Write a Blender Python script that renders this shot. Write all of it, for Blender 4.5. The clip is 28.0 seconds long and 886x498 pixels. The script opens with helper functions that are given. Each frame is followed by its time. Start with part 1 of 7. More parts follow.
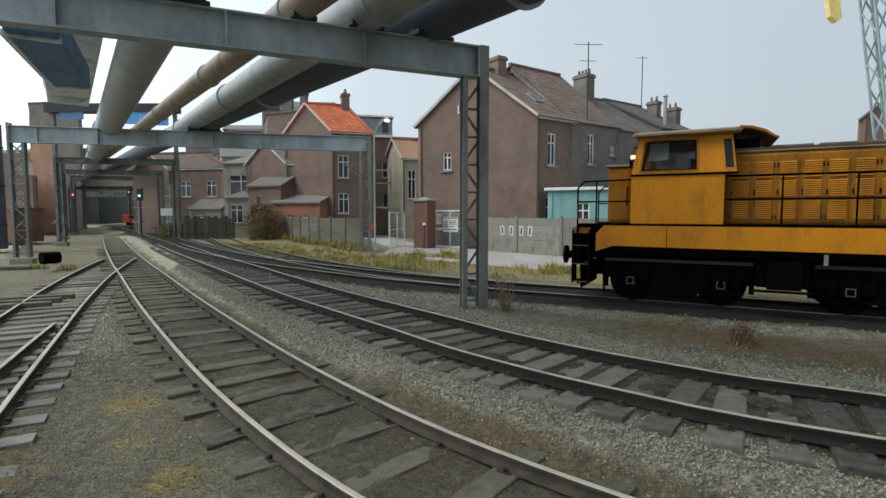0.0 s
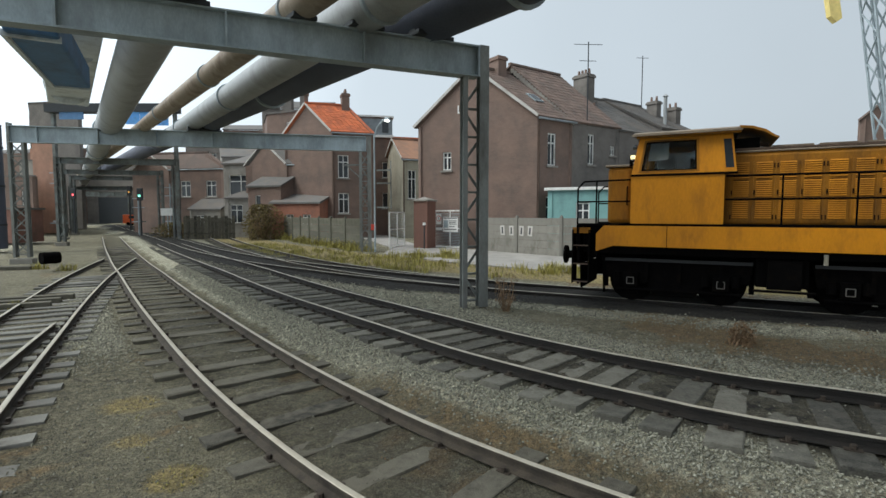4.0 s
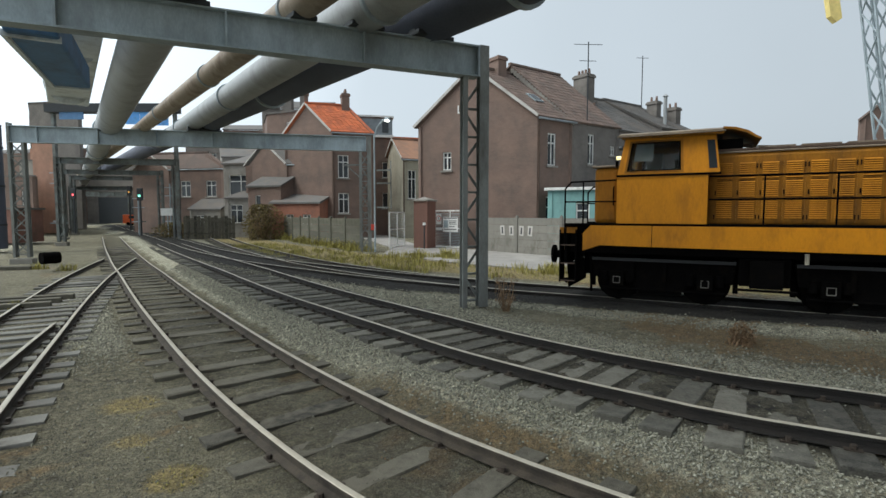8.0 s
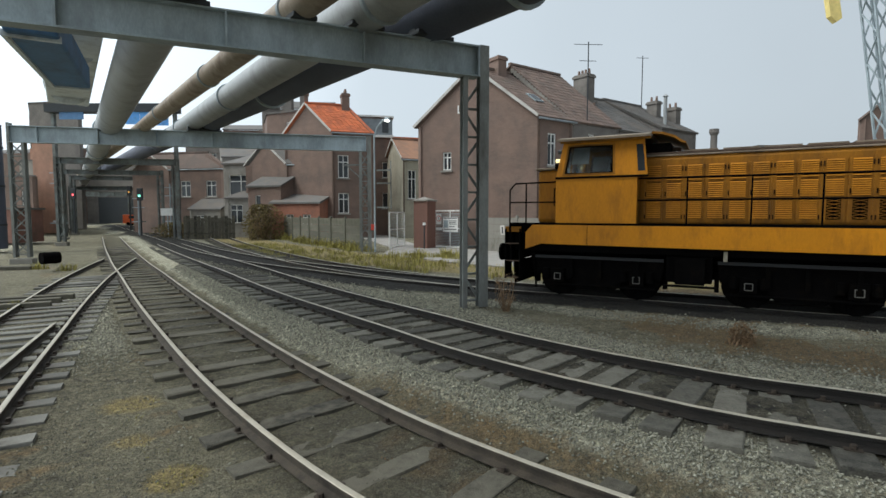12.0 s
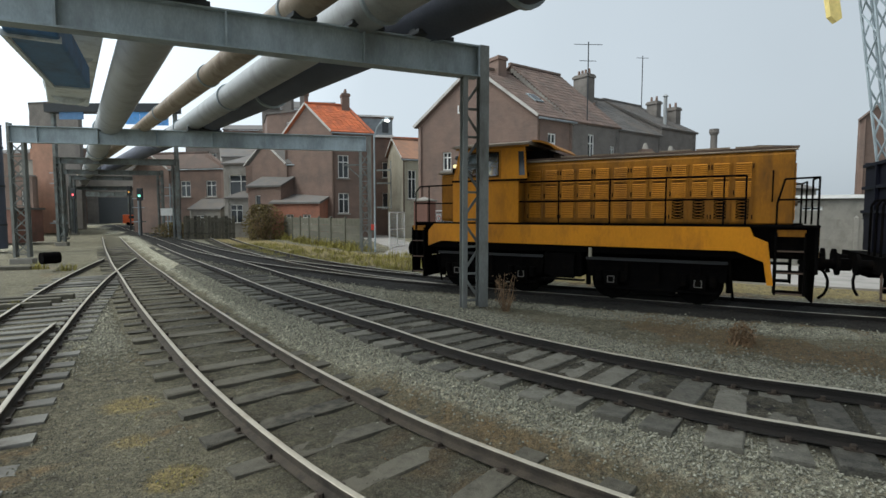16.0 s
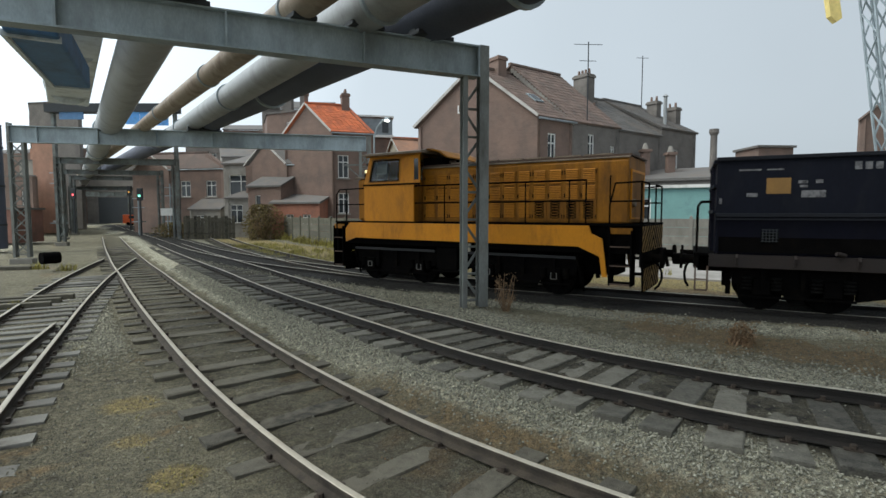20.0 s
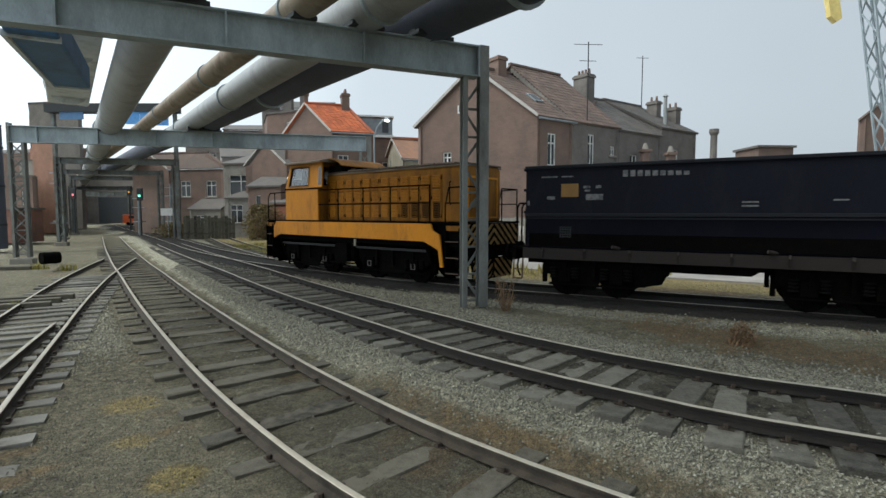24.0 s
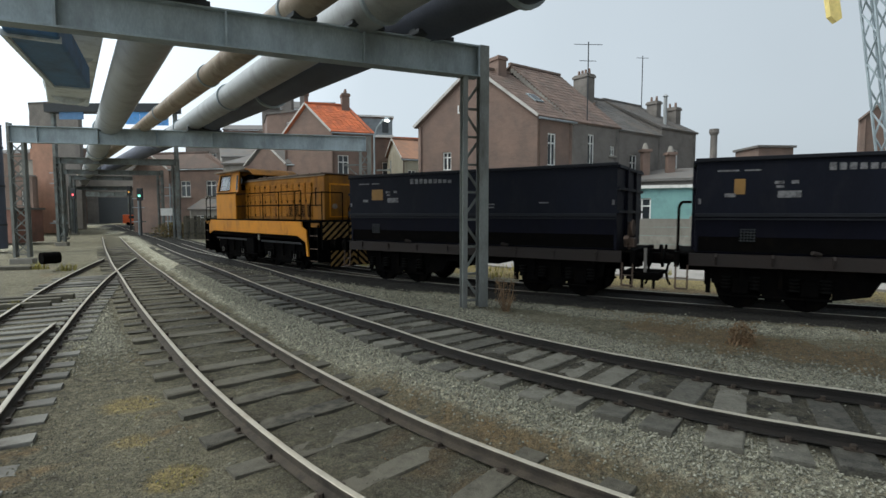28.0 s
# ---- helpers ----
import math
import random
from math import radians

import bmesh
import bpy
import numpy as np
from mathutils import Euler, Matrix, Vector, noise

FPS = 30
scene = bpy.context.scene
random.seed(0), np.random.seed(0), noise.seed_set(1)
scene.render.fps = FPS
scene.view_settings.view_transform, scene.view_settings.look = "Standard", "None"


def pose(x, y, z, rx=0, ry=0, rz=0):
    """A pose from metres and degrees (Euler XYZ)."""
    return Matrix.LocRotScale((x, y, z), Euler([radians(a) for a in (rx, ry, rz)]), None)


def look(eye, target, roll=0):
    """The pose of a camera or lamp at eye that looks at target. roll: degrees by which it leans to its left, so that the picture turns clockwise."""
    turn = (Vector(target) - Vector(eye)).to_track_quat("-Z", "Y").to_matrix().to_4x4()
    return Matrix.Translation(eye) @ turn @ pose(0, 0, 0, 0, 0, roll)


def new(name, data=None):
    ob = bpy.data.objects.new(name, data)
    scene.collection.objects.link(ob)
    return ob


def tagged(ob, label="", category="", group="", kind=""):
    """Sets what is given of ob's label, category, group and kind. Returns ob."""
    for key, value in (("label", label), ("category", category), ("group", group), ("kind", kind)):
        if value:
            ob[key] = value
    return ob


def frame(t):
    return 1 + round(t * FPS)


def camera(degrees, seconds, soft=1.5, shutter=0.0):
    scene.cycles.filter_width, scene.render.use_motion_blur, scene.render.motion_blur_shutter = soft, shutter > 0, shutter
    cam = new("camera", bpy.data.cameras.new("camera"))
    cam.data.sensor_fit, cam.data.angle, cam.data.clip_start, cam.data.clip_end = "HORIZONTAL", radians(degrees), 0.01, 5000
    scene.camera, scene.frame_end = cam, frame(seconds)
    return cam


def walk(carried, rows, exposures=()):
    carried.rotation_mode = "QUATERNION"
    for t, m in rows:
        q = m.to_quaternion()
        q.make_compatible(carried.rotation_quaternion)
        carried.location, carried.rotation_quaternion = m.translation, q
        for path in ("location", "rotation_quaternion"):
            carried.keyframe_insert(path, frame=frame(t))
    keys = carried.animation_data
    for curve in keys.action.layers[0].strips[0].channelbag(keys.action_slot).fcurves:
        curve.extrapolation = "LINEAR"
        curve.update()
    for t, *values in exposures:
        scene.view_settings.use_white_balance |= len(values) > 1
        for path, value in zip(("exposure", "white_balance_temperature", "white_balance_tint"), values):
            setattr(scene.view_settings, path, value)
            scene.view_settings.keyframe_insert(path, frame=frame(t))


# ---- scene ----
cam = camera(82.05, 28.0, soft=1.5, shutter=0.5)
EYE = (0.0, 0.0, 2.1)
CAM_POSE = pose(*EYE, 90 - 4.005, 0, 0)
walk(cam, [(0, CAM_POSE), (28, CAM_POSE)], exposures=[(0, 0.35, 6500, 4), (28, 0.35, 6500, 4)])

# ---- sky and light: dull overcast daylight ----
world = bpy.data.worlds.new("overcast")
scene.world = world
world.use_nodes = True
wn, wl = world.node_tree.nodes, world.node_tree.links
wn.clear()
w_out = wn.new("ShaderNodeOutputWorld")
w_bg = wn.new("ShaderNodeBackground")
w_sky = wn.new("ShaderNodeTexSky")
w_sky.sky_type, w_sky.sun_disc = "NISHITA", False
w_sky.sun_elevation, w_sky.sun_rotation = radians(56), radians(-105)
w_sky.air_density, w_sky.dust_density = 1.0, 4.0
w_hsv = wn.new("ShaderNodeHueSaturation")
w_hsv.inputs["Saturation"].default_value = 0.3
w_mix = wn.new("ShaderNodeMixRGB")
w_mix.inputs["Fac"].default_value = 0.72
w_mix.inputs["Color2"].default_value = (5.3, 5.9, 6.75, 1)
w_bg.inputs["Strength"].default_value = 0.1
# the cloud thins towards the hidden sun
w_tc = wn.new("ShaderNodeTexCoord")
w_dot = wn.new("ShaderNodeVectorMath")
w_dot.operation = "DOT_PRODUCT"
w_dot.inputs[1].default_value = Vector((-0.95, 0.12, 0.3)).normalized()
w_half = wn.new("ShaderNodeMath")
w_half.operation = "MULTIPLY_ADD"
w_half.inputs[1].default_value, w_half.inputs[2].default_value = 0.5, 0.5
w_ramp = wn.new("ShaderNodeValToRGB")
w_stops = w_ramp.color_ramp.elements
w_stops[0].position, w_stops[1].position = 0.18, 0.97
for w_at in (0.5, 0.66):
    w_stops.new(w_at)
for w_k, w_grey in enumerate((0.85, 1.02, 1.14, 2.25)):
    w_stops[w_k].color = (w_grey, w_grey, w_grey, 1)
w_scale = wn.new("ShaderNodeVectorMath")
w_scale.operation = "SCALE"
w_cloud = wn.new("ShaderNodeTexNoise")
w_cloud.inputs["Scale"].default_value, w_cloud.inputs["Detail"].default_value = 1.6, 4
w_cr = wn.new("ShaderNodeMapRange")
w_cr.inputs["To Min"].default_value, w_cr.inputs["To Max"].default_value = 0.9, 1.1
w_mul = wn.new("ShaderNodeMath")
w_mul.operation = "MULTIPLY"
wl.new(w_tc.outputs["Generated"], w_dot.inputs[0])
wl.new(w_tc.outputs["Generated"], w_cloud.inputs["Vector"])
wl.new(w_dot.outputs["Value"], w_half.inputs[0])
wl.new(w_half.outputs[0], w_ramp.inputs["Fac"])
wl.new(w_cloud.outputs["Fac"], w_cr.inputs["Value"])
wl.new(w_ramp.outputs["Color"], w_mul.inputs[0])
wl.new(w_cr.outputs["Result"], w_mul.inputs[1])
wl.new(w_mul.outputs[0], w_scale.inputs["Scale"])
wl.new(w_sky.outputs["Color"], w_hsv.inputs["Color"])
wl.new(w_hsv.outputs["Color"], w_mix.inputs["Color1"])
wl.new(w_mix.outputs["Color"], w_scale.inputs[0])
wl.new(w_scale.outputs["Vector"], w_bg.inputs["Color"])
wl.new(w_bg.outputs["Background"], w_out.inputs["Surface"])
sun_data = bpy.data.lights.new("sun", "SUN")
sun_data.energy, sun_data.angle, sun_data.color = 1.5, radians(35), (1.0, 0.96, 0.9)
sun = new("sun", sun_data)
sun.matrix_world = look((-17, 4, 28), (2, 9, 0))


# ---- materials ----
def material(name, base, rough=0.8, metal=0.0, vary=0.25, scale=3.0, grain=40.0, bump=0.3, dirt=None, dirt_amount=0.4, dirt_scale=1.2, streak=1.0, per_piece=0.0, transmission=0.0, island=False, spec=0.5, brick=False):
    """A procedural surface: a base colour that wanders at two scales, dirt of a second colour, fine relief."""
    m = bpy.data.materials.new(name)
    m.use_nodes = True
    n, l = m.node_tree.nodes, m.node_tree.links
    b = n["Principled BSDF"]
    tc = n.new("ShaderNodeTexCoord")
    mp = n.new("ShaderNodeMapping")
    mp.inputs["Scale"].default_value = (1, 1, streak)
    l.new(tc.outputs["Object"], mp.inputs["Vector"])
    big = n.new("ShaderNodeTexNoise")
    big.inputs["Scale"].default_value, big.inputs["Detail"].default_value, big.inputs["Roughness"].default_value = scale, 6, 0.65
    fine = n.new("ShaderNodeTexNoise")
    fine.inputs["Scale"].default_value, fine.inputs["Detail"].default_value = grain, 4
    for t in (big, fine):
        l.new(mp.outputs["Vector"], t.inputs["Vector"])
    add = n.new("ShaderNodeMath")
    add.operation = "MULTIPLY_ADD"
    l.new(fine.outputs["Fac"], add.inputs[0])
    add.inputs[1].default_value = 0.45
    l.new(big.outputs["Fac"], add.inputs[2])
    fac = add.outputs[0]
    if per_piece:
        info = n.new("ShaderNodeNewGeometry" if island else "ShaderNodeObjectInfo")
        rnd = n.new("ShaderNodeMath")
        rnd.operation = "MULTIPLY_ADD"
        l.new(info.outputs["Random Per Island" if island else "Random"], rnd.inputs[0])
        rnd.inputs[1].default_value = per_piece
        l.new(fac, rnd.inputs[2])
        sub = n.new("ShaderNodeMath")
        sub.operation = "SUBTRACT"
        l.new(rnd.outputs[0], sub.inputs[0])
        sub.inputs[1].default_value = per_piece / 2
        fac = sub.outputs[0]
    ramp = n.new("ShaderNodeValToRGB")
    ramp.color_ramp.elements[0].position, ramp.color_ramp.elements[1].position = 0.4, 1.05
    ramp.color_ramp.elements[0].color = (*[c * (1 - vary) for c in base], 1)
    ramp.color_ramp.elements[1].color = (*[min(1, c * (1 + vary)) for c in base], 1)
    l.new(fac, ramp.inputs["Fac"])
    colour = ramp.outputs["Color"]
    if dirt:
        dn = n.new("ShaderNodeTexNoise")
        dn.inputs["Scale"].default_value, dn.inputs["Detail"].default_value, dn.inputs["Roughness"].default_value = dirt_scale, 8, 0.7
        l.new(mp.outputs["Vector"], dn.inputs["Vector"])
        dr = n.new("ShaderNodeValToRGB")
        dr.color_ramp.elements[0].position, dr.color_ramp.elements[1].position = 0.62 - 0.35 * dirt_amount, 0.78 - 0.2 * dirt_amount
        l.new(dn.outputs["Fac"], dr.inputs["Fac"])
        mx = n.new("ShaderNodeMixRGB")
        l.new(dr.outputs["Color"], mx.inputs["Fac"])
        l.new(colour, mx.inputs["Color1"])
        mx.inputs["Color2"].default_value = (*dirt, 1)
        colour = mx.outputs["Color"]
    if brick:
        # bricks of 21.5 by 6.5 cm with paler joints, laid along the wall's own length
        bt = n.new("ShaderNodeTexBrick")
        bt.inputs["Scale"].default_value, bt.inputs["Mortar Size"].default_value = 1.0, 0.006
        bt.inputs["Brick Width"].default_value, bt.inputs["Row Height"].default_value = 0.225, 0.075
        bt.inputs["Color1"].default_value, bt.inputs["Color2"].default_value, bt.inputs["Mortar"].default_value = (1, 1, 1, 1), (0.9, 0.89, 0.88, 1), (1.08, 1.08, 1.07, 1)
        sp_, cb_ = n.new("ShaderNodeSeparateXYZ"), n.new("ShaderNodeCombineXYZ")
        l.new(tc.outputs["Object"], sp_.inputs[0])
        ad_ = n.new("ShaderNodeMath")
        l.new(sp_.outputs["X"], ad_.inputs[0])
        l.new(sp_.outputs["Y"], ad_.inputs[1])
        l.new(ad_.outputs[0], cb_.inputs["X"])
        l.new(sp_.outputs["Z"], cb_.inputs["Y"])
        l.new(cb_.outputs[0], bt.inputs["Vector"])
        ml_ = n.new("ShaderNodeMixRGB")
        ml_.blend_type = "MULTIPLY"
        ml_.inputs["Fac"].default_value = 1.0
        l.new(colour, ml_.inputs["Color1"])
        l.new(bt.outputs["Color"], ml_.inputs["Color2"])
        colour = ml_.outputs["Color"]
    l.new(colour, b.inputs["Base Color"])
    b.inputs["Metallic"].default_value = metal
    rr = n.new("ShaderNodeMapRange")
    l.new(big.outputs["Fac"], rr.inputs["Value"])
    rr.inputs["To Min"].default_value, rr.inputs["To Max"].default_value = max(0.02, rough - 0.15), min(1, rough + 0.12)
    l.new(rr.outputs["Result"], b.inputs["Roughness"])
    b.inputs["Specular IOR Level"].default_value = spec
    b.inputs["Transmission Weight"].default_value = transmission
    if bump:
        bp = n.new("ShaderNodeBump")
        bp.inputs["Strength"].default_value, bp.inputs["Distance"].default_value = bump, 0.02
        l.new(add.outputs[0], bp.inputs["Height"])
        l.new(bp.outputs["Normal"], b.inputs["Normal"])
    return m


def glowing(name, colour, strength):
    m = bpy.data.materials.new(name)
    m.use_nodes = True
    b = m.node_tree.nodes["Principled BSDF"]
    b.inputs["Base Color"].default_value = (*colour, 1)
    b.inputs["Emission Color"].default_value = (*colour, 1)
    b.inputs["Emission Strength"].default_value = strength
    return m


# greasy rail sides, their shade darkened into the colour as well
RAIL_OIL_SHADE = material("oily_shaded_rail", (0.01, 0.008, 0.0062), 0.85, 0.0, 0.6, 5, 60, 0.6, (0.022, 0.0175, 0.0125), 0.35, 2.2)
RAIL_SIDE = material("rail_rust", (0.045, 0.036, 0.026), 0.85, 0.0, 0.6, 5, 60, 0.6, (0.012, 0.009, 0.006), 0.45, 3)
CHAIR_RUST = material("rusty_chair", (0.033, 0.024, 0.017), 0.9, 0, 0.5, 6, 60, 0.5)
RAIL_TOP = material("rail_polished", (0.41, 0.38, 0.31), 0.5, 0.2, 0.2, 2, 30, 0.05, (0.26, 0.22, 0.165), 0.3, 1.3)
SLEEPER = material("weathered_sleeper", (0.078, 0.072, 0.055), 0.95, 0, 0.85, 7, 70, 1.0, (0.108, 0.1, 0.077), 0.5, 3.2, per_piece=0.45)
SLEEPER_GREY = material("grey_sleeper", (0.1, 0.096, 0.079), 0.95, 0, 0.8, 7, 70, 1.0, (0.07, 0.064, 0.05), 0.42, 4.0, per_piece=0.5)
# greasy timber with the shade beneath the train put into its colour
SLEEPER_OIL_SHADE = material("oily_shaded_sleeper", (0.017, 0.0145, 0.011), 0.9, 0, 0.7, 6, 60, 0.9, (0.045, 0.04, 0.031), 0.35, 3.0, per_piece=0.5)
SLEEPER_PALE = material("bleached_sleeper", (0.165, 0.163, 0.146), 0.95, 0, 0.35, 5, 45, 0.8, (0.1, 0.09, 0.08), 0.45, 2.5, per_piece=0.5)
SALMON = material("salmon_render", (0.36, 0.2, 0.14), 0.9, 0, 0.2, 0.9, 18, 0.3, (0.24, 0.15, 0.11), 0.45, 0.6)
BALLAST = material("ballast_stone", (0.215, 0.21, 0.165), 0.95, 0, 0.5, 6, 40, 0.5, per_piece=0.7, island=True)
# paler and bluer than STEEL_POST: haze over the girders is painted in
STEEL = material("grey_blue_haze_paint", (0.34, 0.4, 0.43), 0.6, 0.1, 0.3, 1.2, 30, 0.2, (0.23, 0.265, 0.285), 0.5, 1.6, streak=0.4)
# the gantry paint without the haze added to STEEL
STEEL_POST = material("grey_unhazed_paint", (0.2, 0.212, 0.202), 0.7, 0.05, 0.35, 1.2, 30, 0.25, (0.115, 0.112, 0.1), 0.5, 1.6, streak=0.4)
STEEL_OLD = material("old_gantry_paint", (0.17, 0.19, 0.185), 0.8, 0.1, 0.35, 1.2, 30, 0.2, (0.09, 0.075, 0.06), 0.5, 1.3)
STEEL_DARK = material("dark_steel", (0.035, 0.04, 0.045), 0.7, 0.2, 0.3, 2, 30, 0.2)
PIPE_GREY = material("pipe_cladding", (0.31, 0.325, 0.33), 0.5, 0.1, 0.2, 0.8, 25, 0.12, (0.21, 0.215, 0.21), 0.4, 1.1, streak=0.5)
PIPE_PALE = material("pale_cladding", (0.72, 0.77, 0.8), 0.45, 0.2, 0.2, 0.8, 25, 0.1, (0.35, 0.36, 0.36), 0.35, 1.1)
PIPE_TAN = material("pipe_tan", (0.34, 0.285, 0.225), 0.6, 0.1, 0.25, 1, 25, 0.15, (0.16, 0.11, 0.08), 0.4, 1.5)
GRIT = material("soil_grit", (0.12, 0.11, 0.084), 0.95, 0, 0.4, 6, 40, 0.3, per_piece=0.6, island=True)
# dark navy; on the round main it stands for the pale pipe's shade
DUCT_DARK = material("navy_shade_sheet", (0.075, 0.085, 0.115), 0.7, 0.1, 0.35, 0.8, 20, 0.3)
DUCT_BLUE = material("navy_duct", (0.085, 0.2, 0.39), 0.6, 0.0, 0.3, 0.8, 20, 0.2, (0.06, 0.11, 0.19), 0.4)
YELLOW = material("loco_yellow", (0.56, 0.22, 0.007), 0.55, 0, 0.2, 1.1, 30, 0.05, (0.3, 0.115, 0.01), 0.36, 1.6, streak=0.35, spec=0.25)
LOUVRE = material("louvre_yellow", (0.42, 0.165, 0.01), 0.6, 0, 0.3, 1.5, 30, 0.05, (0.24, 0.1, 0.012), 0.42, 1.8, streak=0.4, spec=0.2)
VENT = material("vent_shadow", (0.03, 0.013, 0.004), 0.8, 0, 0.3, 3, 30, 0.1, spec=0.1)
BOGIE_BAR = material("dull_bogie_bar", (0.018, 0.018, 0.02), 0.75, 0.1, 0.3, 5, 40, 0.1)
RIM = material("dull_bare_metal", (0.15, 0.14, 0.13), 0.7, 0.2, 0.3, 6, 40, 0.1)
YELLOW_DIRTY = material("loco_yellow_sooty", (0.29, 0.12, 0.01), 0.65, 0, 0.3, 1.5, 30, 0.1, (0.11, 0.05, 0.012), 0.5, 2.0, streak=0.3, spec=0.2)
BLACK = material("sooty_black", (0.0035, 0.0033, 0.0033), 0.9, 0.0, 0.5, 4, 40, 0.2, (0.009, 0.007, 0.005), 0.25, 3, spec=0.02)
RUSTY = material("rusty_brown", (0.09, 0.06, 0.045), 0.9, 0.1, 0.35, 4, 40, 0.3)
ROOF_GREY = material("sooty_roof_paint", (0.21, 0.165, 0.12), 0.75, 0, 0.4, 2, 30, 0.2, (0.1, 0.075, 0.055), 0.45)
WAGON_UPPER = material("slate_wagon_side", (0.0058, 0.0072, 0.0135), 0.65, 0.0, 0.35, 1.0, 30, 0.15, (0.013, 0.014, 0.019), 0.35, 1.3, streak=0.4, spec=0.12)
SPRING = material("oily_spring", (0.007, 0.0068, 0.0065), 0.9, 0.0, 0.3, 6, 40, 0.1, spec=0.05)
# paler than the sides: the rails' highlight lines are in this colour
WAGON_EDGE = material("highlit_wagon_edge", (0.0095, 0.0108, 0.0155), 0.65, 0.0, 0.35, 3, 30, 0.1, spec=0.2)
WAGON = material("navy_black_wagon", (0.0045, 0.005, 0.0115), 0.65, 0.0, 0.4, 1.0, 30, 0.15, (0.008, 0.008, 0.0135), 0.35, 1.3, streak=0.4, spec=0.12)
WAGON_SILL = material("wagon_sill", (0.0145, 0.0095, 0.008), 0.85, 0.0, 0.35, 2, 30, 0.3)
LETTER = material("faded_white_marking", (0.2, 0.2, 0.21), 0.8, 0, 0.35, 9, 60, 0, (0.02, 0.02, 0.025), 0.6, 9)
STRIPE = material("faded_stripe", (0.4, 0.24, 0.075), 0.8, 0, 0.3, 4, 30, 0.1, (0.1, 0.06, 0.03), 0.5, 5)
OCHRE = material("ochre_plate", (0.22, 0.12, 0.032), 0.7, 0, 0.2, 3, 30, 0.1)
WHITE = material("white_paint", (0.72, 0.72, 0.7), 0.6, 0, 0.12, 3, 30, 0.1, (0.4, 0.39, 0.36), 0.3)
RED = material("red_paint", (0.5, 0.05, 0.03), 0.6, 0, 0.15, 3, 30, 0.1)
GLASS_DARK = material("window_glass", (0.03, 0.035, 0.04), 0.12, 0.0, 0.3, 0.7, 5, 0.0)
GLASS_CLEAR = material("cab_glass", (0.45, 0.5, 0.52), 0.08, 0, 0.05, 1, 5, 0, transmission=1.0)
BRICK_BROWN = material("brown_brick", (0.185, 0.126, 0.103), 0.9, 0, 0.25, 0.9, 18, 0.4, (0.125, 0.096, 0.082), 0.45, 0.5, brick=True)
BRICK_RED = material("red_brick", (0.22, 0.11, 0.085), 0.9, 0, 0.25, 1.2, 18, 0.4, (0.14, 0.085, 0.068), 0.45, 0.8, brick=True)
BRICK_ORANGE = material("orange_brick", (0.31, 0.135, 0.09), 0.9, 0, 0.2, 1.2, 18, 0.4, (0.2, 0.1, 0.075), 0.4, 0.8, brick=True)
BRICK_GREY = material("grey_brick", (0.17, 0.155, 0.142), 0.9, 0, 0.25, 0.9, 18, 0.4, (0.11, 0.102, 0.095), 0.45, 0.5, brick=True)
VERGE = material("weathered_white_board", (0.5, 0.48, 0.45), 0.8, 0, 0.2, 3, 30, 0.1, (0.3, 0.28, 0.25), 0.4, 1.5)
ZINC = material("zinc_sheet", (0.24, 0.27, 0.29), 0.6, 0.2, 0.25, 1.2, 20, 0.15, (0.15, 0.165, 0.175), 0.4, 1.0)
PLASTER = material("grey_plaster", (0.27, 0.255, 0.23), 0.9, 0, 0.2, 0.9, 18, 0.3, (0.17, 0.155, 0.14), 0.45, 0.6)
CREAM = material("cream_plaster", (0.4, 0.37, 0.29), 0.9, 0, 0.15, 0.9, 18, 0.3, (0.26, 0.24, 0.19), 0.4, 0.7)
TEAL = material("teal_render", (0.19, 0.36, 0.35), 0.85, 0, 0.15, 1, 18, 0.2, (0.13, 0.24, 0.24), 0.35, 0.8)
TILE_BROWN = material("brown_roof_tile", (0.17, 0.12, 0.1), 0.85, 0, 0.3, 1.0, 14, 0.4, (0.1, 0.085, 0.075), 0.5, 0.8, per_piece=0.35)
TILE_ORANGE = material("orange_roof_tile", (0.5, 0.135, 0.055), 0.8, 0, 0.2, 1.0, 14, 0.3, (0.36, 0.11, 0.06), 0.35, 0.8, per_piece=0.3)
TILE_FADED = material("faded_orange_tile", (0.3, 0.16, 0.1), 0.85, 0, 0.25, 1.0, 14, 0.3, (0.2, 0.13, 0.1), 0.45, 0.8)
TILE_GREY = material("grey_roof_slate", (0.115, 0.11, 0.105), 0.8, 0, 0.3, 1.0, 14, 0.3, (0.15, 0.125, 0.105), 0.45, 0.8, per_piece=0.3)
CONCRETE = material("prefab_concrete", (0.215, 0.205, 0.18), 0.95, 0, 0.22, 1.3, 30, 0.35, (0.14, 0.132, 0.112), 0.42, 1.4, streak=0.6, per_piece=0.25)
# weathered CONCRETE made darker: the left fence's shade is in the colour
CONCRETE_DIM = material("dim_weathered_concrete", (0.12, 0.115, 0.09), 0.95, 0, 0.3, 1.3, 30, 0.35, (0.07, 0.07, 0.045), 0.45, 1.6, per_piece=0.4)
ROAD = material("pale_concrete_road", (0.3, 0.285, 0.265), 0.95, 0, 0.2, 0.6, 25, 0.2, (0.2, 0.19, 0.175), 0.4, 0.7)
GRASS = material("dry_grass", (0.27, 0.24, 0.065), 0.9, 0, 0.5, 1.5, 20, 0, per_piece=0.9, island=True)
STALK = material("dead_stalk", (0.21, 0.135, 0.075), 0.9, 0, 0.4, 3, 20, 0, per_piece=0.7, island=True)
BUSH = material("bush_leaf", (0.17, 0.135, 0.055), 0.9, 0, 0.5, 1.5, 20, 0, per_piece=0.9, island=True)
LAMP_RED = glowing("signal_red", (1, 0.1, 0.12), 2)
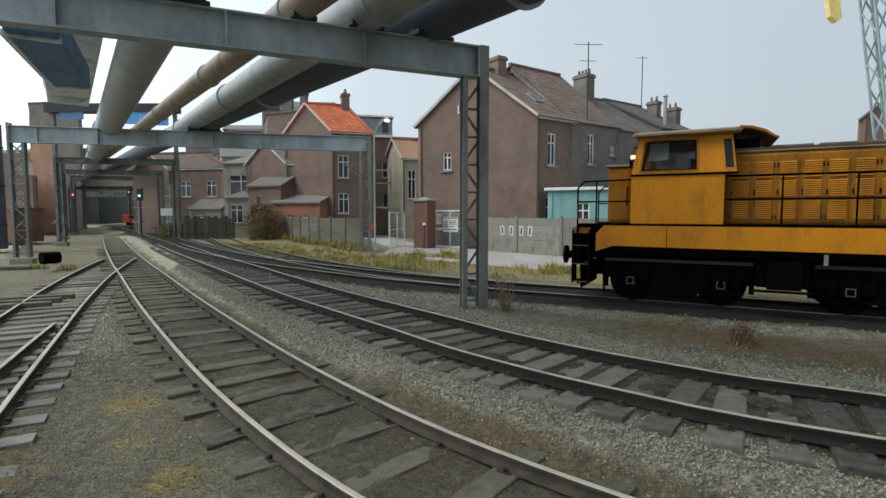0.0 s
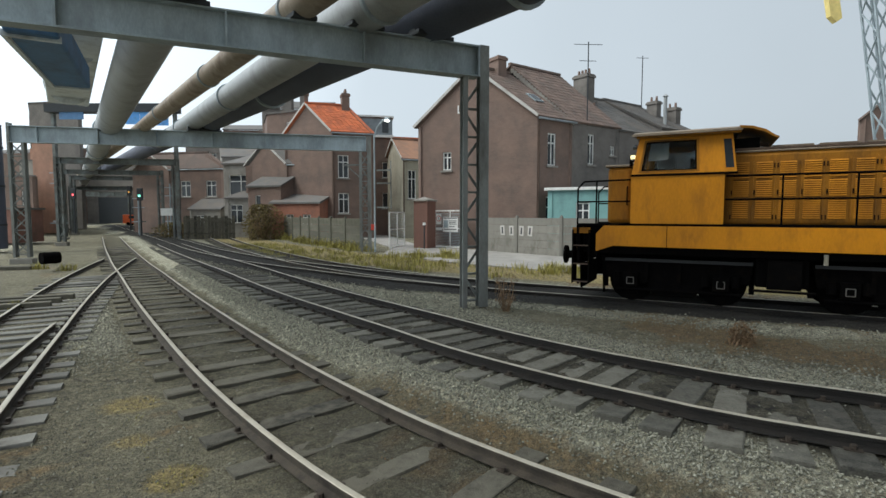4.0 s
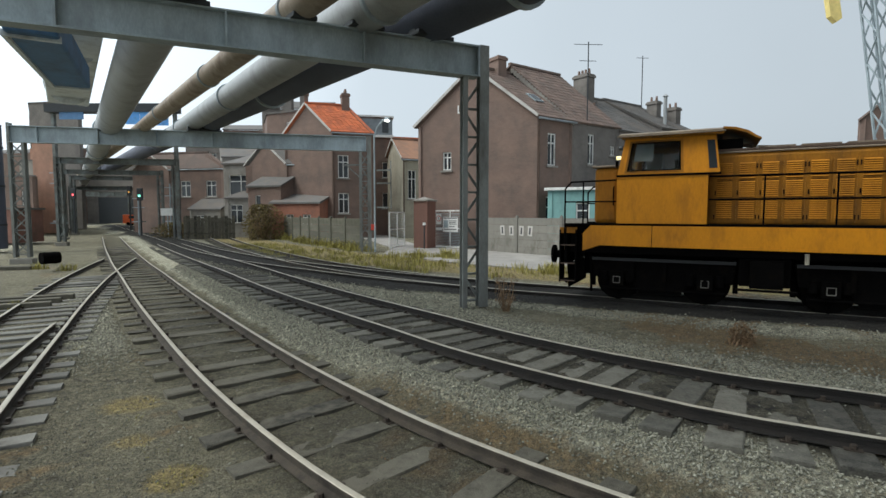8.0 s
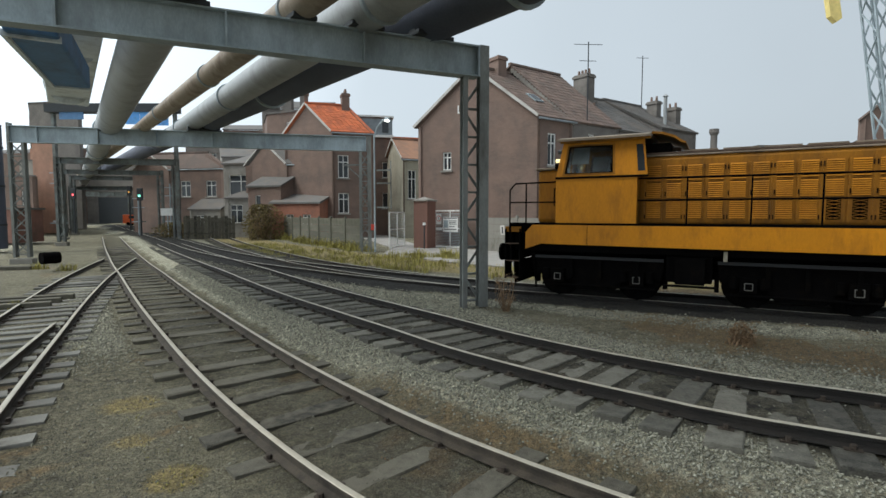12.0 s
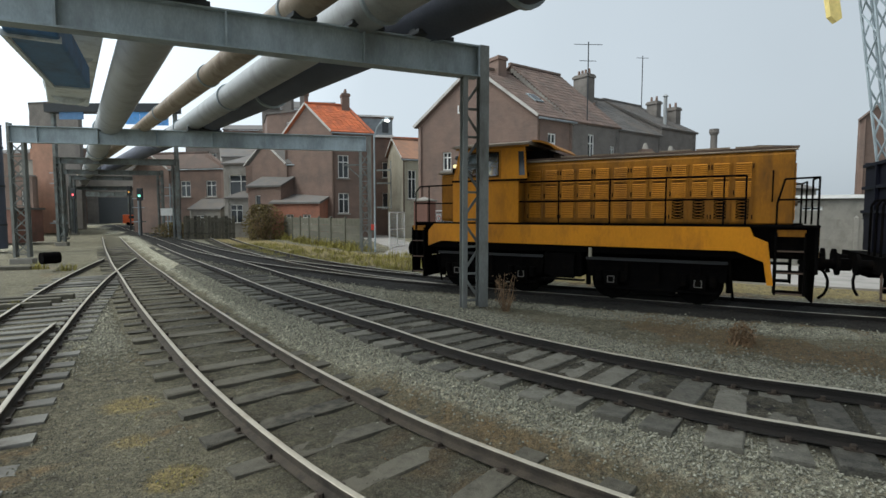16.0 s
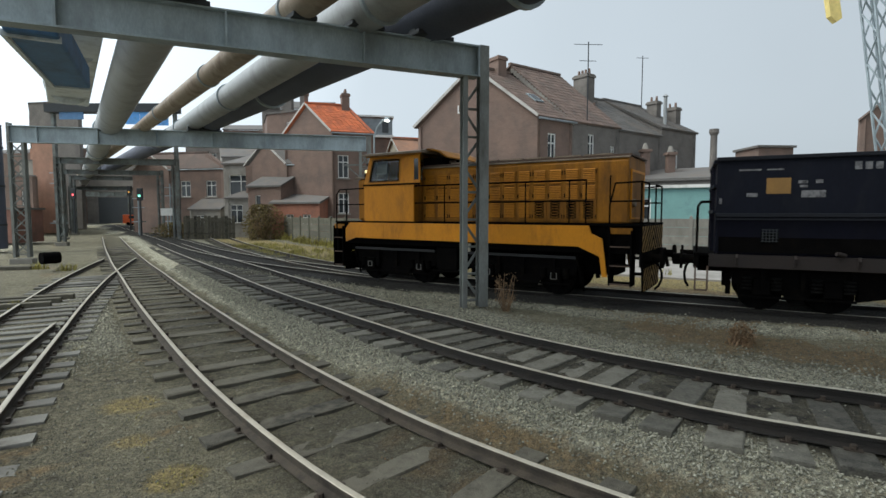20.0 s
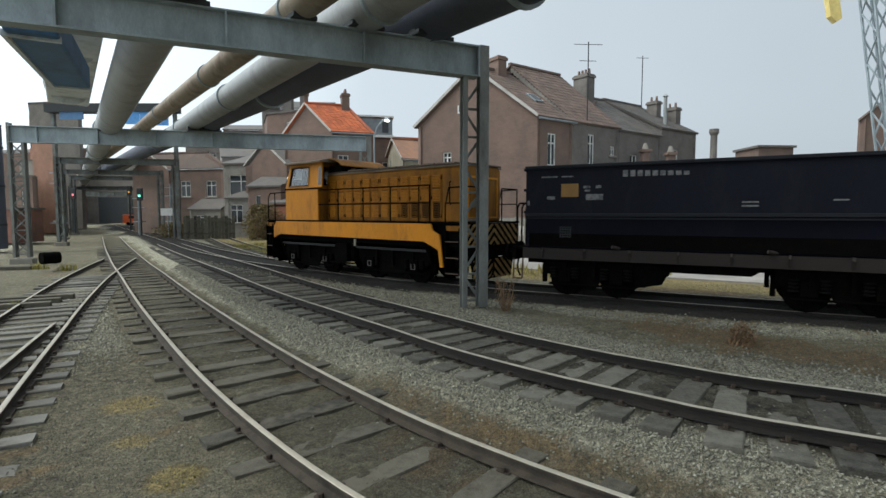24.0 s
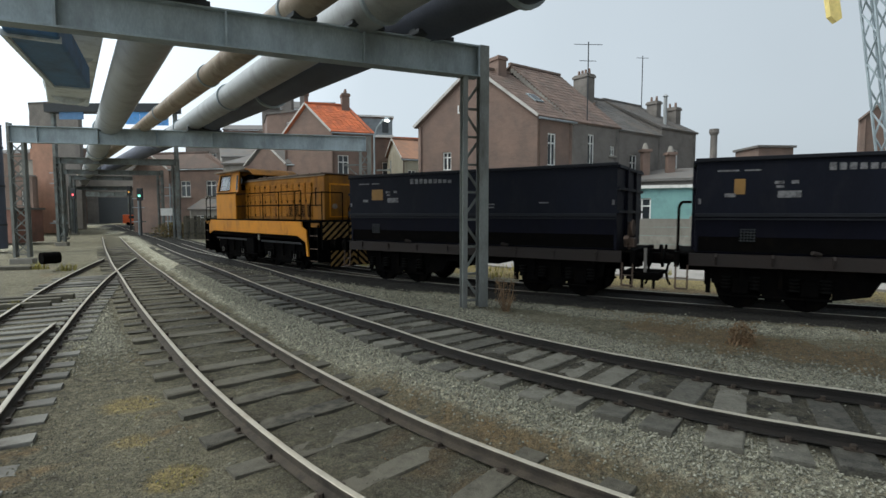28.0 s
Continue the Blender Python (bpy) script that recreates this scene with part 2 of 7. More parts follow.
LAMP_GREEN = glowing("signal_green", (0.25, 1, 0.75), 2.2)
LAMP_AMBER = glowing("signal_amber", (1, 0.5, 0.1), 0.5)
LAMP_WHITE = glowing("lamp_white", (1, 0.97, 0.9), 7)
LAMP_HEAD = glowing("headlamp_glow", (1, 0.85, 0.45), 0.9)


# ---- mesh helpers ----
class Geo:
    """Collects vertices and faces for one mesh."""

    def __init__(self):
        self.v, self.f = [], []

    def add(self, verts, faces):
        k = len(self.v)
        self.v += [tuple(p) for p in verts]
        self.f += [tuple(i + k for i in f) for f in faces]
        return self

    def box(self, a, b, m=None):
        (x0, y0, z0), (x1, y1, z1) = a, b
        vs = [Vector((x, y, z)) for z in (z0, z1) for x, y in ((x0, y0), (x1, y0), (x1, y1), (x0, y1))]
        if m is not None:
            vs = [m @ p for p in vs]
        return self.add(vs, [(3, 2, 1, 0), (4, 5, 6, 7), (0, 1, 5, 4), (1, 2, 6, 5), (2, 3, 7, 6), (3, 0, 4, 7)])

    def bar(self, p, q, w, h=None, up=(0, 0, 1)):
        """A square bar from p to q, w wide and h high."""
        p, q, up = Vector(p), Vector(q), Vector(up)
        h = w if h is None else h
        d = (q - p).normalized()
        if abs(d.dot(up)) > 0.98:
            up = Vector((1, 0, 0))
        s = d.cross(up).normalized() * (w / 2)
        t = s.cross(d).normalized() * (h / 2)
        vs = [e + a * s + b * t for e in (p, q) for a, b in ((-1, -1), (1, -1), (1, 1), (-1, 1))]
        return self.add(vs, [(0, 1, 2, 3), (7, 6, 5, 4), (1, 0, 4, 5), (2, 1, 5, 6), (3, 2, 6, 7), (0, 3, 7, 4)])

    def rod(self, p, q, r, n=10, r2=None):
        p, q = Vector(p), Vector(q)
        r2 = r if r2 is None else r2
        d = (q - p).normalized()
        s = d.cross(Vector((0, 0, 1)) if abs(d.z) < 0.95 else Vector((1, 0, 0))).normalized()
        t = d.cross(s)
        vs = []
        for e, rad in ((p, r), (q, r2)):
            vs += [e + (s * math.cos(2 * math.pi * i / n) + t * math.sin(2 * math.pi * i / n)) * rad for i in range(n)]
        fs = [((i + 1) % n, i, n + i, n + (i + 1) % n) for i in range(n)]
        return self.add(vs, fs + [tuple(range(n)), tuple(range(2 * n - 1, n - 1, -1))])

    def tube(self, pts, r, n=8):
        for p, q in zip(pts, pts[1:]):
            self.rod(p, q, r, n)
        return self

    def prism(self, outline, push):
        """A flat outline (3D points) pushed along a vector."""
        n, push = len(outline), Vector(push)
        vs = [Vector(p) for p in outline] + [Vector(p) + push for p in outline]
        fs = [tuple(range(n - 1, -1, -1)), tuple(range(n, 2 * n))]
        return self.add(vs, fs + [(i, (i + 1) % n, n + (i + 1) % n, n + i) for i in range(n)])

    def weld(self):
        """Joins corners that coincide."""
        seen, back, vs = {}, [], []
        for p in self.v:
            k = tuple(round(c, 4) for c in p)
            if k not in seen:
                seen[k] = len(vs)
                vs.append(p)
            back.append(seen[k])
        self.v, self.f = vs, [tuple(back[i] for i in f) for f in self.f]
        return self

    def mesh(self, name):
        me = bpy.data.meshes.new(name)
        me.from_pydata(self.v, [], self.f)
        bm = bmesh.new()
        bm.from_mesh(me)
        bmesh.ops.recalc_face_normals(bm, faces=bm.faces)
        bm.to_mesh(me)
        bm.free()
        me.update()
        return me


def smooth(ob, angle=40):
    for p in ob.data.polygons:
        p.use_smooth = True
    ob.data.set_sharp_from_angle(angle=radians(angle))
    return ob


def part(name, geo, mat, parent=None, label="", bevel=0.0, round_=False):
    """Links geometry as one mesh object under a thing or a part."""
    me = geo.mesh(name) if isinstance(geo, Geo) else geo
    if not me.materials:
        me.materials.append(mat)
    ob = new(name, me)
    ob.parent = parent
    if label:
        ob["label"] = label
    if bevel:
        b = ob.modifiers.new("bevel", "BEVEL")
        b.width, b.segments, b.limit_method = bevel, 2, "ANGLE"
    if round_:
        smooth(ob)
    return ob


def thing(name, label, category, group="", kind="", at=None):
    ob = new(name)
    ob.empty_display_size = 0.3
    if at is not None:
        ob.matrix_world = at
    return tagged(ob, label, category, group, kind)


# ---- lines of the tracks ----
def spline(points, n=14):
    p = [Vector((*q, 0)) for q in points]
    p = [2 * p[0] - p[1]] + p + [2 * p[-1] - p[-2]]
    out = []
    for a, b, c, d in zip(p, p[1:], p[2:], p[3:]):
        for i in range(n):
            t = i / n
            out.append(0.5 * (2 * b + (c - a) * t + (2 * a - 5 * b + 4 * c - d) * t * t + (3 * b - a - 3 * c + d) * t ** 3))
    return out + [p[-2]]


class Line:
    def __init__(self, points):
        self.p = spline(points)
        self.s = [0.0]
        for a, b in zip(self.p, self.p[1:]):
            self.s.append(self.s[-1] + (b - a).length)
        self.xs, self.ys = [q.x for q in self.p], [q.y for q in self.p]

    def at(self, u):
        return Vector((float(np.interp(u, self.s, self.xs)), float(np.interp(u, self.s, self.ys)), 0))

    def along(self, u):
        return (self.at(u + 0.15) - self.at(u - 0.15)).normalized()


TRAIN_LINE = Line([(50, -8.2), (42, -4.4), (34, -0.6), (28, 2.2), (22.5, 4.7), (17, 7.2), (13, 9.05), (9.28, 10.82), (8.04, 11.43), (4.32, 13.44), (2.19, 14.58), (0.68, 15.56), (-1.07, 16.7), (-3.18, 18.37),
                   (-4.46, 19.51), (-5.9, 20.75), (-7.61, 22.35), (-9.75, 24.6), (-14.6, 30.6), (-19.1, 37.0), (-35.1, 59.5), (-70, 107.7)])
YARD_LINE = Line([(9.0, 3.1), (7.0, 3.95), (5.6, 4.65), (4.55, 5.25), (3.9, 5.6), (3.35, 5.92), (2.7, 6.45), (2.12, 6.92), (1.45, 7.55), (0.6, 8.45), (-0.34, 9.65), (-1.68, 11.3), (-3.6, 13.7), (-6.0, 17.0),
                  (-7.4, 19.0), (-10.7, 23.5), (-15.2, 29.8), (-21, 38.2), (-35.5, 59.5), (-70, 107.2)])
NEAR_LINE = Line([(9.6, -2.6), (5.6, 0.3), (3.2, 2.0), (1.52, 3.3), (0.76, 3.9), (0.0, 4.55), (-0.78, 5.3), (-1.6, 6.2), (-2.53, 7.3), (-3.56, 8.6), (-4.77, 10.2), (-6.11, 12.0), (-7.72, 14.2), (-9.72, 17.0), (-12.2, 20.5), (-15.0, 24.4), (-18.2, 29.0), (-24.4, 38), (-40, 61)])
LEFT_LINE = Line([(-3.2, 0.0), (-4.4, 2.5), (-5.75, 5.1), (-6.6, 6.6), (-7.45, 8.1), (-8.58, 10.1), (-10.0, 12.6), (-11.65, 15.6), (-13.55, 19.2), (-15.7, 23.6), (-18.2, 29.0)])
BLADE_LINE = Line([(-4.6, 3.2), (-5.9, 5.7), (-6.99, 7.88), (-7.93, 9.75), (-9.0, 11.95), (-9.35, 12.7)])
BACK_LINE = Line([(2.19, 14.62), (0.68, 15.62), (-1.0, 16.95), (-3.0, 18.9), (-5.0, 21.1), (-7.2, 24.0), (-9.6, 27.6), (-13, 33), (-17, 40), (-22, 49)])
LINE_START = TRAIN_LINE.s[4 * 14]
LOW = -0.32


# ---- ground ----
def track_distance(x, y, line, lo=0.0):
    """Signed distance of many points from a line, positive beyond it, and the nearest stretch."""
    px_, py_ = np.array(line.xs[::4]), np.array(line.ys[::4])
    best = np.full(x.shape, 1e9)
    side = np.zeros(x.shape)
    for i in range(len(px_) - 1):
        ax, ay, bx, by = px_[i], py_[i], px_[i + 1], py_[i + 1]
        dx, dy = bx - ax, by - ay
        t = np.clip(((x - ax) * dx + (y - ay) * dy) / (dx * dx + dy * dy), 0, 1)
        qx, qy = x - (ax + t * dx), y - (ay + t * dy)
        d = np.hypot(qx, qy)
        near = d < best
        best = np.where(near, d, best)
        side = np.where(near, np.sign(qy * dx - qx * dy), side)
    return best * side


def step01(a, b, v):
    t = np.clip((v - a) / (b - a), 0, 1)
    return t * t * (3 - 2 * t)


def wobble(x, y, k):
    return np.sin(x * 1.7 * k + 1.3) * np.cos(y * 1.3 * k + 0.4) * 0.5 + np.sin(x * 3.1 * k + y * 2.3 * k) * 0.3 + np.sin(x * 7.7 * k - y * 6.1 * k + 2) * 0.2


def ground_height(x, y):
    """Height of the ground and how far it is ballast, dry growth, rust-brown soil or painted dark along the tracks."""
    dy_ = track_distance(x, y, YARD_LINE)
    dn = track_distance(x, y, NEAR_LINE)
    dt = track_distance(x, y, TRAIN_LINE)
    low = step01(1.3, 2.1, dy_)          # the nearer tracks lie lower
    z = -0.155 + low * LOW
    far = step01(2.2, 3.6, -dt)          # the street beyond the train
    z = z * (1 - far) - 0.12 * far
    bank = step01(2.6, 1.3, np.abs(dt)) * 0.06
    dip = step01(0.9, 2.0, np.abs(dt)) * step01(0.6, 1.6, np.abs(dy_)) * (1 - far) * (1 - low)
    z = z + bank * (1 - far) - 0.07 * dip
    w = wobble(x, y, 1.0)
    inside = np.maximum(step01(1.6, 1.25, np.abs(dy_)), step01(1.6, 1.25, np.abs(dn)))
    z = z + 0.018 * w * (1 - 0.85 * inside)
    # earth has settled unevenly between the near track's sleepers
    z = z - step01(1.45, 1.2, np.abs(dn)) * (0.02 + 0.045 * wobble(x + 1.7, y, 2.1))
    z = z - step01(1.3, 1.1, np.abs(dy_)) * (0.004 + 0.024 * wobble(x, y + 2.2, 2.4))
    gravel = np.maximum(0.55 * step01(2.7, 2.1, np.abs(dt) + 0.2 * w) * step01(1.4, 1.8, np.abs(dt)), step01(0.75, 1.2, dy_) * step01(2.3, 1.3, dy_ + 0.4 * w))
    gravel = gravel * step01(0.95, 1.7, np.abs(dn) + 0.2 * w)
    gravel = np.maximum(gravel, 0.5 * step01(0.9, 1.2, -dy_) * step01(3.3, 2.0, -dy_ + 0.4 * w))
    gravel = np.maximum(gravel, 0.85 * step01(4, 9, dy_ - 3 + w) * step01(13, 22, y))
    rust = step01(0.1, 0.5, dip) * step01(-0.2, 0.35, wobble(x + 3, y, 0.7) + 0.15) * step01(1.5, 6, x)
    rust = np.maximum(rust, 0.45 * step01(0.3, 0.7, wobble(x, y + 5, 0.9)) * low)
    band = np.abs(-dn - 1.5 + 0.3 * w)
    rust = np.maximum(rust, 0.6 * step01(0.75, 0.1, band) * step01(-4, 1, x) * step01(14, 7, y))
    gravel = np.maximum(gravel, 0.6 * step01(1.15, 1.6, dn) * step01(3.0, 2.2, dn + 0.3 * w) * step01(7.5, 10.5, y) * step01(22, 16, y))
    # grease plus the train's shade put into the soil colour, weaker on nearer tracks
    oil_shade = np.maximum(step01(1.8, 1.3, np.abs(dt) + 0.12 * w), 0.4 * step01(1.25, 0.8, np.abs(dy_)))
    oil_shade = np.maximum(oil_shade, 0.31 * step01(1.3, 0.9, np.abs(dn)))
    gravel = np.maximum(gravel, step01(0.9, 1.35, dy_) * step01(1.05, 1.45, -dn + 0.2 * w) * step01(6, 10, y))
    gravel = gravel * (1 - oil_shade)
    rust = rust * (1 - 0.8 * gravel)
    green = step01(2.6, 3.4, -dt) * step01(7.5, 5.0, -dt + 1.2 * w)
    for mx_, my_, mr_ in ((-4.2, 6.7, 0.6), (-2.6, 4.8, 0.45), (-3.5, 5.6, 0.3)):
        green = np.maximum(green, 0.62 * step01(mr_, 0.1, np.hypot(x - mx_, y - my_)))
    return z, gravel, rust, green, oil_shade


def spread(lo, hi, centre, fine, n):
    """Coordinates that are close together near the centre and far apart beyond."""
    a = np.arcsinh((lo - centre) / fine)
    b = np.arcsinh((hi - centre) / fine)
    return centre + fine * np.sinh(np.linspace(a, b, n))


def build_ground():
    xs, ys = spread(-900, 900, -1.0, 5.0, 480), spread(-200, 1500, 6.0, 5.0, 500)
    gx, gy = np.meshgrid(xs, ys)
    z, gravel, rust, green, oil_shade = ground_height(gx, gy)
    nx, ny = len(xs), len(ys)
    v = np.stack([gx.ravel(), gy.ravel(), z.ravel()], 1)
    i = np.arange(nx * ny).reshape(ny, nx)
    f = np.stack([i[:-1, :-1].ravel(), i[:-1, 1:].ravel(), i[1:, 1:].ravel(), i[1:, :-1].ravel()], 1)
    me = bpy.data.meshes.new("ground")
    me.from_pydata(v.tolist(), [], f.tolist())
    for name, val in (("gravel", gravel), ("rust", rust), ("green", green), ("oil_shade", oil_shade)):
        a = me.attributes.new(name, "FLOAT", "POINT")
        a.data.foreach_set("value", val.ravel().astype(np.float32))
    ob = new("ground", me)
    me.materials.append(ground_material())
    for p in me.polygons:
        p.use_smooth = True
    return tagged(ob, "greasy dark earth with train shade painted in, pale gravel strips and rusty soil", "ground", kind="structure")


def ground_material():
    m = bpy.data.materials.new("yard_soil")
    m.use_nodes = True
    n, l = m.node_tree.nodes, m.node_tree.links
    b = n["Principled BSDF"]
    tc = n.new("ShaderNodeTexCoord")

    def noise_(scale, detail, rough=0.6):
        t = n.new("ShaderNodeTexNoise")
        t.inputs["Scale"].default_value, t.inputs["Detail"].default_value, t.inputs["Roughness"].default_value = scale, detail, rough
        l.new(tc.outputs["Object"], t.inputs["Vector"])
        return t.outputs["Fac"]

    def ramp_(fac, a, b_, ca, cb):
        r = n.new("ShaderNodeValToRGB")
        r.color_ramp.elements[0].position, r.color_ramp.elements[1].position = a, b_
        r.color_ramp.elements[0].color, r.color_ramp.elements[1].color = (*ca, 1), (*cb, 1)
        l.new(fac, r.inputs["Fac"])
        return r.outputs["Color"]

    def mixed(fac, a, c):
        x = n.new("ShaderNodeMixRGB")
        l.new(fac, x.inputs["Fac"])
        l.new(a, x.inputs["Color1"])
        l.new(c, x.inputs["Color2"])
        return x.outputs["Color"]

    def mask(name, breakup, sharp=0.22):
        a = n.new("ShaderNodeAttribute")
        a.attribute_name = name
        s = n.new("ShaderNodeMath")
        s.operation = "ADD"
        l.new(a.outputs["Fac"], s.inputs[0])
        l.new(breakup, s.inputs[1])
        return ramp_(s.outputs[0], 0.98 - sharp, 0.98 + sharp, (0, 0, 0), (1, 1, 1))

    big, mid, fine = noise_(0.5, 6), noise_(4.5, 10, 0.78), noise_(44, 6, 0.78)
    vor = n.new("ShaderNodeTexVoronoi")
    vor.inputs["Scale"].default_value = 16
    l.new(tc.outputs["Object"], vor.inputs["Vector"])
    soil = ramp_(mid, 0.36, 0.64, (0.039, 0.0355, 0.0245), (0.148, 0.138, 0.096))
    sand = ramp_(fine, 0.3, 0.75, (0.055, 0.051, 0.035), (0.195, 0.184, 0.134))
    soil = mixed(ramp_(big, 0.42, 0.6, (0, 0, 0), (1, 1, 1)), soil, sand)
    stones = mixed(fine, ramp_(vor.outputs["Color"], 0.1, 0.9, (0.1, 0.097, 0.07), (0.34, 0.33, 0.255)), ramp_(fine, 0.3, 0.7, (0.125, 0.121, 0.1), (0.29, 0.284, 0.245)))
    rusty = ramp_(mid, 0.3, 0.7, (0.058, 0.046, 0.028), (0.15, 0.108, 0.057))
    grassy = ramp_(mid, 0.3, 0.7, (0.11, 0.092, 0.045), (0.2, 0.16, 0.072))
    col = mixed(mask("gravel", mid), soil, stones)
    col = mixed(mask("rust", mid, 0.3), col, rusty)
    col = mixed(mask("green", mid, 0.3), col, grassy)
    # near-black bed: grease and the train's shade in one colour
    oily_shade = ramp_(mid, 0.3, 0.75, (0.004, 0.0036, 0.0029), (0.0145, 0.0128, 0.01))
    col = mixed(mask("oil_shade", mid, 0.3), col, oily_shade)
    speck = n.new("ShaderNodeMixRGB")
    speck.blend_type = "MULTIPLY"
    speck.inputs["Fac"].default_value = 1.0
    l.new(col, speck.inputs["Color1"])
    l.new(ramp_(noise_(13, 9, 0.82), 0.36, 0.62, (0.64, 0.625, 0.6), (1.95, 1.94, 1.88)), speck.inputs["Color2"])
    grain = n.new("ShaderNodeMixRGB")
    grain.blend_type = "MULTIPLY"
    grain.inputs["Fac"].default_value = 1.0
    l.new(speck.outputs["Color"], grain.inputs["Color1"])
    l.new(ramp_(noise_(55, 8, 0.85), 0.38, 0.6, (0.52, 0.51, 0.49), (2.0, 1.98, 1.92)), grain.inputs["Color2"])
    l.new(grain.outputs["Color"], b.inputs["Base Color"])
    b.inputs["Roughness"].default_value = 0.95
    bp = n.new("ShaderNodeBump")
    bp.inputs["Strength"].default_value, bp.inputs["Distance"].default_value = 1.0, 0.07
    h = n.new("ShaderNodeMath")
    h.operation = "MULTIPLY_ADD"
    l.new(vor.outputs["Distance"], h.inputs[0])
    h.inputs[1].default_value = -0.5
    l.new(fine, h.inputs[2])
    l.new(h.outputs[0], bp.inputs["Height"])
    l.new(bp.outputs["Normal"], b.inputs["Normal"])
    return m


def ground_z(x, y):
    return float(ground_height(np.array([float(x)]), np.array([float(y)]))[0][0])


build_ground()


# ---- tracks ----
def rail_geo(line, offset, top, u0, u1, step=0.5):
    """A flat-bottom rail swept along a line."""
    profile = [(-0.092, -0.13), (0.092, -0.13), (0.088, -0.117), (0.014, -0.1), (0.014, -0.042), (0.036, -0.033), (0.036, -0.006), (-0.036, -0.006), (-0.036, -0.033), (-0.014, -0.042), (-0.014, -0.1), (-0.088, -0.117)]
    g, n = Geo(), len(profile)
    k = max(2, int((u1 - u0) / step))
    for i in range(k + 1):
        u = u0 + (u1 - u0) * i / k
        p, d = line.at(u), line.along(u)
        s = Vector((d.y, -d.x, 0))
        g.v += [tuple(p + s * (offset + a) + Vector((0, 0, top + b))) for a, b in profile]
    for i in range(k):
        for j in range(n):
            a, b = i * n + j, i * n + (j + 1) % n
            g.f.append((a, b, b + n, a + n))
    g.f += [tuple(range(n)), tuple(range(k * n + n - 1, k * n - 1, -1))]
    head = Geo()
    for i in range(k + 1):
        u = u0 + (u1 - u0) * i / k
        p, d = line.at(u), line.along(u)
        s = Vector((d.y, -d.x, 0))
        head.v += [tuple(p + s * (offset + a) + Vector((0, 0, top + b))) for a, b in ((-0.034, -0.004), (-0.026, 0.001), (0.026, 0.001), (0.034, -0.004))]
    for i in range(k):
        for j in range(3):
            a = i * 4 + j
            head.f.append((a, a + 1, a + 5, a + 4))
    return g, head


def sleeper_mesh(name, length, width, height, seed):
    """A worn timber with split, uneven edges."""
    rnd = random.Random(seed)
    g = Geo()
    n = 5
    for i in range(n + 1):
        x = -length / 2 + length * i / n
        j = [rnd.uniform(-0.012, 0.012) for _ in range(6)]
        w = width / 2
        g.v += [(x, -w + j[0], -height), (x, w + j[1], -height), (x, w + j[1], -0.012), (x, w - 0.012 + j[2], j[3] * 0.6), (x, -w + 0.012 + j[4], j[5] * 0.6), (x, -w + j[0], -0.012)]
    for i in range(n):
        for k in range(6):
            a, b = i * 6 + k, i * 6 + (k + 1) % 6
            g.f.append((a, b, b + 6, a + 6))
    g.f += [tuple(range(6)), tuple(range(n * 6 + 5, n * 6 - 1, -1))]
    return g.mesh(name)


YARD_SLEEPERS = [sleeper_mesh("sleeper", 2.55, 0.34, 0.16, s + 30) for s in range(6)]
SLEEPERS = [sleeper_mesh("sleeper", 2.5, 0.3, 0.16, s) for s in range(6)]
CHAIRS = Geo().box((-0.14, -0.075, 0), (0.14, 0.075, 0.014)).rod((-0.115, 0.0, 0.02), (-0.115, 0.0, 0.06), 0.032, 6).rod((0.115, 0.0, 0.02), (0.115, 0.0, 0.06), 0.032, 6).mesh("rail_chair")
CHAIRS.materials.append(CHAIR_RUST)
PALE_SLEEPERS = [sleeper_mesh("sleeper", 2.45, 0.27, 0.16, s + 9) for s in range(6)]
OIL_SHADE_SLEEPERS = [sleeper_mesh("sleeper", 2.5, 0.27, 0.16, s + 50) for s in range(6)]
for me in OIL_SHADE_SLEEPERS:
    me.materials.append(SLEEPER_OIL_SHADE)
for me in SLEEPERS:
    me.materials.append(SLEEPER)
for me in YARD_SLEEPERS:
    me.materials.append(SLEEPER_GREY)
for me in PALE_SLEEPERS:
    me.materials.append(SLEEPER_PALE)


def build_track(label, line, top, u0, u1, spacing=0.74, sunk=0.0, near=60.0, sleep_from=None, meshes=None, side_mat=None):
    t = thing("railway_track", label, "railway track", group="yard tracks", kind="structure")
    for side in (-0.745, 0.745):
        body, head = rail_geo(line, side, top, u0, u1)
        r = part("rail", body, side_mat or RAIL_SIDE, t)
        part("rail_head", head, RAIL_TOP, r, "polished steel running surface")
    rnd = random.Random(int(u1 * 10))
    u, k = (u0 if sleep_from is None else sleep_from) + 0.3, 0
    while u < min(u1, near + u0) and k < 290:
        p, d = line.at(u), line.along(u)
        yaw = math.atan2(d.y, d.x) + math.pi / 2 + rnd.uniform(-0.04, 0.04)
        s = part("sleeper", (meshes or SLEEPERS)[k % 6], SLEEPER, t)
        s.matrix_world = Matrix.LocRotScale(p + Vector((0, 0, top - 0.143 - sunk + rnd.uniform(-0.026, 0.012))), Euler((0, rnd.uniform(-0.014, 0.014), yaw)), None)
        if p.length < 24:
            for side in (-0.745, 0.745):
                c = part("rail_chair", CHAIRS, CHAIR_RUST, s)
                c.matrix_basis = pose(side, 0, 0.0)
        u += spacing * rnd.uniform(0.96, 1.04)
        k += 1
    return t


build_track("rusty curved track the train runs on, timber sleepers", TRAIN_LINE, 0.0, 15.0, LINE_START + 125.0, near=95, side_mat=RAIL_OIL_SHADE, meshes=OIL_SHADE_SLEEPERS)
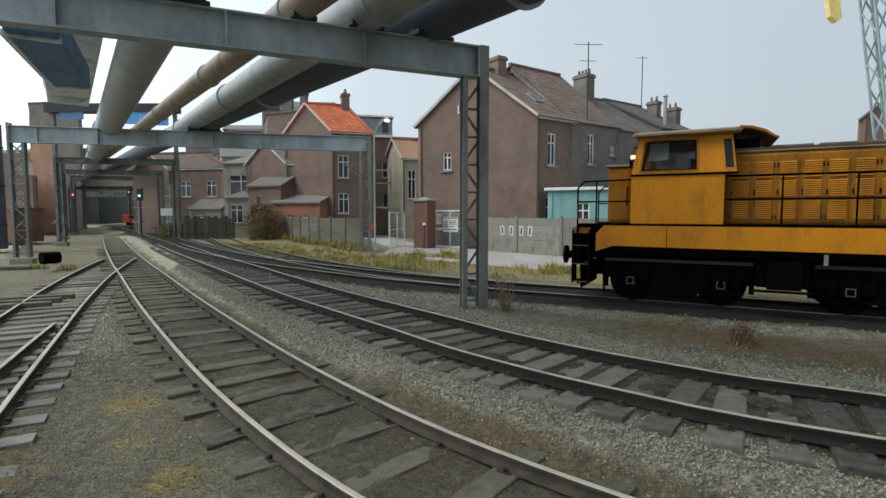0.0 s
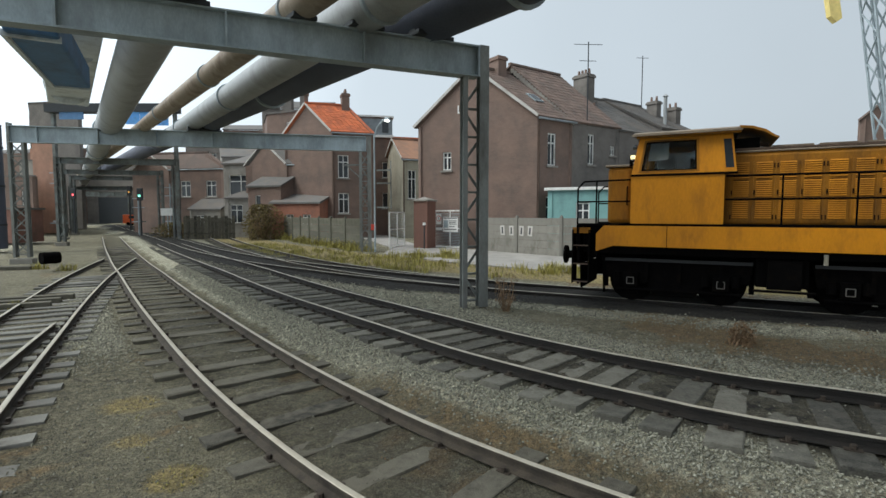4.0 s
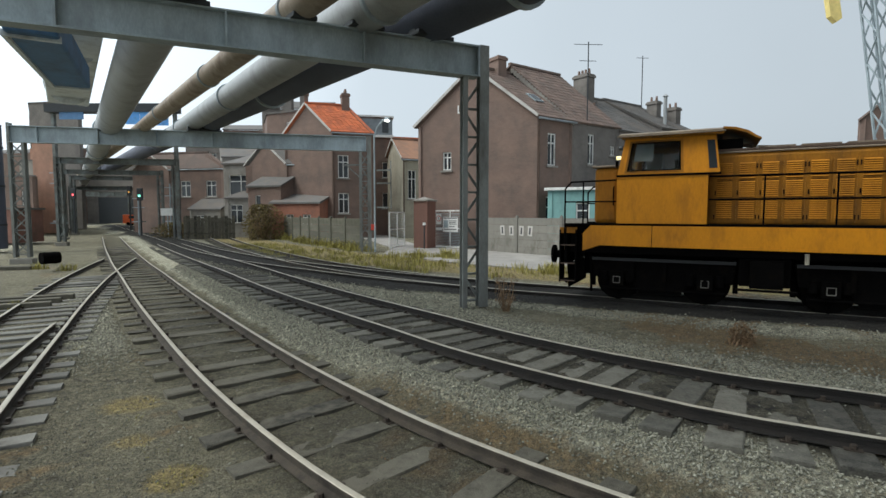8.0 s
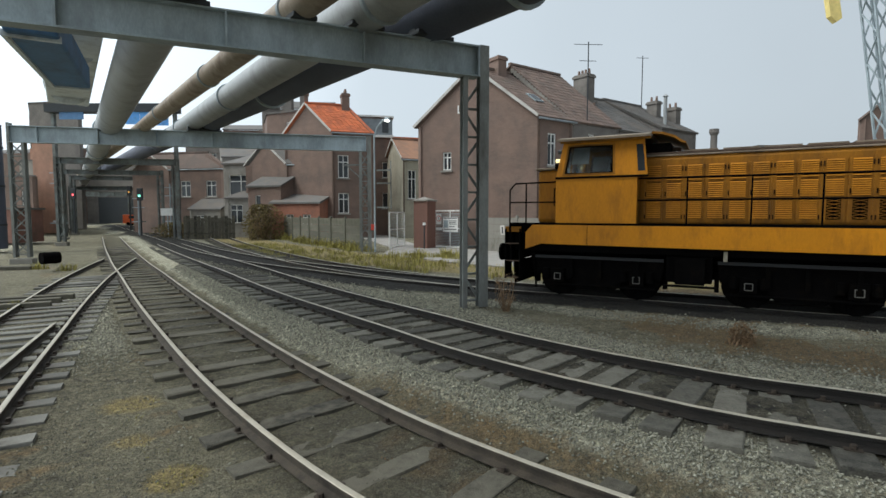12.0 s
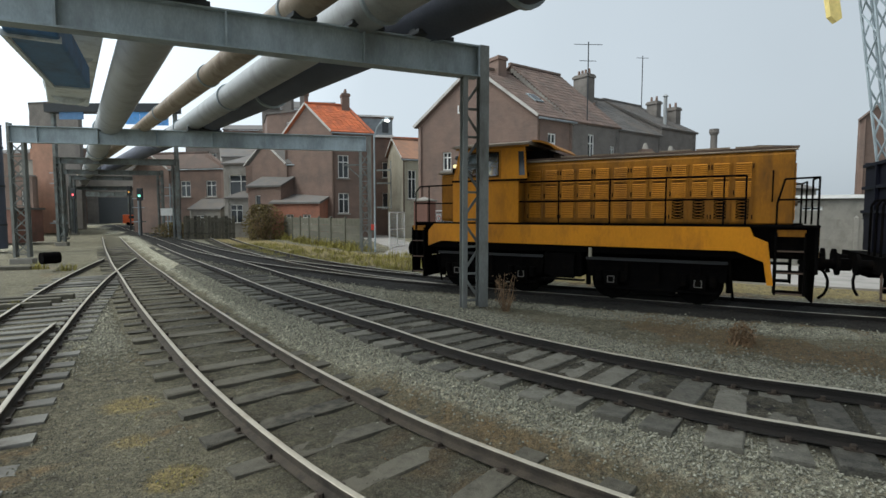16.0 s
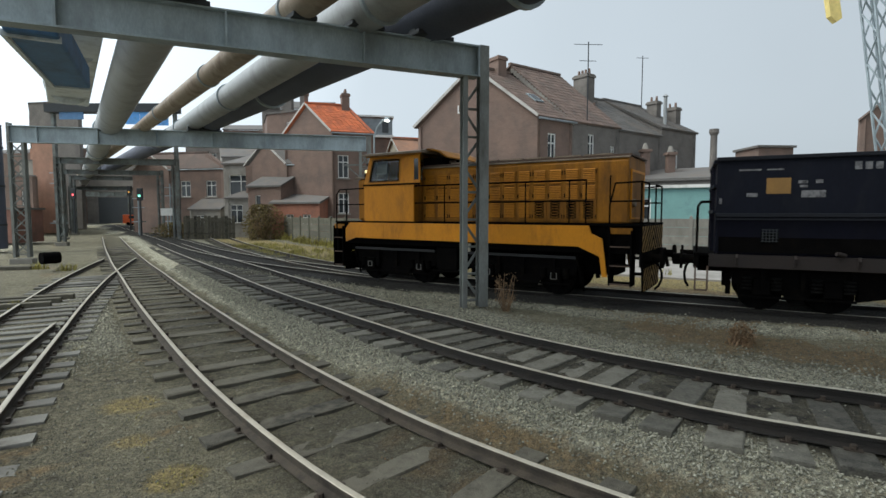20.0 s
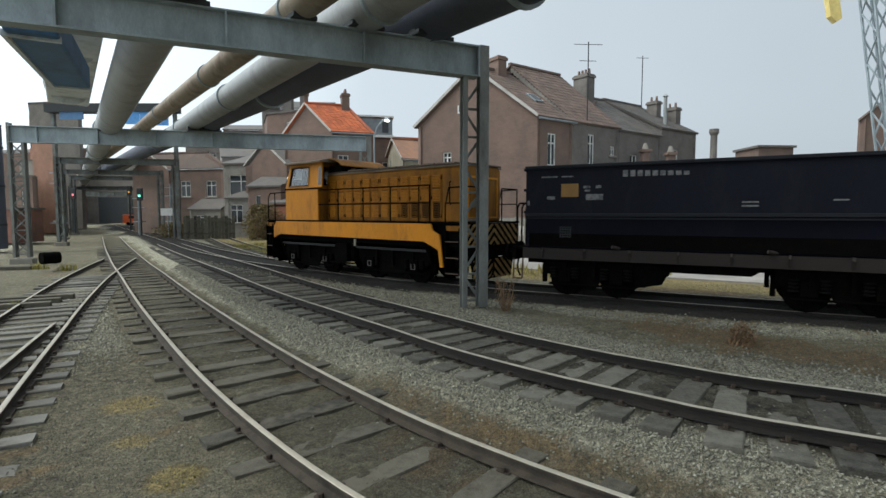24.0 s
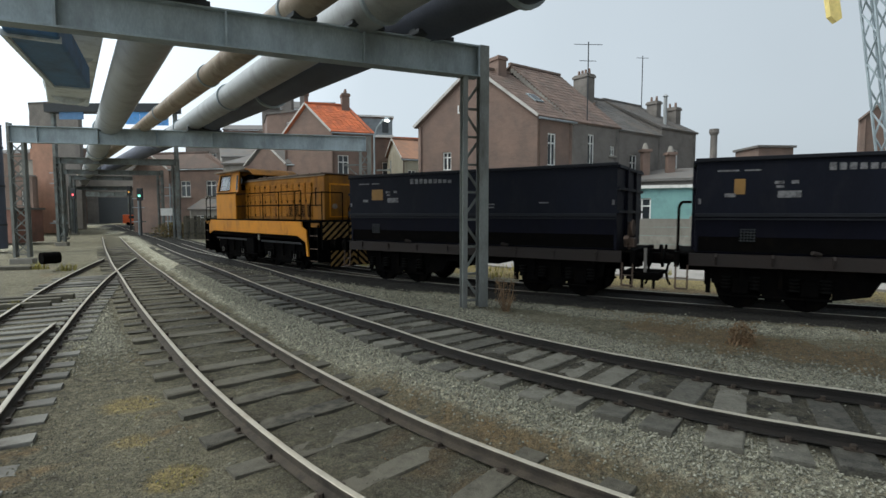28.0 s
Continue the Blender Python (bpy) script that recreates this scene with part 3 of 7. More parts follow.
build_track("rusty curved yard track with dark timber sleepers", YARD_LINE, 0.0, 0.0, 43.0, near=45, sunk=-0.008, spacing=0.5, meshes=YARD_SLEEPERS, side_mat=RAIL_OIL_SHADE)
build_track("near track with polished rails, sleepers half buried in earth", NEAR_LINE, LOW, 0.0, 72.0, near=55, sunk=-0.006, spacing=0.95)
build_track("diverging track with bleached grey sleeper ends", LEFT_LINE, LOW, 0.0, 31.0, near=24, sunk=-0.03, spacing=0.66, meshes=PALE_SLEEPERS)
blade = thing("switch_blade", "polished loose rail inside the diverging track", "rail", kind="structure")
b_, h_ = rail_geo(BLADE_LINE, 0.0, LOW + 0.002, 0.0, 8.9)
part("rail_head", h_, RAIL_TOP, part("rail", b_, RAIL_SIDE, blade))
build_track("rusty spur track behind the train line", BACK_LINE, 0.0, 0.0, 40.0, near=42, sleep_from=9.0)


# ---- pipe gantries ----
def lattice_post(name, base, along, z0, z1, z_beam, parent, wide=0.5, w1=0.2, w2=0.3, paint=None, pitch=0.75, single=False):
    """Two rolled columns laced together; the outer one runs up past the girder's end."""
    a = Vector((along[0], along[1], 0)).normalized()
    n = Vector((-a.y, a.x, 0))
    b = Vector((*base, 0))
    def column(pos, w, top):
        g = Geo()
        deep = 0.1 if single else 0.16
        m = Matrix.Translation(pos) @ Matrix(((a.x, n.x, 0), (a.y, n.y, 0), (0, 0, 1))).to_4x4()
        h, f, k = w / 2, deep - 0.025, 0.014
        g.prism([m @ Vector((x, y, z0)) for x, y in ((-h, -deep), (h, -deep), (h, -f), (k, -f), (k, f), (h, f), (h, deep), (-h, deep), (-h, f), (-k, f), (-k, -f), (-h, -f))], (0, 0, top - z0))
        return g
    part(name, column(b, w2, z1), paint, parent)
    part(name, column(b + a * wide, w1, z_beam), paint, parent)
    n_b = max(4, int((z_beam - z0) / pitch))
    dz = (z_beam - z0 - 0.2) / n_b
    for i in range(n_b):
        za, zb = z0 + 0.15 + i * dz, z0 + 0.15 + (i + 1) * dz
        for side in (-0.1,) if single else (-0.1, 0.1):
            p, q = (b + n * side, b + a * wide + n * side)
            if (i + (side > 0)) % 2:
                p, q = q, p
            part("lacing_bar", Geo().bar(p + Vector((0, 0, za)), q + Vector((0, 0, zb)), 0.014, 0.065), paint, parent)
        if single:
            part("batten", Geo().bar(b + n * -0.1 + Vector((0, 0, za)), b + a * wide + n * -0.1 + Vector((0, 0, za)), 0.05, 0.05), paint, parent)
        elif i % 2 == 0:
            part("batten_plate", Geo().bar(b + Vector((0, 0, za)), b + a * wide + Vector((0, 0, za)), 0.2, 0.045), paint, parent)
    m = Matrix.Translation(b + a * wide / 2) @ Matrix(((a.x, n.x, 0), (a.y, n.y, 0), (0, 0, 1))).to_4x4()
    part("footing", Geo().box((-wide / 2 - 0.2, -0.25, z0 - 0.4), (wide / 2 + 0.2, 0.25, z0 - 0.05), m), CONCRETE, parent, "concrete footing", bevel=0.02)


def gantry(label, right, left, z0, z1, beam_h, panel=2.75, left_post=True, wide=0.5, w1=0.2, w2=0.3, paint=None, left_wide=None, left_w=0.12, single=False):
    t = thing("pipe_gantry", label, "pipe gantry", group="pipe gantries over the tracks", at=pose(right[0], right[1], z0))
    bpy.context.view_layer.update()
    r, e = Vector((*right, 0)), Vector((*left, 0))
    a = (e - r).normalized()
    n = Vector((-a.y, a.x, 0))
    length = (e - r).length
    shift = Matrix.Translation((-right[0], -right[1], -z0))
    m = shift @ Matrix.Translation(r) @ Matrix(((a.x, n.x, 0), (a.y, n.y, 0), (0, 0, 1))).to_4x4()
    g = Geo()
    zb = z1 - beam_h
    f, w = 0.035, 0.02
    i_shape = [(-0.17, zb), (0.17, zb), (0.17, zb + f), (w, zb + f), (w, z1 - f), (0.17, z1 - f), (0.17, z1), (-0.17, z1), (-0.17, z1 - f), (-w, z1 - f), (-w, zb + f), (-0.17, zb + f)]
    g.prism([m @ Vector((0.15, y, z)) for y, z in i_shape], m.to_3x3() @ Vector((length - 0.15, 0, 0)))
    part("girder", g, paint or STEEL, t)
    x = 0.18
    while x < length:
        for s in (-1, 1):
            part("stiffener", Geo().box((x - 0.02, min(s * 0.022, s * 0.165), zb + 0.037), (x + 0.02, max(s * 0.022, s * 0.165), z1 - 0.037), m), paint or STEEL, t)
        x += panel
    for base, al, on in ((r, a, True), (e, -a, left_post)):
        if on:
            keep = set(t.children)
            if left_wide and base is e:
                lattice_post("column", (base.x, base.y), al, z0, z1 + 0.14, zb - 0.003, t, left_wide, left_w, left_w, paint or STEEL_POST, 0.62)
            else:
                lattice_post("column", (base.x, base.y), al, z0, z1 + 0.04, zb - 0.003, t, wide, w1, w2, paint or STEEL_POST, 0.62 if single else 0.75, single)
            for c in set(t.children) - keep:
                c.matrix_basis = shift
    return t


G1 = ((0.96, 12.52), (-15.16, 5.7), -0.2, 6.05, 0.72)
G2 = ((-4.28, 29.77), (-21.8, 25.93), -0.15, 6.5, 0.84)
G3 = ((-21.8, 42.2), (-30.4, 40.3), -0.15, 6.5, 0.5)
G4 = ((-36, 63), (-44.4, 61.1), -0.2, 6.6, 0.5)
G5 = ((-54, 90), (-64, 87.8), -0.2, 6.8, 0.6)
G6 = ((-28.6, 52.2), (-37.6, 50.2), -0.2, 6.4, 0.45)
G7 = ((-45, 76), (-54, 74), -0.2, 6.0, 0.5)
G8 = ((-66, 108), (-78, 105.4), -0.2, 6.6, 1.0)
near_gantry = gantry("grey-blue riveted steel gantry carrying pipes over the tracks", *G1, wide=0.5, w1=0.12, w2=0.24, single=True)
second_gantry = gantry("grey-blue steel gantry with lattice posts beside the fence", *G2, wide=0.5, w1=0.15, w2=0.2, left_wide=0.62)
for x_, z_, l_ in ((0.42, 4.75, 0.85), (0.42, 4.0, 0.85), (0.42, 2.6, 0.7), (-0.55, 5.05, -0.95)):
    part("bracket_arm", Geo().bar((x_, 0.05, z_), (x_ + l_, 0.05, z_), 0.07, 0.09), STEEL_POST, second_gantry)
part("bracket_brace", Geo().bar((-0.5, 0.05, 4.3), (-1.3, 0.05, 5.0), 0.06), STEEL_POST, second_gantry)
part("bracket_upright", Geo().bar((1.25, 0.05, 2.5), (1.25, 0.05, 5.3), 0.07), STEEL_POST, second_gantry)
for k_ in range(14):
    part("ladder_rung", Geo().bar((-0.5, -0.14, 0.5 + k_ * 0.36), (-0.02, -0.14, 0.5 + k_ * 0.36), 0.05), STEEL_POST, second_gantry)
for g_ in (G3, G4, G5, G6, G7, G8):
    gantry("weathered grey steel gantry further along the line", *g_, wide=0.4, w1=0.14, w2=0.2, paint=STEEL_OLD)


def run_pipe(name, label, a, b, r, mat, back, on, sag=0.0, rings=(), n=20, flat=False):
    """A pipe through the points a and b, run on behind a and beyond b."""
    a, b = Vector(a), Vector(b)
    d = (b - a)
    p, q = a - d.normalized() * back, b + d.normalized() * on
    t = thing(name, label, "pipe", at=Matrix.Translation(p))
    g = Geo()
    if flat:
        g.bar((0, 0, 0), q - p, 2 * r, 1.5 * r)
        part("casing", g, mat, t, bevel=0.06)
    else:
        g.rod((0, 0, 0), q - p, r, n)
        part("shell", g, mat, t, round_=True)
    for k in rings:
        c = a + d.normalized() * k - p
        ring = Geo().rod(c - d.normalized() * 0.05, c + d.normalized() * 0.05, r * 1.12, n)
        part("flange", ring, STEEL if not flat else mat, t, round_=True)
    return t


def trough_lip(t):
    """A pale folded lip round the foot of the hanging trough."""
    d = Vector((-2.58, 4.6, 0.16)).normalized()
    s = Vector((-d.y, d.x, 0)).normalized()
    o = Vector((0, 0, -0.315)) + d * 0.2
    for p, q in ((s * 0.44, s * 0.44 + d * 5.28), (s * 0.44 + d * 0.05, s * -0.44 + d * 0.05), (s * 0.44 + d * 5.28, s * -0.44 + d * 5.28)):
        part("folded_lip", Geo().bar(o + p, o + q, 0.09, 0.12), PIPE_PALE, t, "pale folded steel lip")


run_pipe("gas_main", "wide grey clad pipe on gantry saddles", (-8.31, 14.5, 6.76), (-16.7, 26.0, 6.8), 0.61, PIPE_GREY, 24, 75, rings=(-6, 18, 30, 42))
run_pipe("steam_pipe", "narrow tan pipe with flanged joint", (-5.3, 13.85, 6.44), (-13.45, 24.3, 6.66), 0.32, PIPE_TAN, 22, 80, rings=(-3.4, 3.6, 12.2, 24))
run_pipe("gas_main", "pale grey clad pipe on gantry saddles", (-4.1, 14.7, 6.6), (-10.75, 24.1, 6.95), 0.48, PIPE_GREY, 24, 80, rings=(-5, 8, 20, 32))
# the pale pipe's shaded side, built as a second dark pipe
run_pipe("pipe_shade_side", "dark round form for the shaded side of the pale pipe", (-3.1, 15.6, 6.8), (-8.7, 22.9, 7.05), 0.66, DUCT_DARK, 26, 85, rings=(-7.5, 6.0), n=32)
trough = run_pipe("cable_trough", "blue-grey hanging trough below the gantry girder", (-7.85, 10.0, 5.8), (-10.43, 14.6, 5.96), 0.43, DUCT_BLUE, 0.2, 0.0, flat=True)
trough_lip(trough)
run_pipe("flat_duct", "pale flat sheet-metal duct beyond the hanging trough", (-10.2, 14.3, 7.45), (-13.6, 18.9, 7.45), 0.74, PIPE_PALE, 14, 5, rings=(2, 9), flat=True)



def saddle(owner, spec, a, b, r):
    """A pipe rest where a pipe crosses a gantry's girder."""
    (rx, ry), (lx, ly), z0, z1, _ = spec
    d, e = Vector((lx - rx, ly - ry)), Vector((b[0] - a[0], b[1] - a[1]))
    den = d.x * e.y - d.y * e.x
    k = ((a[0] - rx) * e.y - (a[1] - ry) * e.x) / den
    m = ((a[0] - rx) * d.y - (a[1] - ry) * d.x) / den
    z = a[2] + (b[2] - a[2]) * m
    c = Vector((rx + d.x * k - rx, ry + d.y * k - ry, 0))
    turn = Matrix.Translation(c) @ Matrix.Rotation(math.atan2(e.y, e.x), 4, "Z")
    top = z - r * 0.75 - z0
    part("saddle", Geo().box((-0.3, -r * 0.8, z1 - z0 + 0.003), (0.3, r * 0.8, z1 - z0 + 0.09), turn).box((-0.12, -r * 0.75, z1 - z0 + 0.091), (0.12, -r * 0.55, top), turn).box((-0.12, r * 0.55, z1 - z0 + 0.091), (0.12, r * 0.75, top), turn), STEEL_DARK, owner, "dark pipe saddle")


for a_, b_, r_ in (((-8.31, 14.5, 6.76), (-16.7, 26.0, 6.8), 0.61), ((-5.3, 13.85, 6.44), (-13.45, 24.3, 6.66), 0.32), ((-4.1, 14.7, 6.6), (-10.75, 24.1, 6.95), 0.48), ((-3.1, 15.6, 6.8), (-8.7, 22.9, 7.05), 0.62)):
    saddle(near_gantry, G1, a_, b_, r_)
    saddle(second_gantry, G2, a_, b_, r_)

bridge = thing("conveyor_bridge", "dark steel conveyor bridge with blue side sheets", "bridge", at=pose(-32.8, 43.4, -0.2))
part("girder", Geo().box((-0.3, -0.5, 10.7), (10.6, 0.5, 11.4)), STEEL_DARK, bridge)
for x_ in (0.1, 10.3):
    part("post", Geo().box((x_ - 0.12, -0.15, 0), (x_ + 0.12, 0.15, 10.7)), STEEL_OLD, bridge)
BLUE_SHEET = material("blue_sheet", (0.1, 0.33, 0.72), 0.6, 0, 0.2, 1, 20, 0.1, (0.08, 0.2, 0.4), 0.3)
for x_, z_ in ((6.4, 9.7), (7.6, 9.6), (8.8, 9.6)):
    part("side_sheet", Geo().box((x_, -0.42, z_), (x_ + 1.15, -0.36, 10.7)), BLUE_SHEET, bridge, "blue side sheet")
part("side_sheet", Geo().box((0.9, -0.42, 10.1), (2.9, -0.36, 10.7)), DUCT_BLUE, bridge, "dull navy side sheet")


# ---- houses ----
def wall_with_openings(length, z0, z1, openings, thick=0.28):
    """A wall along local x with its face at y = 0, cut through where openings lie (x, z, w, h)."""
    g = Geo()
    xs = sorted({0.0, length, *[o[0] for o in openings], *[o[0] + o[2] for o in openings]})
    zs = sorted({z0, z1, *[o[1] for o in openings], *[o[1] + o[3] for o in openings]})
    for xa, xb in zip(xs, xs[1:]):
        run = None
        for za, zb in zip(zs, zs[1:]):
            cx, cz = (xa + xb) / 2, (za + zb) / 2
            hole = any(o[0] < cx < o[0] + o[2] and o[1] < cz < o[1] + o[3] for o in openings)
            if hole:
                if run:
                    g.box((xa, 0, run[0]), (xb, thick, run[1]))
                run = None
            else:
                run = (run[0], zb) if run else (za, zb)
        if run:
            g.box((xa, 0, run[0]), (xb, thick, run[1]))
    return g.weld()


def window(parent, m, x, z, w, h, frame_mat=None, sill=True, cross=True, door=False):
    """A framed window set into an opening of a wall whose local space is m."""
    frame_mat = frame_mat or WHITE
    t = 0.07 if w > 0.6 else 0.05
    f = Geo()
    y0, y1 = 0.06, 0.13
    for a, b in (((x, z), (x + t, z + h)), ((x + w - t, z), (x + w, z + h)), ((x + t, z), (x + w - t, z + t)), ((x + t, z + h - t), (x + w - t, z + h))):
        f.box((a[0], y0, a[1]), (b[0], y1, b[1]), m)
    if cross:
        f.box((x + w / 2 - t / 2, y0 + 0.01, z + t), (x + w / 2 + t / 2, y1 - 0.01, z + h - t), m)
        f.box((x + t, y0 + 0.01, z + h * 0.68), (x + w / 2 - t / 2, y1 - 0.01, z + h * 0.68 + t), m)
        f.box((x + w / 2 + t / 2, y0 + 0.01, z + h * 0.68), (x + w - t, y1 - 0.01, z + h * 0.68 + t), m)
    o = part("door" if door else "window", f, frame_mat, parent, "white painted frame" if frame_mat is WHITE else "")
    part("pane", Geo().box((x + t * 0.8, 0.14, z + t * 0.8), (x + w - t * 0.8, 0.15, z + h - t * 0.8), m), GLASS_DARK, o)
    if sill:
        part("sill", Geo().box((x - 0.12, -0.1, z - 0.12), (x + w + 0.12, 0.06, z - 0.003), m), PLASTER, o)
    return o


def frame_of(p, d):
    """Local space of a wall: x along d, y into the house (left of d), z up."""
    d = Vector((d[0], d[1], 0)).normalized()
    return Matrix.Translation((p[0], p[1], 0)) @ Matrix(((d.x, -d.y, 0), (d.y, d.x, 0), (0, 0, 1))).to_4x4()


def roof_slab(p, q, r, s, thick, mat, parent, courses=0, label=""):
    """A roof plane p-q along the eave, s-r along the ridge; stepped tile courses with uneven columns."""
    p, q, r, s = Vector(p), Vector(q), Vector(r), Vector(s)
    nrm = (q - p).cross(s - p).normalized()
    if nrm.z < 0:
        nrm = -nrm
    part("roof", Geo().prism([p, q, r, s], -nrm * thick), mat, parent, label)
    if not courses:
        return
    rnd = random.Random(int(p.x * 7 + courses))
    tiles = Geo()
    cols = max(3, int((q - p).length / 0.42))
    for i in range(courses):
        for j in range(cols):
            a, b = i / courses, (i + 1.12) / courses
            b = min(b, 1.0)
            u, v = j / cols, (j + 0.94) / cols
            def pt(s_, t_, lift):
                return p.lerp(q, s_).lerp(s.lerp(r, s_), t_) + nrm * lift
            k = rnd.uniform(0.012, 0.026)
            tiles.add([pt(u, a, 0.004), pt(v, a, 0.004), pt(v, b, 0.004), pt(u, b, 0.004), pt(u, a, k + 0.01), pt(v, a, k + 0.01), pt(v, b, k * 0.45), pt(u, b, k * 0.45)],
                      [(3, 2, 1, 0), (4, 5, 6, 7), (0, 1, 5, 4), (1, 2, 6, 5), (2, 3, 7, 6), (3, 0, 4, 7)])
    o = part("roof_tiles", tiles, ISLAND[mat.name], parent)
    o["kind"] = "stuff"


ISLAND = {m_.name: material(m_.name + "_laid", c_, 0.85, 0, 0.3, 1.0, 14, 0.3, d_, 0.4, 0.8, per_piece=0.4, island=True)
          for m_, c_, d_ in ((TILE_BROWN, (0.17, 0.12, 0.1), (0.125, 0.105, 0.092)), (TILE_ORANGE, (0.5, 0.135, 0.055), (0.36, 0.11, 0.06)), (TILE_GREY, (0.115, 0.11, 0.105), (0.15, 0.125, 0.105)))}


def chimney(parent, x, y, z0, z1, w, mat, pots=3, yaw=0.0):
    m = pose(x, y, 0, 0, 0, yaw)
    c = part("chimney", Geo().box((-w / 2, -w * 0.35, z0), (w / 2, w * 0.35, z1), m).box((-w / 2 - 0.07, -w * 0.35 - 0.07, z1 - 0.25), (w / 2 + 0.07, w * 0.35 + 0.07, z1 - 0.08), m), mat, parent)
    for i in range(pots):
        px_ = (i + 0.5) / pots * w - w / 2
        a = m @ Vector((px_, 0, z1 - 0.01))
        part("chimney_pot", Geo().rod(a, a + Vector((0, 0, 0.38)), 0.11, 8, 0.08), BRICK_BROWN, c)


def house(label, corner, gable, depth, eave, ridge, wall_mat, roof_mat, gable_windows=(), front_windows=(), front_mat=None, courses=16, chimneys=(), z0=-0.3, name="house", verge=True, over=0.18, side_mat=None):
    """A house with a pitched roof. corner: the nearest corner on the plan; gable: way along its gable end; depth: way along its front, with the eave."""
    c, g, d = Vector((*corner, 0)), Vector((*gable, 0)), Vector((*depth, 0))
    t = thing(name, label, "house", group="houses along the street", at=Matrix.Translation((c.x, c.y, z0)))
    sh = Matrix.Translation((-c.x, -c.y, -z0))
    front_mat = front_mat or wall_mat
    gl, dl = g.length, d.length
    e = c + g
    far = c + d
    # gable end, seen from outside it runs from e to c
    mg = sh @ frame_of(e, c - e)
    part("gable_wall", wall_with_openings(gl, z0, eave, gable_windows), side_mat or wall_mat, t).matrix_basis = mg
    up = (Vector((0, 0, eave)), Vector((0, 0, ridge)))
    tri = [(0, 0, eave), (gl, 0, eave), (gl / 2, 0, ridge)]
    part("gable_top", Geo().prism(tri, (0, 0.28, 0)), side_mat or wall_mat, t).matrix_basis = mg
    for o in gable_windows:
        window(t, mg, *o[:4])
    # front
    mf = sh @ frame_of(c, d)
    part("front_wall", wall_with_openings(dl, z0, eave, front_windows), front_mat, t).matrix_basis = mf
    for o in front_windows:
        window(t, mf, *o[:4])
    # back and far end
    mb = sh @ frame_of(far + g, -d)
    part("back_wall", wall_with_openings(dl, z0, eave, ()), wall_mat, t).matrix_basis = mb
    mh = sh @ frame_of(far, g)
    part("end_wall", wall_with_openings(gl, z0, eave, ()), wall_mat, t).matrix_basis = mh
    part("end_top", Geo().prism(tri, (0, 0.28, 0)), wall_mat, t).matrix_basis = mh
    # roof
    off = Vector((-c.x, -c.y, -z0))
    gd, dd = g.normalized(), d.normalized()
    top1, top2 = c + g / 2 - dd * over + up[1] + off, far + g / 2 + dd * 0.02 + up[1] + off
    slope = (ridge - eave) / (gl / 2)
    lip = Vector((0, 0, -slope * over))
    ea1, ea2 = c - gd * over - dd * over + up[0] + lip + off, far - gd * over + dd * 0.02 + up[0] + lip + off
    eb1, eb2 = e + gd * over - dd * over + up[0] + lip + off, far + g + gd * over + dd * 0.02 + up[0] + lip + off
    lift = Vector((0, 0, 0.14))
    roof_slab(ea1 + lift, ea2 + lift, top2 + lift, top1 + lift, 0.12, roof_mat, t, courses)
    roof_slab(eb2 + lift, eb1 + lift, top1 + lift, top2 + lift, 0.12, roof_mat, t, 0)
    part("ridge_tiles", Geo().bar(top1 + lift + Vector((0, 0, 0.04)), top2 + lift + Vector((0, 0, 0.04)), 0.24, 0.14), roof_mat, t)
    if verge:
        for a, b in ((ea1, top1), (eb1, top1)):
            part("verge_board", Geo().bar(a + lift - dd * 0.03, b + lift - dd * 0.03, 0.05, 0.17), VERGE, t, "weathered white verge board")
        part("gutter", Geo().rod(ea1 + Vector((0, 0, 0.0)) - gd * 0.06, ea2 - gd * 0.06, 0.07, 8), ZINC, t, "zinc gutter")
        dp_ = c - gd * 0.06 + d * 0.02 + off
        part("downpipe", Geo().rod(dp_ + Vector((0, 0, z0)), dp_ + Vector((0, 0, eave)), 0.05, 8), RUSTY, t)
    yaw = math.degrees(math.atan2(dd.y, dd.x))
    for kd, kg, top, w, pots in chimneys:
        p = c + d * kd + g * kg + off
        zr = eave + (ridge - eave) * (1 - abs(kg - 0.5) * 2)
        chimney(t, p.x, p.y, zr - 0.5 - z0, top - z0, w, wall_mat, pots, yaw + 90)
    return t


D1 = Vector((0.82, 0.57))
G_1 = Vector((-7.13, 4.0))
def row_corner(k):
    return (5.5 + D1.x * k, 30 + D1.y * k)

end_house = house("brown brick end-of-row house with pale verge boards", row_corner(0), G_1, D1 * 3.0, 7.75, 10.95, BRICK_BROWN, TILE_BROWN,
      gable_windows=((1.85, 4.85, 0.62, 1.15),), front_windows=((0.85, 4.95, 0.7, 1.9), (0.75, 1.0, 0.85, 2.1)), chimneys=((0.62, 0.5, 11.95, 0.95, 0),))
mark_ = part("wall_bracket", Geo().box((2.95, -0.05, 8.35), (3.45, -0.003, 8.43)).box((2.95, -0.05, 8.43), (3.03, -0.003, 8.85)), WHITE, end_house, "white angle bracket")
mark_.matrix_basis = Matrix.Translation((-5.5, -30, 0.3)) @ frame_of((5.5 + G_1.x, 30 + G_1.y), -G_1)
sky_d, sky_u = Vector((*D1, 0)).normalized(), Vector((G_1.x / 2, G_1.y / 2, 3.2)).normalized()
sky_n = sky_d.cross(sky_u)
sky_c = Vector((0.05, 1.83, 9.33)) + sky_n * 0.15
for nm_, a_, b_, m_ in (("skylight_frame", 0.34, 0.08, STEEL), ("skylight_pane", 0.26, 0.1, GLASS_DARK)):
    part(nm_, Geo().box((-a_, -a_ * 1.2, 0), (a_, a_ * 1.2, b_), Matrix.Translation(sky_c) @ Matrix((sky_d, sky_u, sky_n)).transposed().to_4x4()), m_, end_house)
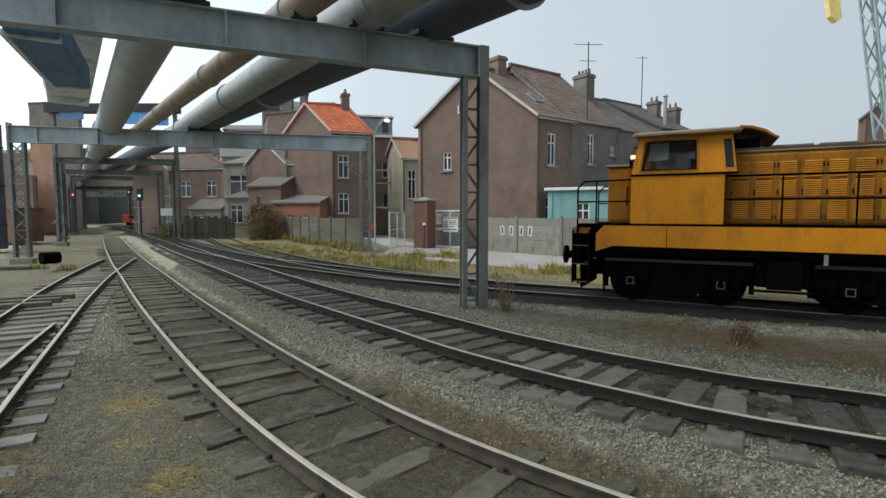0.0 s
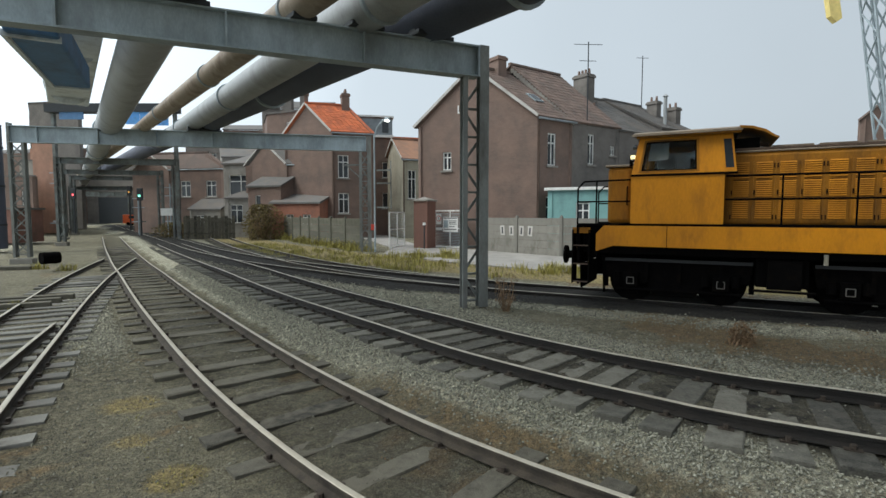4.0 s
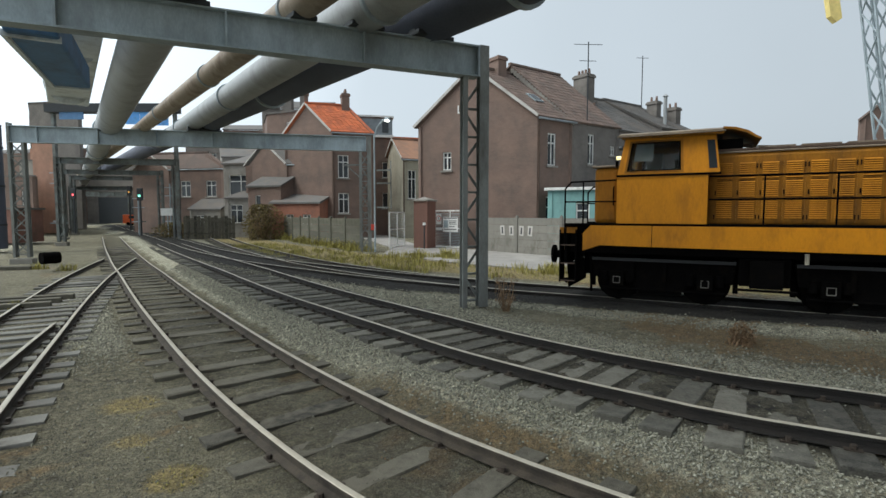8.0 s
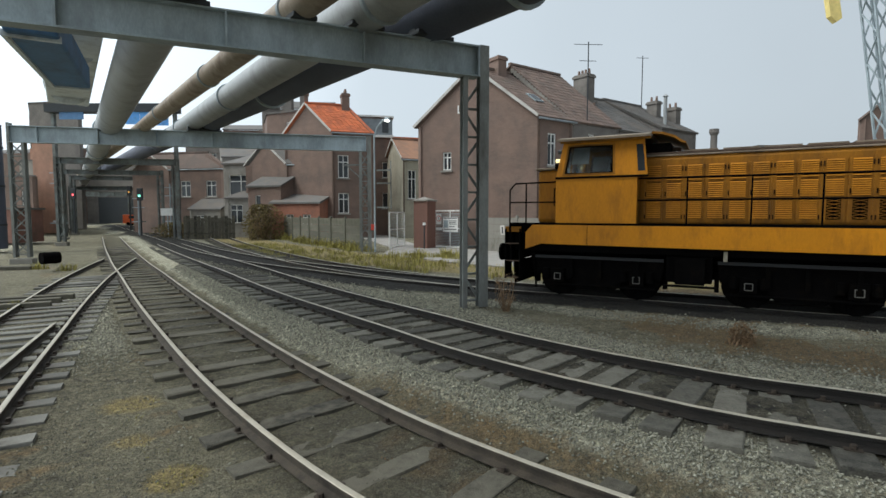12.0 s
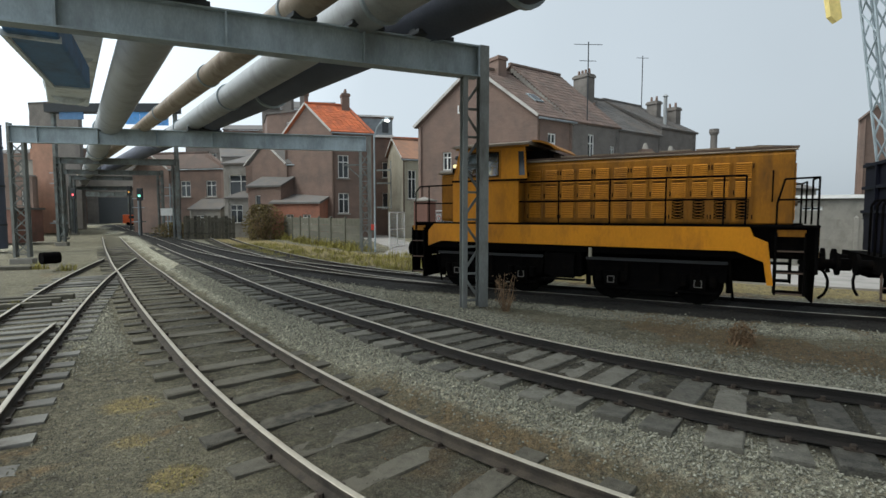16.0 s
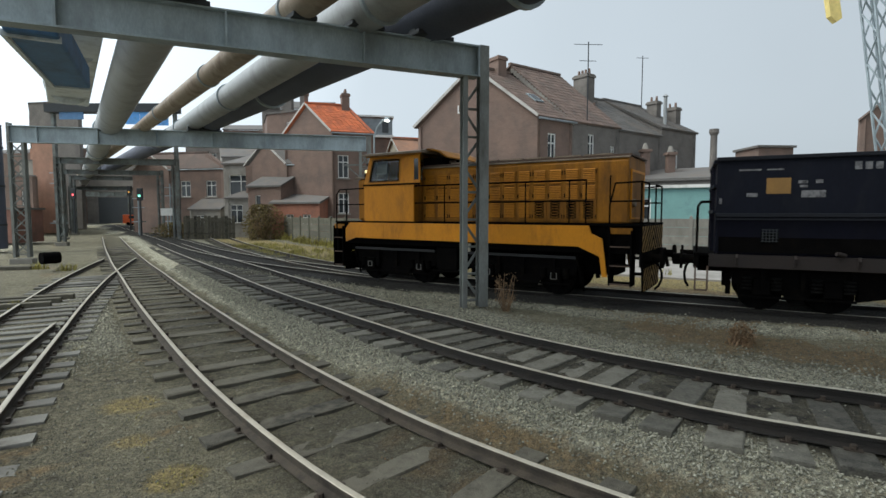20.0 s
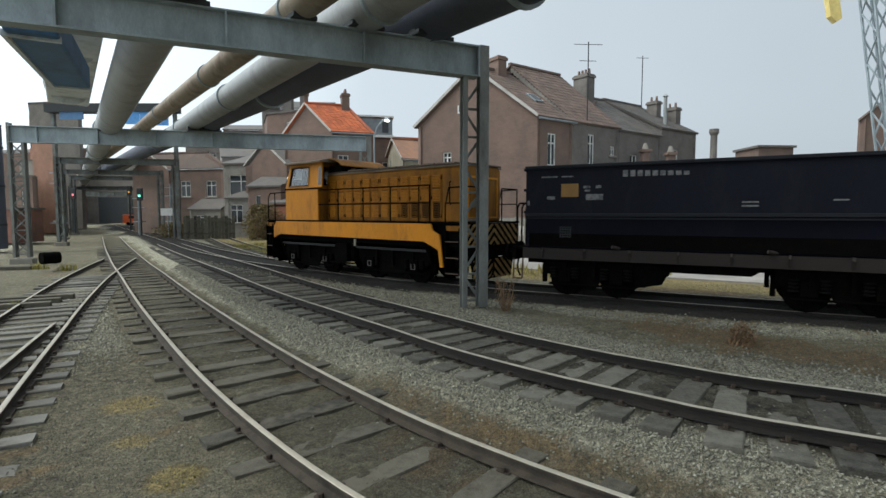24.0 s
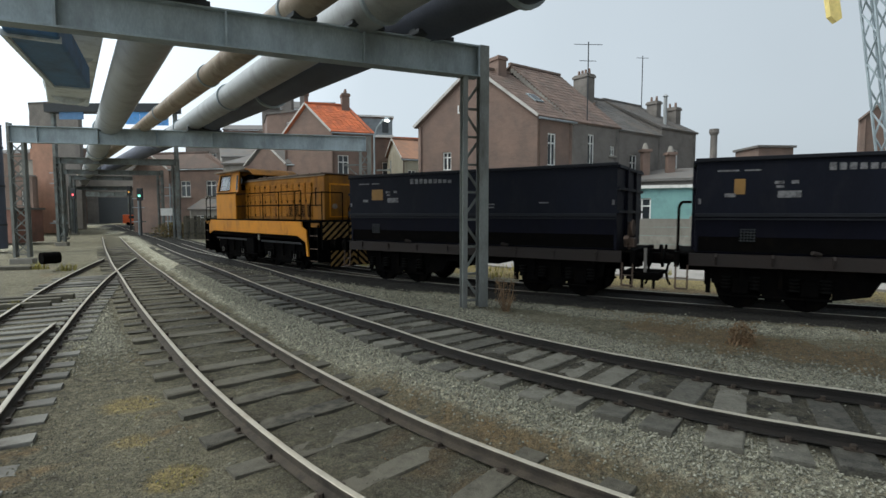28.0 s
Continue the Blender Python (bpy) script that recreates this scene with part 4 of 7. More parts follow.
house("taller brown brick row house with stepped gable", row_corner(3.05), G_1, D1 * 4.5, 7.75, 11.55, BRICK_GREY, TILE_BROWN, front_windows=((1.4, 5.2, 0.62, 1.9), (3.6, 5.9, 0.5, 0.6)), chimneys=((0.99, 0.2, 9.2, 0.5, 1),), verge=False, side_mat=PLASTER)
house("sooty grey row house with slate roof", row_corner(7.6), G_1, D1 * 4.8, 7.6, 10.4, BRICK_GREY, TILE_GREY, front_windows=((1.2, 4.3, 0.8, 1.8),), chimneys=((0.4, 0.45, 11.95, 1.2, 4),), verge=False)
house("grey row house at the end of the terrace", row_corner(12.45), G_1, D1 * 4.6, 8.2, 10.5, BRICK_GREY, TILE_GREY, front_windows=((1.4, 5.2, 0.8, 1.6),), chimneys=((0.75, 0.3, 10.75, 0.85, 2), (0.97, 0.2, 10.3, 0.95, 2),), verge=False)
house("brown house with a bright orange tiled roof", (-9.5, 44), (-4.9, 2.85), (3.4, 1.14), 9.1, 11.6, BRICK_BROWN, TILE_ORANGE,
      front_windows=((0.5, 5.15, 0.9, 1.95), (0.5, 2.1, 0.9, 1.75)), chimneys=((0.12, 0.62, 12.75, 0.5, 1), (0.93, 0.5, 12.75, 0.95, 4)))


# ---- prefab concrete walls ----
def panel_wall(label, pts, z0, height, bay, rows=5, name="concrete_wall", mat=None):
    """Grooved posts with loose slabs stacked between them, along a line of points."""
    mat = mat or CONCRETE
    t = thing(name, label, "wall", kind="structure")
    line = [Vector((*p, 0)) for p in pts]
    legs = [(b - a).length for a, b in zip(line, line[1:])]
    def at(s):
        for (a, b), l in zip(zip(line, line[1:]), legs):
            if s <= l + 1e-6:
                return a.lerp(b, s / l)
            s -= l
        return line[-1]
    total, s = sum(legs), 0.0
    rnd = random.Random(int(total * 10))
    hs = height / rows
    while s < total - 0.1:
        e = min(total, s + bay)
        a, b = at(s), at(e)
        d = (b - a).normalized()
        m = Matrix.Translation((a.x, a.y, z0)) @ Matrix(((d.x, -d.y, 0), (d.y, d.x, 0), (0, 0, 1))).to_4x4()
        l = (b - a).length
        for i in range(rows):
            o = part("slab", Geo().box((0.07, -0.025, i * hs + 0.006), (l - 0.07, 0.025, (i + 1) * hs - 0.006)), mat, t)
            o.matrix_basis = m @ pose(0, rnd.uniform(-0.006, 0.006), 0)
        p = Geo().box((-0.07, -0.075, -0.3), (0.07, 0.075, height + 0.06)).add([(-0.07, -0.075, height + 0.06), (0.07, -0.075, height + 0.06), (0.07, 0.075, height + 0.06), (-0.07, 0.075, height + 0.06), (0, 0, height + 0.16)], [(0, 1, 4), (1, 2, 4), (2, 3, 4), (3, 0, 4)])
        part("post", p, mat, t).matrix_basis = m
        s = e
    return t


WALL_A, WALL_B = Vector((2.55, 29.75)), Vector((6.14, 25.5))
wall_main = panel_wall("stained prefab concrete slab wall along the street", [tuple(WALL_A - (WALL_B - WALL_A).normalized() * 0.6), tuple(WALL_B), (15.9, 20.5), (34, 11.2)], -0.12, 1.98, 2.95)
panel_wall("grey prefab concrete fence overgrown with weeds", [(-4.9, 30.6), (-8.4, 35.6), (-14.2, 45.0)], -0.12, 1.9, 2.3, rows=4, mat=CONCRETE_DIM)

# four small white plates on the wall, their characters worn away
dw_ = (WALL_B - WALL_A).normalized()
for k, s in enumerate((0.55, 1.22, 1.95, 2.55)):
    s += 0.75
    p = WALL_A + dw_ * s
    m = Matrix.Translation((p.x, p.y, 0)) @ Matrix(((dw_.x, -dw_.y, 0), (dw_.y, dw_.x, 0), (0, 0, 1))).to_4x4() @ pose(0, -0.05, 1.15, 0, (k - 1.5) * 3, 0)
    pl = thing("wall_plate", "white plate with a worn dark mark on the concrete wall", "sign", group="plates on the wall", at=m)
    part("board", Geo().box((-0.16, 0, -0.27), (0.16, 0.012, 0.27)), VERGE, pl)
    part("mark", Geo().box((-0.05, -0.004, -0.18), (0.05, -0.0005, 0.18)), STEEL_DARK, pl)

# corbelled brick steps along the taller house's gable
cb = row_corner(3.05)
cg = Vector((*G_1, 0))
corb = thing("gable_coping", "stepped pale brick coping between two row houses", "coping", at=pose(cb[0], cb[1], 0))
for i in range(22):
    k = i / 22 * 0.5
    z = 7.75 + 3.8 * (k / 0.5)
    p = cg * k - Vector((D1.x, D1.y, 0)) * 0.12
    part("corbel", Geo().box((-0.12, -0.09, z - 0.28), (0.1, 0.09, z + 0.02), Matrix.Translation((p.x, p.y, 0)) @ Matrix.Rotation(math.atan2(G_1.y, G_1.x), 4, "Z")), PLASTER, corb)

# ---- gateway ----
def gate_pillar(label, x, y, w, h):
    t = thing("gate_pillar", label, "gate pillar", at=pose(x, y, -0.15, 0, 0, -30))
    rows = int(h / 0.085)
    part("shaft", Geo().box((-w / 2 + 0.01, -w / 2 + 0.01, 0), (w / 2 - 0.01, w / 2 - 0.01, h)), BRICK_RED, t)
    course = Geo().box((-w / 2, -w / 2, 0), (w / 2, w / 2, 0.07)).mesh("brick_course")
    for i in range(rows):
        part("brick_course", course, BRICK_RED, t).matrix_basis = pose(0, 0, i * 0.085 + 0.005)
    part("cap", Geo().box((-w / 2 - 0.08, -w / 2 - 0.08, h), (w / 2 + 0.08, w / 2 + 0.08, h + 0.1)).add([(-w / 2, -w / 2, h + 0.1), (w / 2, -w / 2, h + 0.1), (w / 2, w / 2, h + 0.1), (-w / 2, w / 2, h + 0.1), (0, 0, h + 0.28)], [(0, 1, 4), (1, 2, 4), (2, 3, 4), (3, 0, 4)]), PLASTER, t, "pale stone cap")
    return t


gate_pillar("red brick gate pillar with pale stone cap", -1.15, 32.1, 1.0, 3.0)
post_l = thing("lamp_post", "short dark post with a small round white lamp", "lamp", at=pose(-1.15, 31.2, -0.12))
part("pole", Geo().rod((0, 0, 0), (0, 0, 1.5), 0.04, 8), STEEL_DARK, post_l)
part("globe", Geo().rod((0, 0, 1.5), (0, 0, 1.66), 0.11, 10, 0.09), WHITE, post_l, round_=True)


def mesh_gate(label, a, b, z0, h, boards=False):
    a, b = Vector((*a, 0)), Vector((*b, 0))
    d = (b - a).normalized()
    l = (b - a).length
    m = Matrix.Translation((a.x, a.y, z0)) @ Matrix(((d.x, -d.y, 0), (d.y, d.x, 0), (0, 0, 1))).to_4x4()
    t = thing("metal_gate", label, "gate", at=m)
    w = 0.09
    f = Geo().box((0, -0.03, 0), (w, 0.03, h)).box((l - w, -0.03, 0), (l, 0.03, h)).box((w, -0.03, 0), (l - w, 0.03, w)).box((w, -0.03, h - w), (l - w, 0.03, h)).box((l / 2 - 0.03, -0.025, w), (l / 2 + 0.03, 0.025, h - w)).box((w, -0.026, h * 0.5), (l - w, 0.026, h * 0.5 + 0.05))
    part("gate_frame", f, WHITE, t)
    n = int((h - 2 * w) / 0.1)
    for i in range(n):
        z = w + 0.05 + i * 0.1
        part("wire", Geo().box((w, -0.008, z), (l - w, 0.008, z + 0.025)), STEEL, t)
    return t, l


gate_r, gl_ = mesh_gate("white tubular gate hung with notices", (-0.55, 33.0), (1.45, 31.35), -0.05, 2.36)
mesh_gate("white tubular gate leaf standing open", (-3.35, 31.7), (-2.6, 34.5), -0.1, 2.3)
board = part("notice_board", Geo().box((0.75, -0.06, 0.98), (1.95, -0.045, 1.9)), WHITE, gate_r)
for z, x0, x1, h in ((1.82, 0.8, 1.9, 0.05), (1.66, 1.25, 1.85, 0.04), (1.56, 1.25, 1.8, 0.04), (1.46, 1.25, 1.86, 0.04), (1.3, 1.25, 1.7, 0.04), (1.12, 0.85, 1.85, 0.05)):
    part("writing_bar", Geo().box((x0, -0.064, z), (x1, -0.0605, z + h)), STEEL_DARK, board)
part("picture_field", Geo().box((0.82, -0.064, 1.24), (1.18, -0.0605, 1.72)), STEEL, board)
sp = part("speed_sign", Geo().box((0.2, -0.06, 1.45), (0.62, -0.045, 2.12)), WHITE, gate_r)
part("red_ring", Geo().rod((0.41, -0.0615, 1.82), (0.41, -0.066, 1.82), 0.19, 20), RED, sp)
part("white_disc", Geo().rod((0.41, -0.0665, 1.82), (0.41, -0.069, 1.82), 0.14, 20), WHITE, sp)
txt = bpy.data.curves.new("digit", "FONT")
txt.body, txt.size, txt.align_x, txt.align_y = "5", 0.26, "CENTER", "CENTER"
txt_ob = bpy.data.objects.new("digit", txt)
me_txt = bpy.data.meshes.new_from_object(txt_ob)
me_txt.materials.clear()
dg = part("digit", me_txt, STEEL_DARK, sp)
dg.matrix_basis = pose(0.41, -0.0705, 1.82, 90, 0, 0)
part("strip_sign", Geo().box((0.15, -0.06, 1.08), (0.68, -0.045, 1.22)), WHITE, gate_r)

# ---- street behind ----
def slab_on_ground(name, label, outline, z, thick, mat):
    return tagged(part(name, Geo().prism([(x, y, z) for x, y in outline], (0, 0, -thick)), mat), label, "road", kind="structure")


slab_on_ground("road", "pale dusty concrete street beside the tracks", [(-3.2, 27.2), (0.3, 22.6), (3.6, 19.6), (9.5, 16.0), (22, 9.0), (34, 11.0), (15.8, 20.3), (6.1, 25.3), (2.3, 29.6), (1.3, 31.3), (-3.2, 32.4)], -0.055, 0.2, ROAD)
slab_on_ground("road", "pale concrete street running away between the houses", [(-3.3, 32.45), (1.2, 31.35), (-2.0, 36.0), (-6, 52), (-9, 51)], -0.057, 0.2, ROAD)


def flat_building(label, corner, front, depth, z1, mat, fascia=True, windows=(), z0=-0.3, name="outbuilding", cat="outbuilding", roof_mat=None, over=0.15, sill=True, pitch=0.0, slabs=0):
    """A low building with a flat or gently falling roof; front: way along its front, depth: way to its back."""
    c, f, d = Vector((*corner, 0)), Vector((*front, 0)), Vector((*depth, 0))
    t = thing(name, label, cat, at=Matrix.Translation((c.x, c.y, z0)))
    sh = Matrix.Translation((-c.x, -c.y, -z0))
    mf = sh @ frame_of(c, f)
    part("front_wall", wall_with_openings(f.length, z0, z1, windows), mat, t).matrix_basis = mf
    for o in windows:
        window(t, mf, *o[:4], cross=o[2] > 0.7, sill=sill)
    for i in range(slabs):
        h = (z1 - z0 - 0.5) / slabs
        for k in range(3):
            part("slab", Geo().box((k * f.length / 3 + 0.02, -0.03, z0 + i * h + 0.01), ((k + 1) * f.length / 3 - 0.02, -0.002, z0 + (i + 1) * h - 0.01)), mat, t).matrix_basis = mf
    for p, q in ((c + f, d), (c + f + d, -f), (c + d, -d)):
        w = part("wall", wall_with_openings(q.length, z0, z1, ()), mat, t)
        w.matrix_basis = sh @ frame_of(p, q)
    fd, dd = f.normalized() * over, d.normalized() * over
    up = Vector((-c.x, -c.y, -z0 + z1 + 0.002))
    rise = Vector((0, 0, pitch))
    o4 = [c - fd - dd + up, c + f + fd - dd + up, c + f + d + fd + dd + up + rise, c + d - fd + dd + up + rise]
    if pitch:
        part("side_top", Geo().prism([c + up, c + d + up, c + d + up + rise], f.normalized() * 0.25), mat, t)
        part("side_top", Geo().prism([c + f + up, c + f + d + up, c + f + d + up + rise], -f.normalized() * 0.25), mat, t)
    part("roof", Geo().prism(o4, (0, 0, 0.16)), roof_mat or (WHITE if fascia else TILE_GREY), t, "white edged flat roof" if fascia else "")
    return t


# buildings beyond the wall
flat_building("teal rendered shed with white roof edge behind the wall", (6.0, 29.3), (7.9, -3.9), (1.2, 1.6), 3.4, TEAL, windows=((1.6, 1.2, 0.75, 1.5), (4.6, 1.5, 0.9, 1.4), (8.3, 1.4, 1.0, 1.4)))
flat_building("grey slab-walled garage with pale roof edge", (14.4, 24.4), (5.6, -3.6), (3, 4.2), 2.75, CONCRETE, windows=((1.2, 2.2, 0.8, 0.22), (2.2, 2.2, 0.8, 0.22)), sill=False, slabs=5)
house("low grey shed with a falling roof behind the garage", (20.6, 31), (-4, 6), (3.6, 2.2), 3.6, 5.0, PLASTER, TILE_GREY, courses=0, verge=False, name="shed")
flat_building("brick house with flat tarred roof behind the sheds", (23.3, 38.0), (2.7, 0.2), (0, 3), 6.95, BRICK_BROWN, fascia=False, windows=((0.9, 4.4, 0.9, 1.5),), name="house", cat="house", over=0.15)
ch = thing("chimney_stack", "tall round sooty brick chimney standing alone", "chimney", at=pose(17.6, 33.5, -0.3))
part("shaft", Geo().rod((0, 0, 0), (0, 0, 7.45), 0.26, 12, 0.2), BRICK_GREY, ch)
part("crown", Geo().rod((0, 0, 7.45), (0, 0, 7.62), 0.22, 12, 0.3).rod((0, 0, 7.62), (0, 0, 7.85), 0.3, 12, 0.28), BRICK_GREY, ch)
for x_, z_ in ((13.6, 6.5), (15.3, 6.3)):
    c_ = thing("roof_chimney", "short brown brick chimney with a tapered grey cap", "chimney", group="chimneys", at=pose(x_, 34.6, -0.3))
    part("shaft", Geo().box((-0.24, -0.24, 0), (0.24, 0.24, z_)), BRICK_BROWN, c_)
    part("crown", Geo().box((-0.34, -0.34, z_), (0.34, 0.34, z_ + 0.18)), BRICK_BROWN, c_)
    part("chimney_pot", Geo().rod((0, 0, z_ + 0.18), (0, 0, z_ + 0.6), 0.24, 12, 0.1), PLASTER, c_)
flat_building("low sooty roofed outbuilding behind the teal shed", (11.6, 33.5), (5.2, -3.6), (3, 4), 4.1, BRICK_GREY, fascia=False, name="outbuilding", pitch=1.0)
house("tall brown brick warehouse beside the lattice crane", (40.0, 34.0), (-10.9, 2.0), (9.8, 9), 8.6, 13.4, BRICK_BROWN, TILE_BROWN, gable_windows=((2.2, 4.2, 0.9, 1.8),), courses=0, verge=False, name="warehouse")

# houses along the left of the street
house("cream plastered house with a faded orange roof", (-3.6, 46), (-2.2, 5.5), (3.4, 1.8), 7.0, 9.0, CREAM, TILE_FADED, front_windows=((0.5, 3.4, 0.8, 2.6), (1.7, 3.4, 0.8, 2.6)), courses=0)
attic_house = flat_building("brown brick house with zinc attic and white cornice", (-8.4, 50), (3.4, 0.77), (-1, 6), 11.45, BRICK_BROWN, windows=((2.5, 5.6, 0.6, 1.5), (2.5, 2.6, 0.6, 1.5)), name="house", cat="house")
attic_m = Matrix.Translation((8.4, -50, 0.3)) @ frame_of((-8.4, 50), (3.4, 0.77))
part("attic_cladding", Geo().box((-0.03, -0.06, 9.75), (3.5, -0.003, 11.3)), ZINC, attic_house, "grey-blue zinc sheeting").matrix_basis = attic_m
for k_ in range(7):
    part("standing_seam", Geo().box((k_ * 0.55, -0.1, 9.75), (k_ * 0.55 + 0.05, -0.061, 11.3)), ZINC, attic_house).matrix_basis = attic_m
part("attic_cornice", Geo().box((-0.1, -0.3, 9.5), (3.62, -0.003, 9.72)), WHITE, attic_house, "white painted cornice").matrix_basis = attic_m
part("attic_window", Geo().box((2.5, -0.12, 10.0), (3.1, -0.062, 11.0)), GLASS_DARK, attic_house).matrix_basis = attic_m
# two dull slate lean-tos and a red tiled gable that fill the backs of the street
flat_building("low slate-roofed scullery behind the lean-to", (-17.6, 46.2), (3.4, -1.4), (1.4, 3), 4.4, BRICK_BROWN, fascia=False, windows=((0.8, 2.6, 0.6, 1.1),), pitch=1.7, name="lean_to")
flat_building("dark timber wash-house with a covered porch", (-20.2, 47.6), (2.4, -0.5), (1, 2.6), 3.4, PLASTER, fascia=False, windows=((0.4, 1.2, 1.3, 1.7),), pitch=0.9, name="lean_to")
house("distant red-tiled house beyond the street", (-6.2, 62), (-3, 4), (4.6, 1.4), 9.6, 11.4, CREAM, TILE_ORANGE, courses=0, verge=False)
house("narrow brown house with a grey slate roof", (-14.2, 46.5), (-4.5, 2.5), (3.6, -0.4), 6.6, 8.6, BRICK_BROWN, TILE_GREY, front_windows=((1.6, 4.2, 1.1, 1.6),), courses=0)
flat_building("red brick lean-to with two arched windows", (-15.0, 44.6), (4.6, -1.6), (1, 3), 2.9, BRICK_ORANGE, fascia=False, windows=((1.5, 1.1, 0.8, 0.9), (3.2, 1.1, 0.8, 0.9)), pitch=1.2, name="lean_to")
flat_building("grey plastered house with a dark covered balcony", (-21.4, 50), (3.6, -0.6), (1, 5), 6.8, PLASTER, fascia=False, windows=((0.6, 3.8, 2.4, 2.0), (0.7, 1.0, 0.9, 1.3)), name="house", cat="house", pitch=1.4)
house("dull brown house with pinkish roof and white windows", (-30.0, 56), (-5.5, 3), (7.2, -1.4), 6.9, 8.6, BRICK_BROWN, TILE_BROWN, front_windows=((1.5, 3.9, 1.2, 1.7), (4.6, 3.9, 1.2, 1.7)), courses=0)
flat_building("pale lean-to against the brown house", (-26.6, 53.6), (3.6, -0.8), (1, 2.2), 2.4, PLASTER, fascia=False, windows=((0.8, 1.0, 0.9, 0.9),), pitch=1.6, name="lean_to")
flat_building("sooty grey factory house with several chimneys", (-21, 60), (7, 0.6), (0, 6), 14.2, BRICK_GREY, fascia=False, windows=((1, 9.5, 1.0, 1.6), (3.4, 9.5, 1.0, 1.6)), name="house", cat="house", pitch=2.0)
for x, y, z, w in ((-17.2, 57.5, 15.6, 1.0), (-15.3, 57, 16.2, 0.7)):
    c_ = thing("chimney_stack", "weathered brick chimney stack among the roofs", "chimney", group="chimneys", at=pose(x, y, 0))
    part("shaft", Geo().box((-w / 2, -w / 2, -0.3), (w / 2, w / 2, z)), BRICK_GREY, c_)
    part("crown", Geo().box((-w / 2 - 0.1, -w / 2 - 0.1, z), (w / 2 + 0.1, w / 2 + 0.1, z + 0.3)), PLASTER, c_)

flat_building("brown rear house joined to the orange-roofed house", (-17.2, 50.5), (5.2, -2.4), (-2, 5), 11.7, BRICK_BROWN, fascia=False, windows=((2.4, 9.4, 0.8, 1.4),), name="house", cat="house")
flat_building("sooty grey terrace behind the roofs", (-38, 76), (6.4, -0.3), (-2, 6), 12.8, BRICK_GREY, fascia=False, windows=((1.0, 9.2, 1.0, 1.7), (3.6, 9.2, 1.0, 1.7)), name="house", cat="house", pitch=2.0)
flat_building("dark brown terrace behind the roofs", (-31.5, 74), (6.6, 0.2), (-2, 6), 14.0, BRICK_BROWN, fascia=False, windows=((0.9, 10.4, 1.0, 1.7), (3.9, 10.4, 1.0, 1.7)), name="house", cat="house", pitch=1.6)
flat_building("low sooty workshop with a falling roof", (-27.5, 64), (7.0, -0.2), (-2, 4), 9.0, PLASTER, fascia=False, windows=((1.2, 6.0, 1.2, 1.5), (4.2, 6.0, 1.2, 1.5)), name="outbuilding", pitch=2.2)
sk = thing("roof_skylight", "small grey skylight in the orange roof", "skylight", at=pose(-7.9, 46.0, 10.55, 43, 0, 18.5))
part("skylight_frame", Geo().box((-0.45, -0.35, 0), (0.45, 0.35, 0.12)), STEEL_DARK, sk, bevel=0.02)
part("pane", Geo().box((-0.36, -0.27, 0.121), (0.36, 0.27, 0.13)), GLASS_DARK, sk)

# far left: works buildings
flat_building("long red brick yard wall building", (-52, 44), (17.5, -3.0), (0, 3), 2.4, BRICK_RED, fascia=False, name="outbuilding")
flat_building("orange-brown brick works building", (-49.5, 62), (3.2, -0.5), (-6, 7.5), 10.8, SALMON, fascia=False, windows=(), name="works_building", cat="building")
flat_building("grey works building with window band", (-56, 68), (6.5, -1), (-6, 7.5), 9.0, PLASTER, fascia=False, windows=((0.8, 5.5, 1.6, 1.2), (3.6, 5.5, 1.6, 1.2)), name="works_building", cat="building")
flat_building("tall brick works hall above the pipes", (-64, 80), (9.0, -1.6), (-7, 9), 19, BRICK_GREY, fascia=False, name="works_building", cat="building")
flat_building("long dull works range behind the far gantries", (-118, 116), (36, -6), (0, 10), 15.2, BRICK_BROWN, fascia=False, windows=tuple((2.5 + 4.2 * k, 7.5, 2.2, 2.6) for k in range(8)), name="works_building", cat="building", pitch=2.0, sill=False)
flat_building("soot-dark boiler house above the far gantries", (-60, 122), (34, -2), (0, 10), 16.0, BRICK_GREY, fascia=False, windows=tuple((2.5 + 4.6 * k, 9.0, 2.0, 2.6) for k in range(7)), name="works_building", cat="building", pitch=2.4, sill=False)
end_hall = flat_building("dark works hall at the end of the line", (-84, 118), (30, -4), (0, 12), 14, BRICK_GREY, fascia=False, name="works_building", cat="building", sill=False)
# solid dark slab stands in for the shade inside a doorway
part("open_doorway", Geo().box((6, -1.2, 0.2), (24, -0.7, 6.0), pose(0, 0, 0, 0, 0, -7.6)), STEEL_DARK, end_hall, "dark slab painted as shade inside an open doorway")
flat_building("brown sheds crowded behind the far gantries", (-47, 84), (13, -2.4), (0, 6), 7.5, BRICK_BROWN, fascia=False, windows=((2, 3, 1.4, 1.6), (6, 3, 1.4, 1.6)), name="works_building", cat="building", pitch=1.5)
flat_building("small grey relay hut with a pale sign", (-33.2, 58.0), (3.2, -0.6), (0, 3), 3.8, PLASTER, fascia=False, name="outbuilding", pitch=0.6)
for x_, y_, h_ in ((-33.5, 44.5, 6.2), (-29.6, 55.5, 5.5), (-31.0, 52.0, 4.2), (-42.0, 56.0, 6.4)):
    t = thing("mast", "thin weathered steel mast with a cross bar", "mast", group="masts beside the line", at=pose(x_, y_, -0.2))
    part("pole", Geo().rod((0, 0, 0), (0, 0, h_), 0.09, 8, 0.07), STEEL, t)
    for dz in (0.4, 1.3):
        part("cross_bar", Geo().bar((-0.6, 0, h_ - dz), (0.6, 0, h_ - dz), 0.08), STEEL, t)
    part("platform", Geo().box((-0.5, -0.4, 1.4), (0.5, 0.4, 1.5)), STEEL, t)
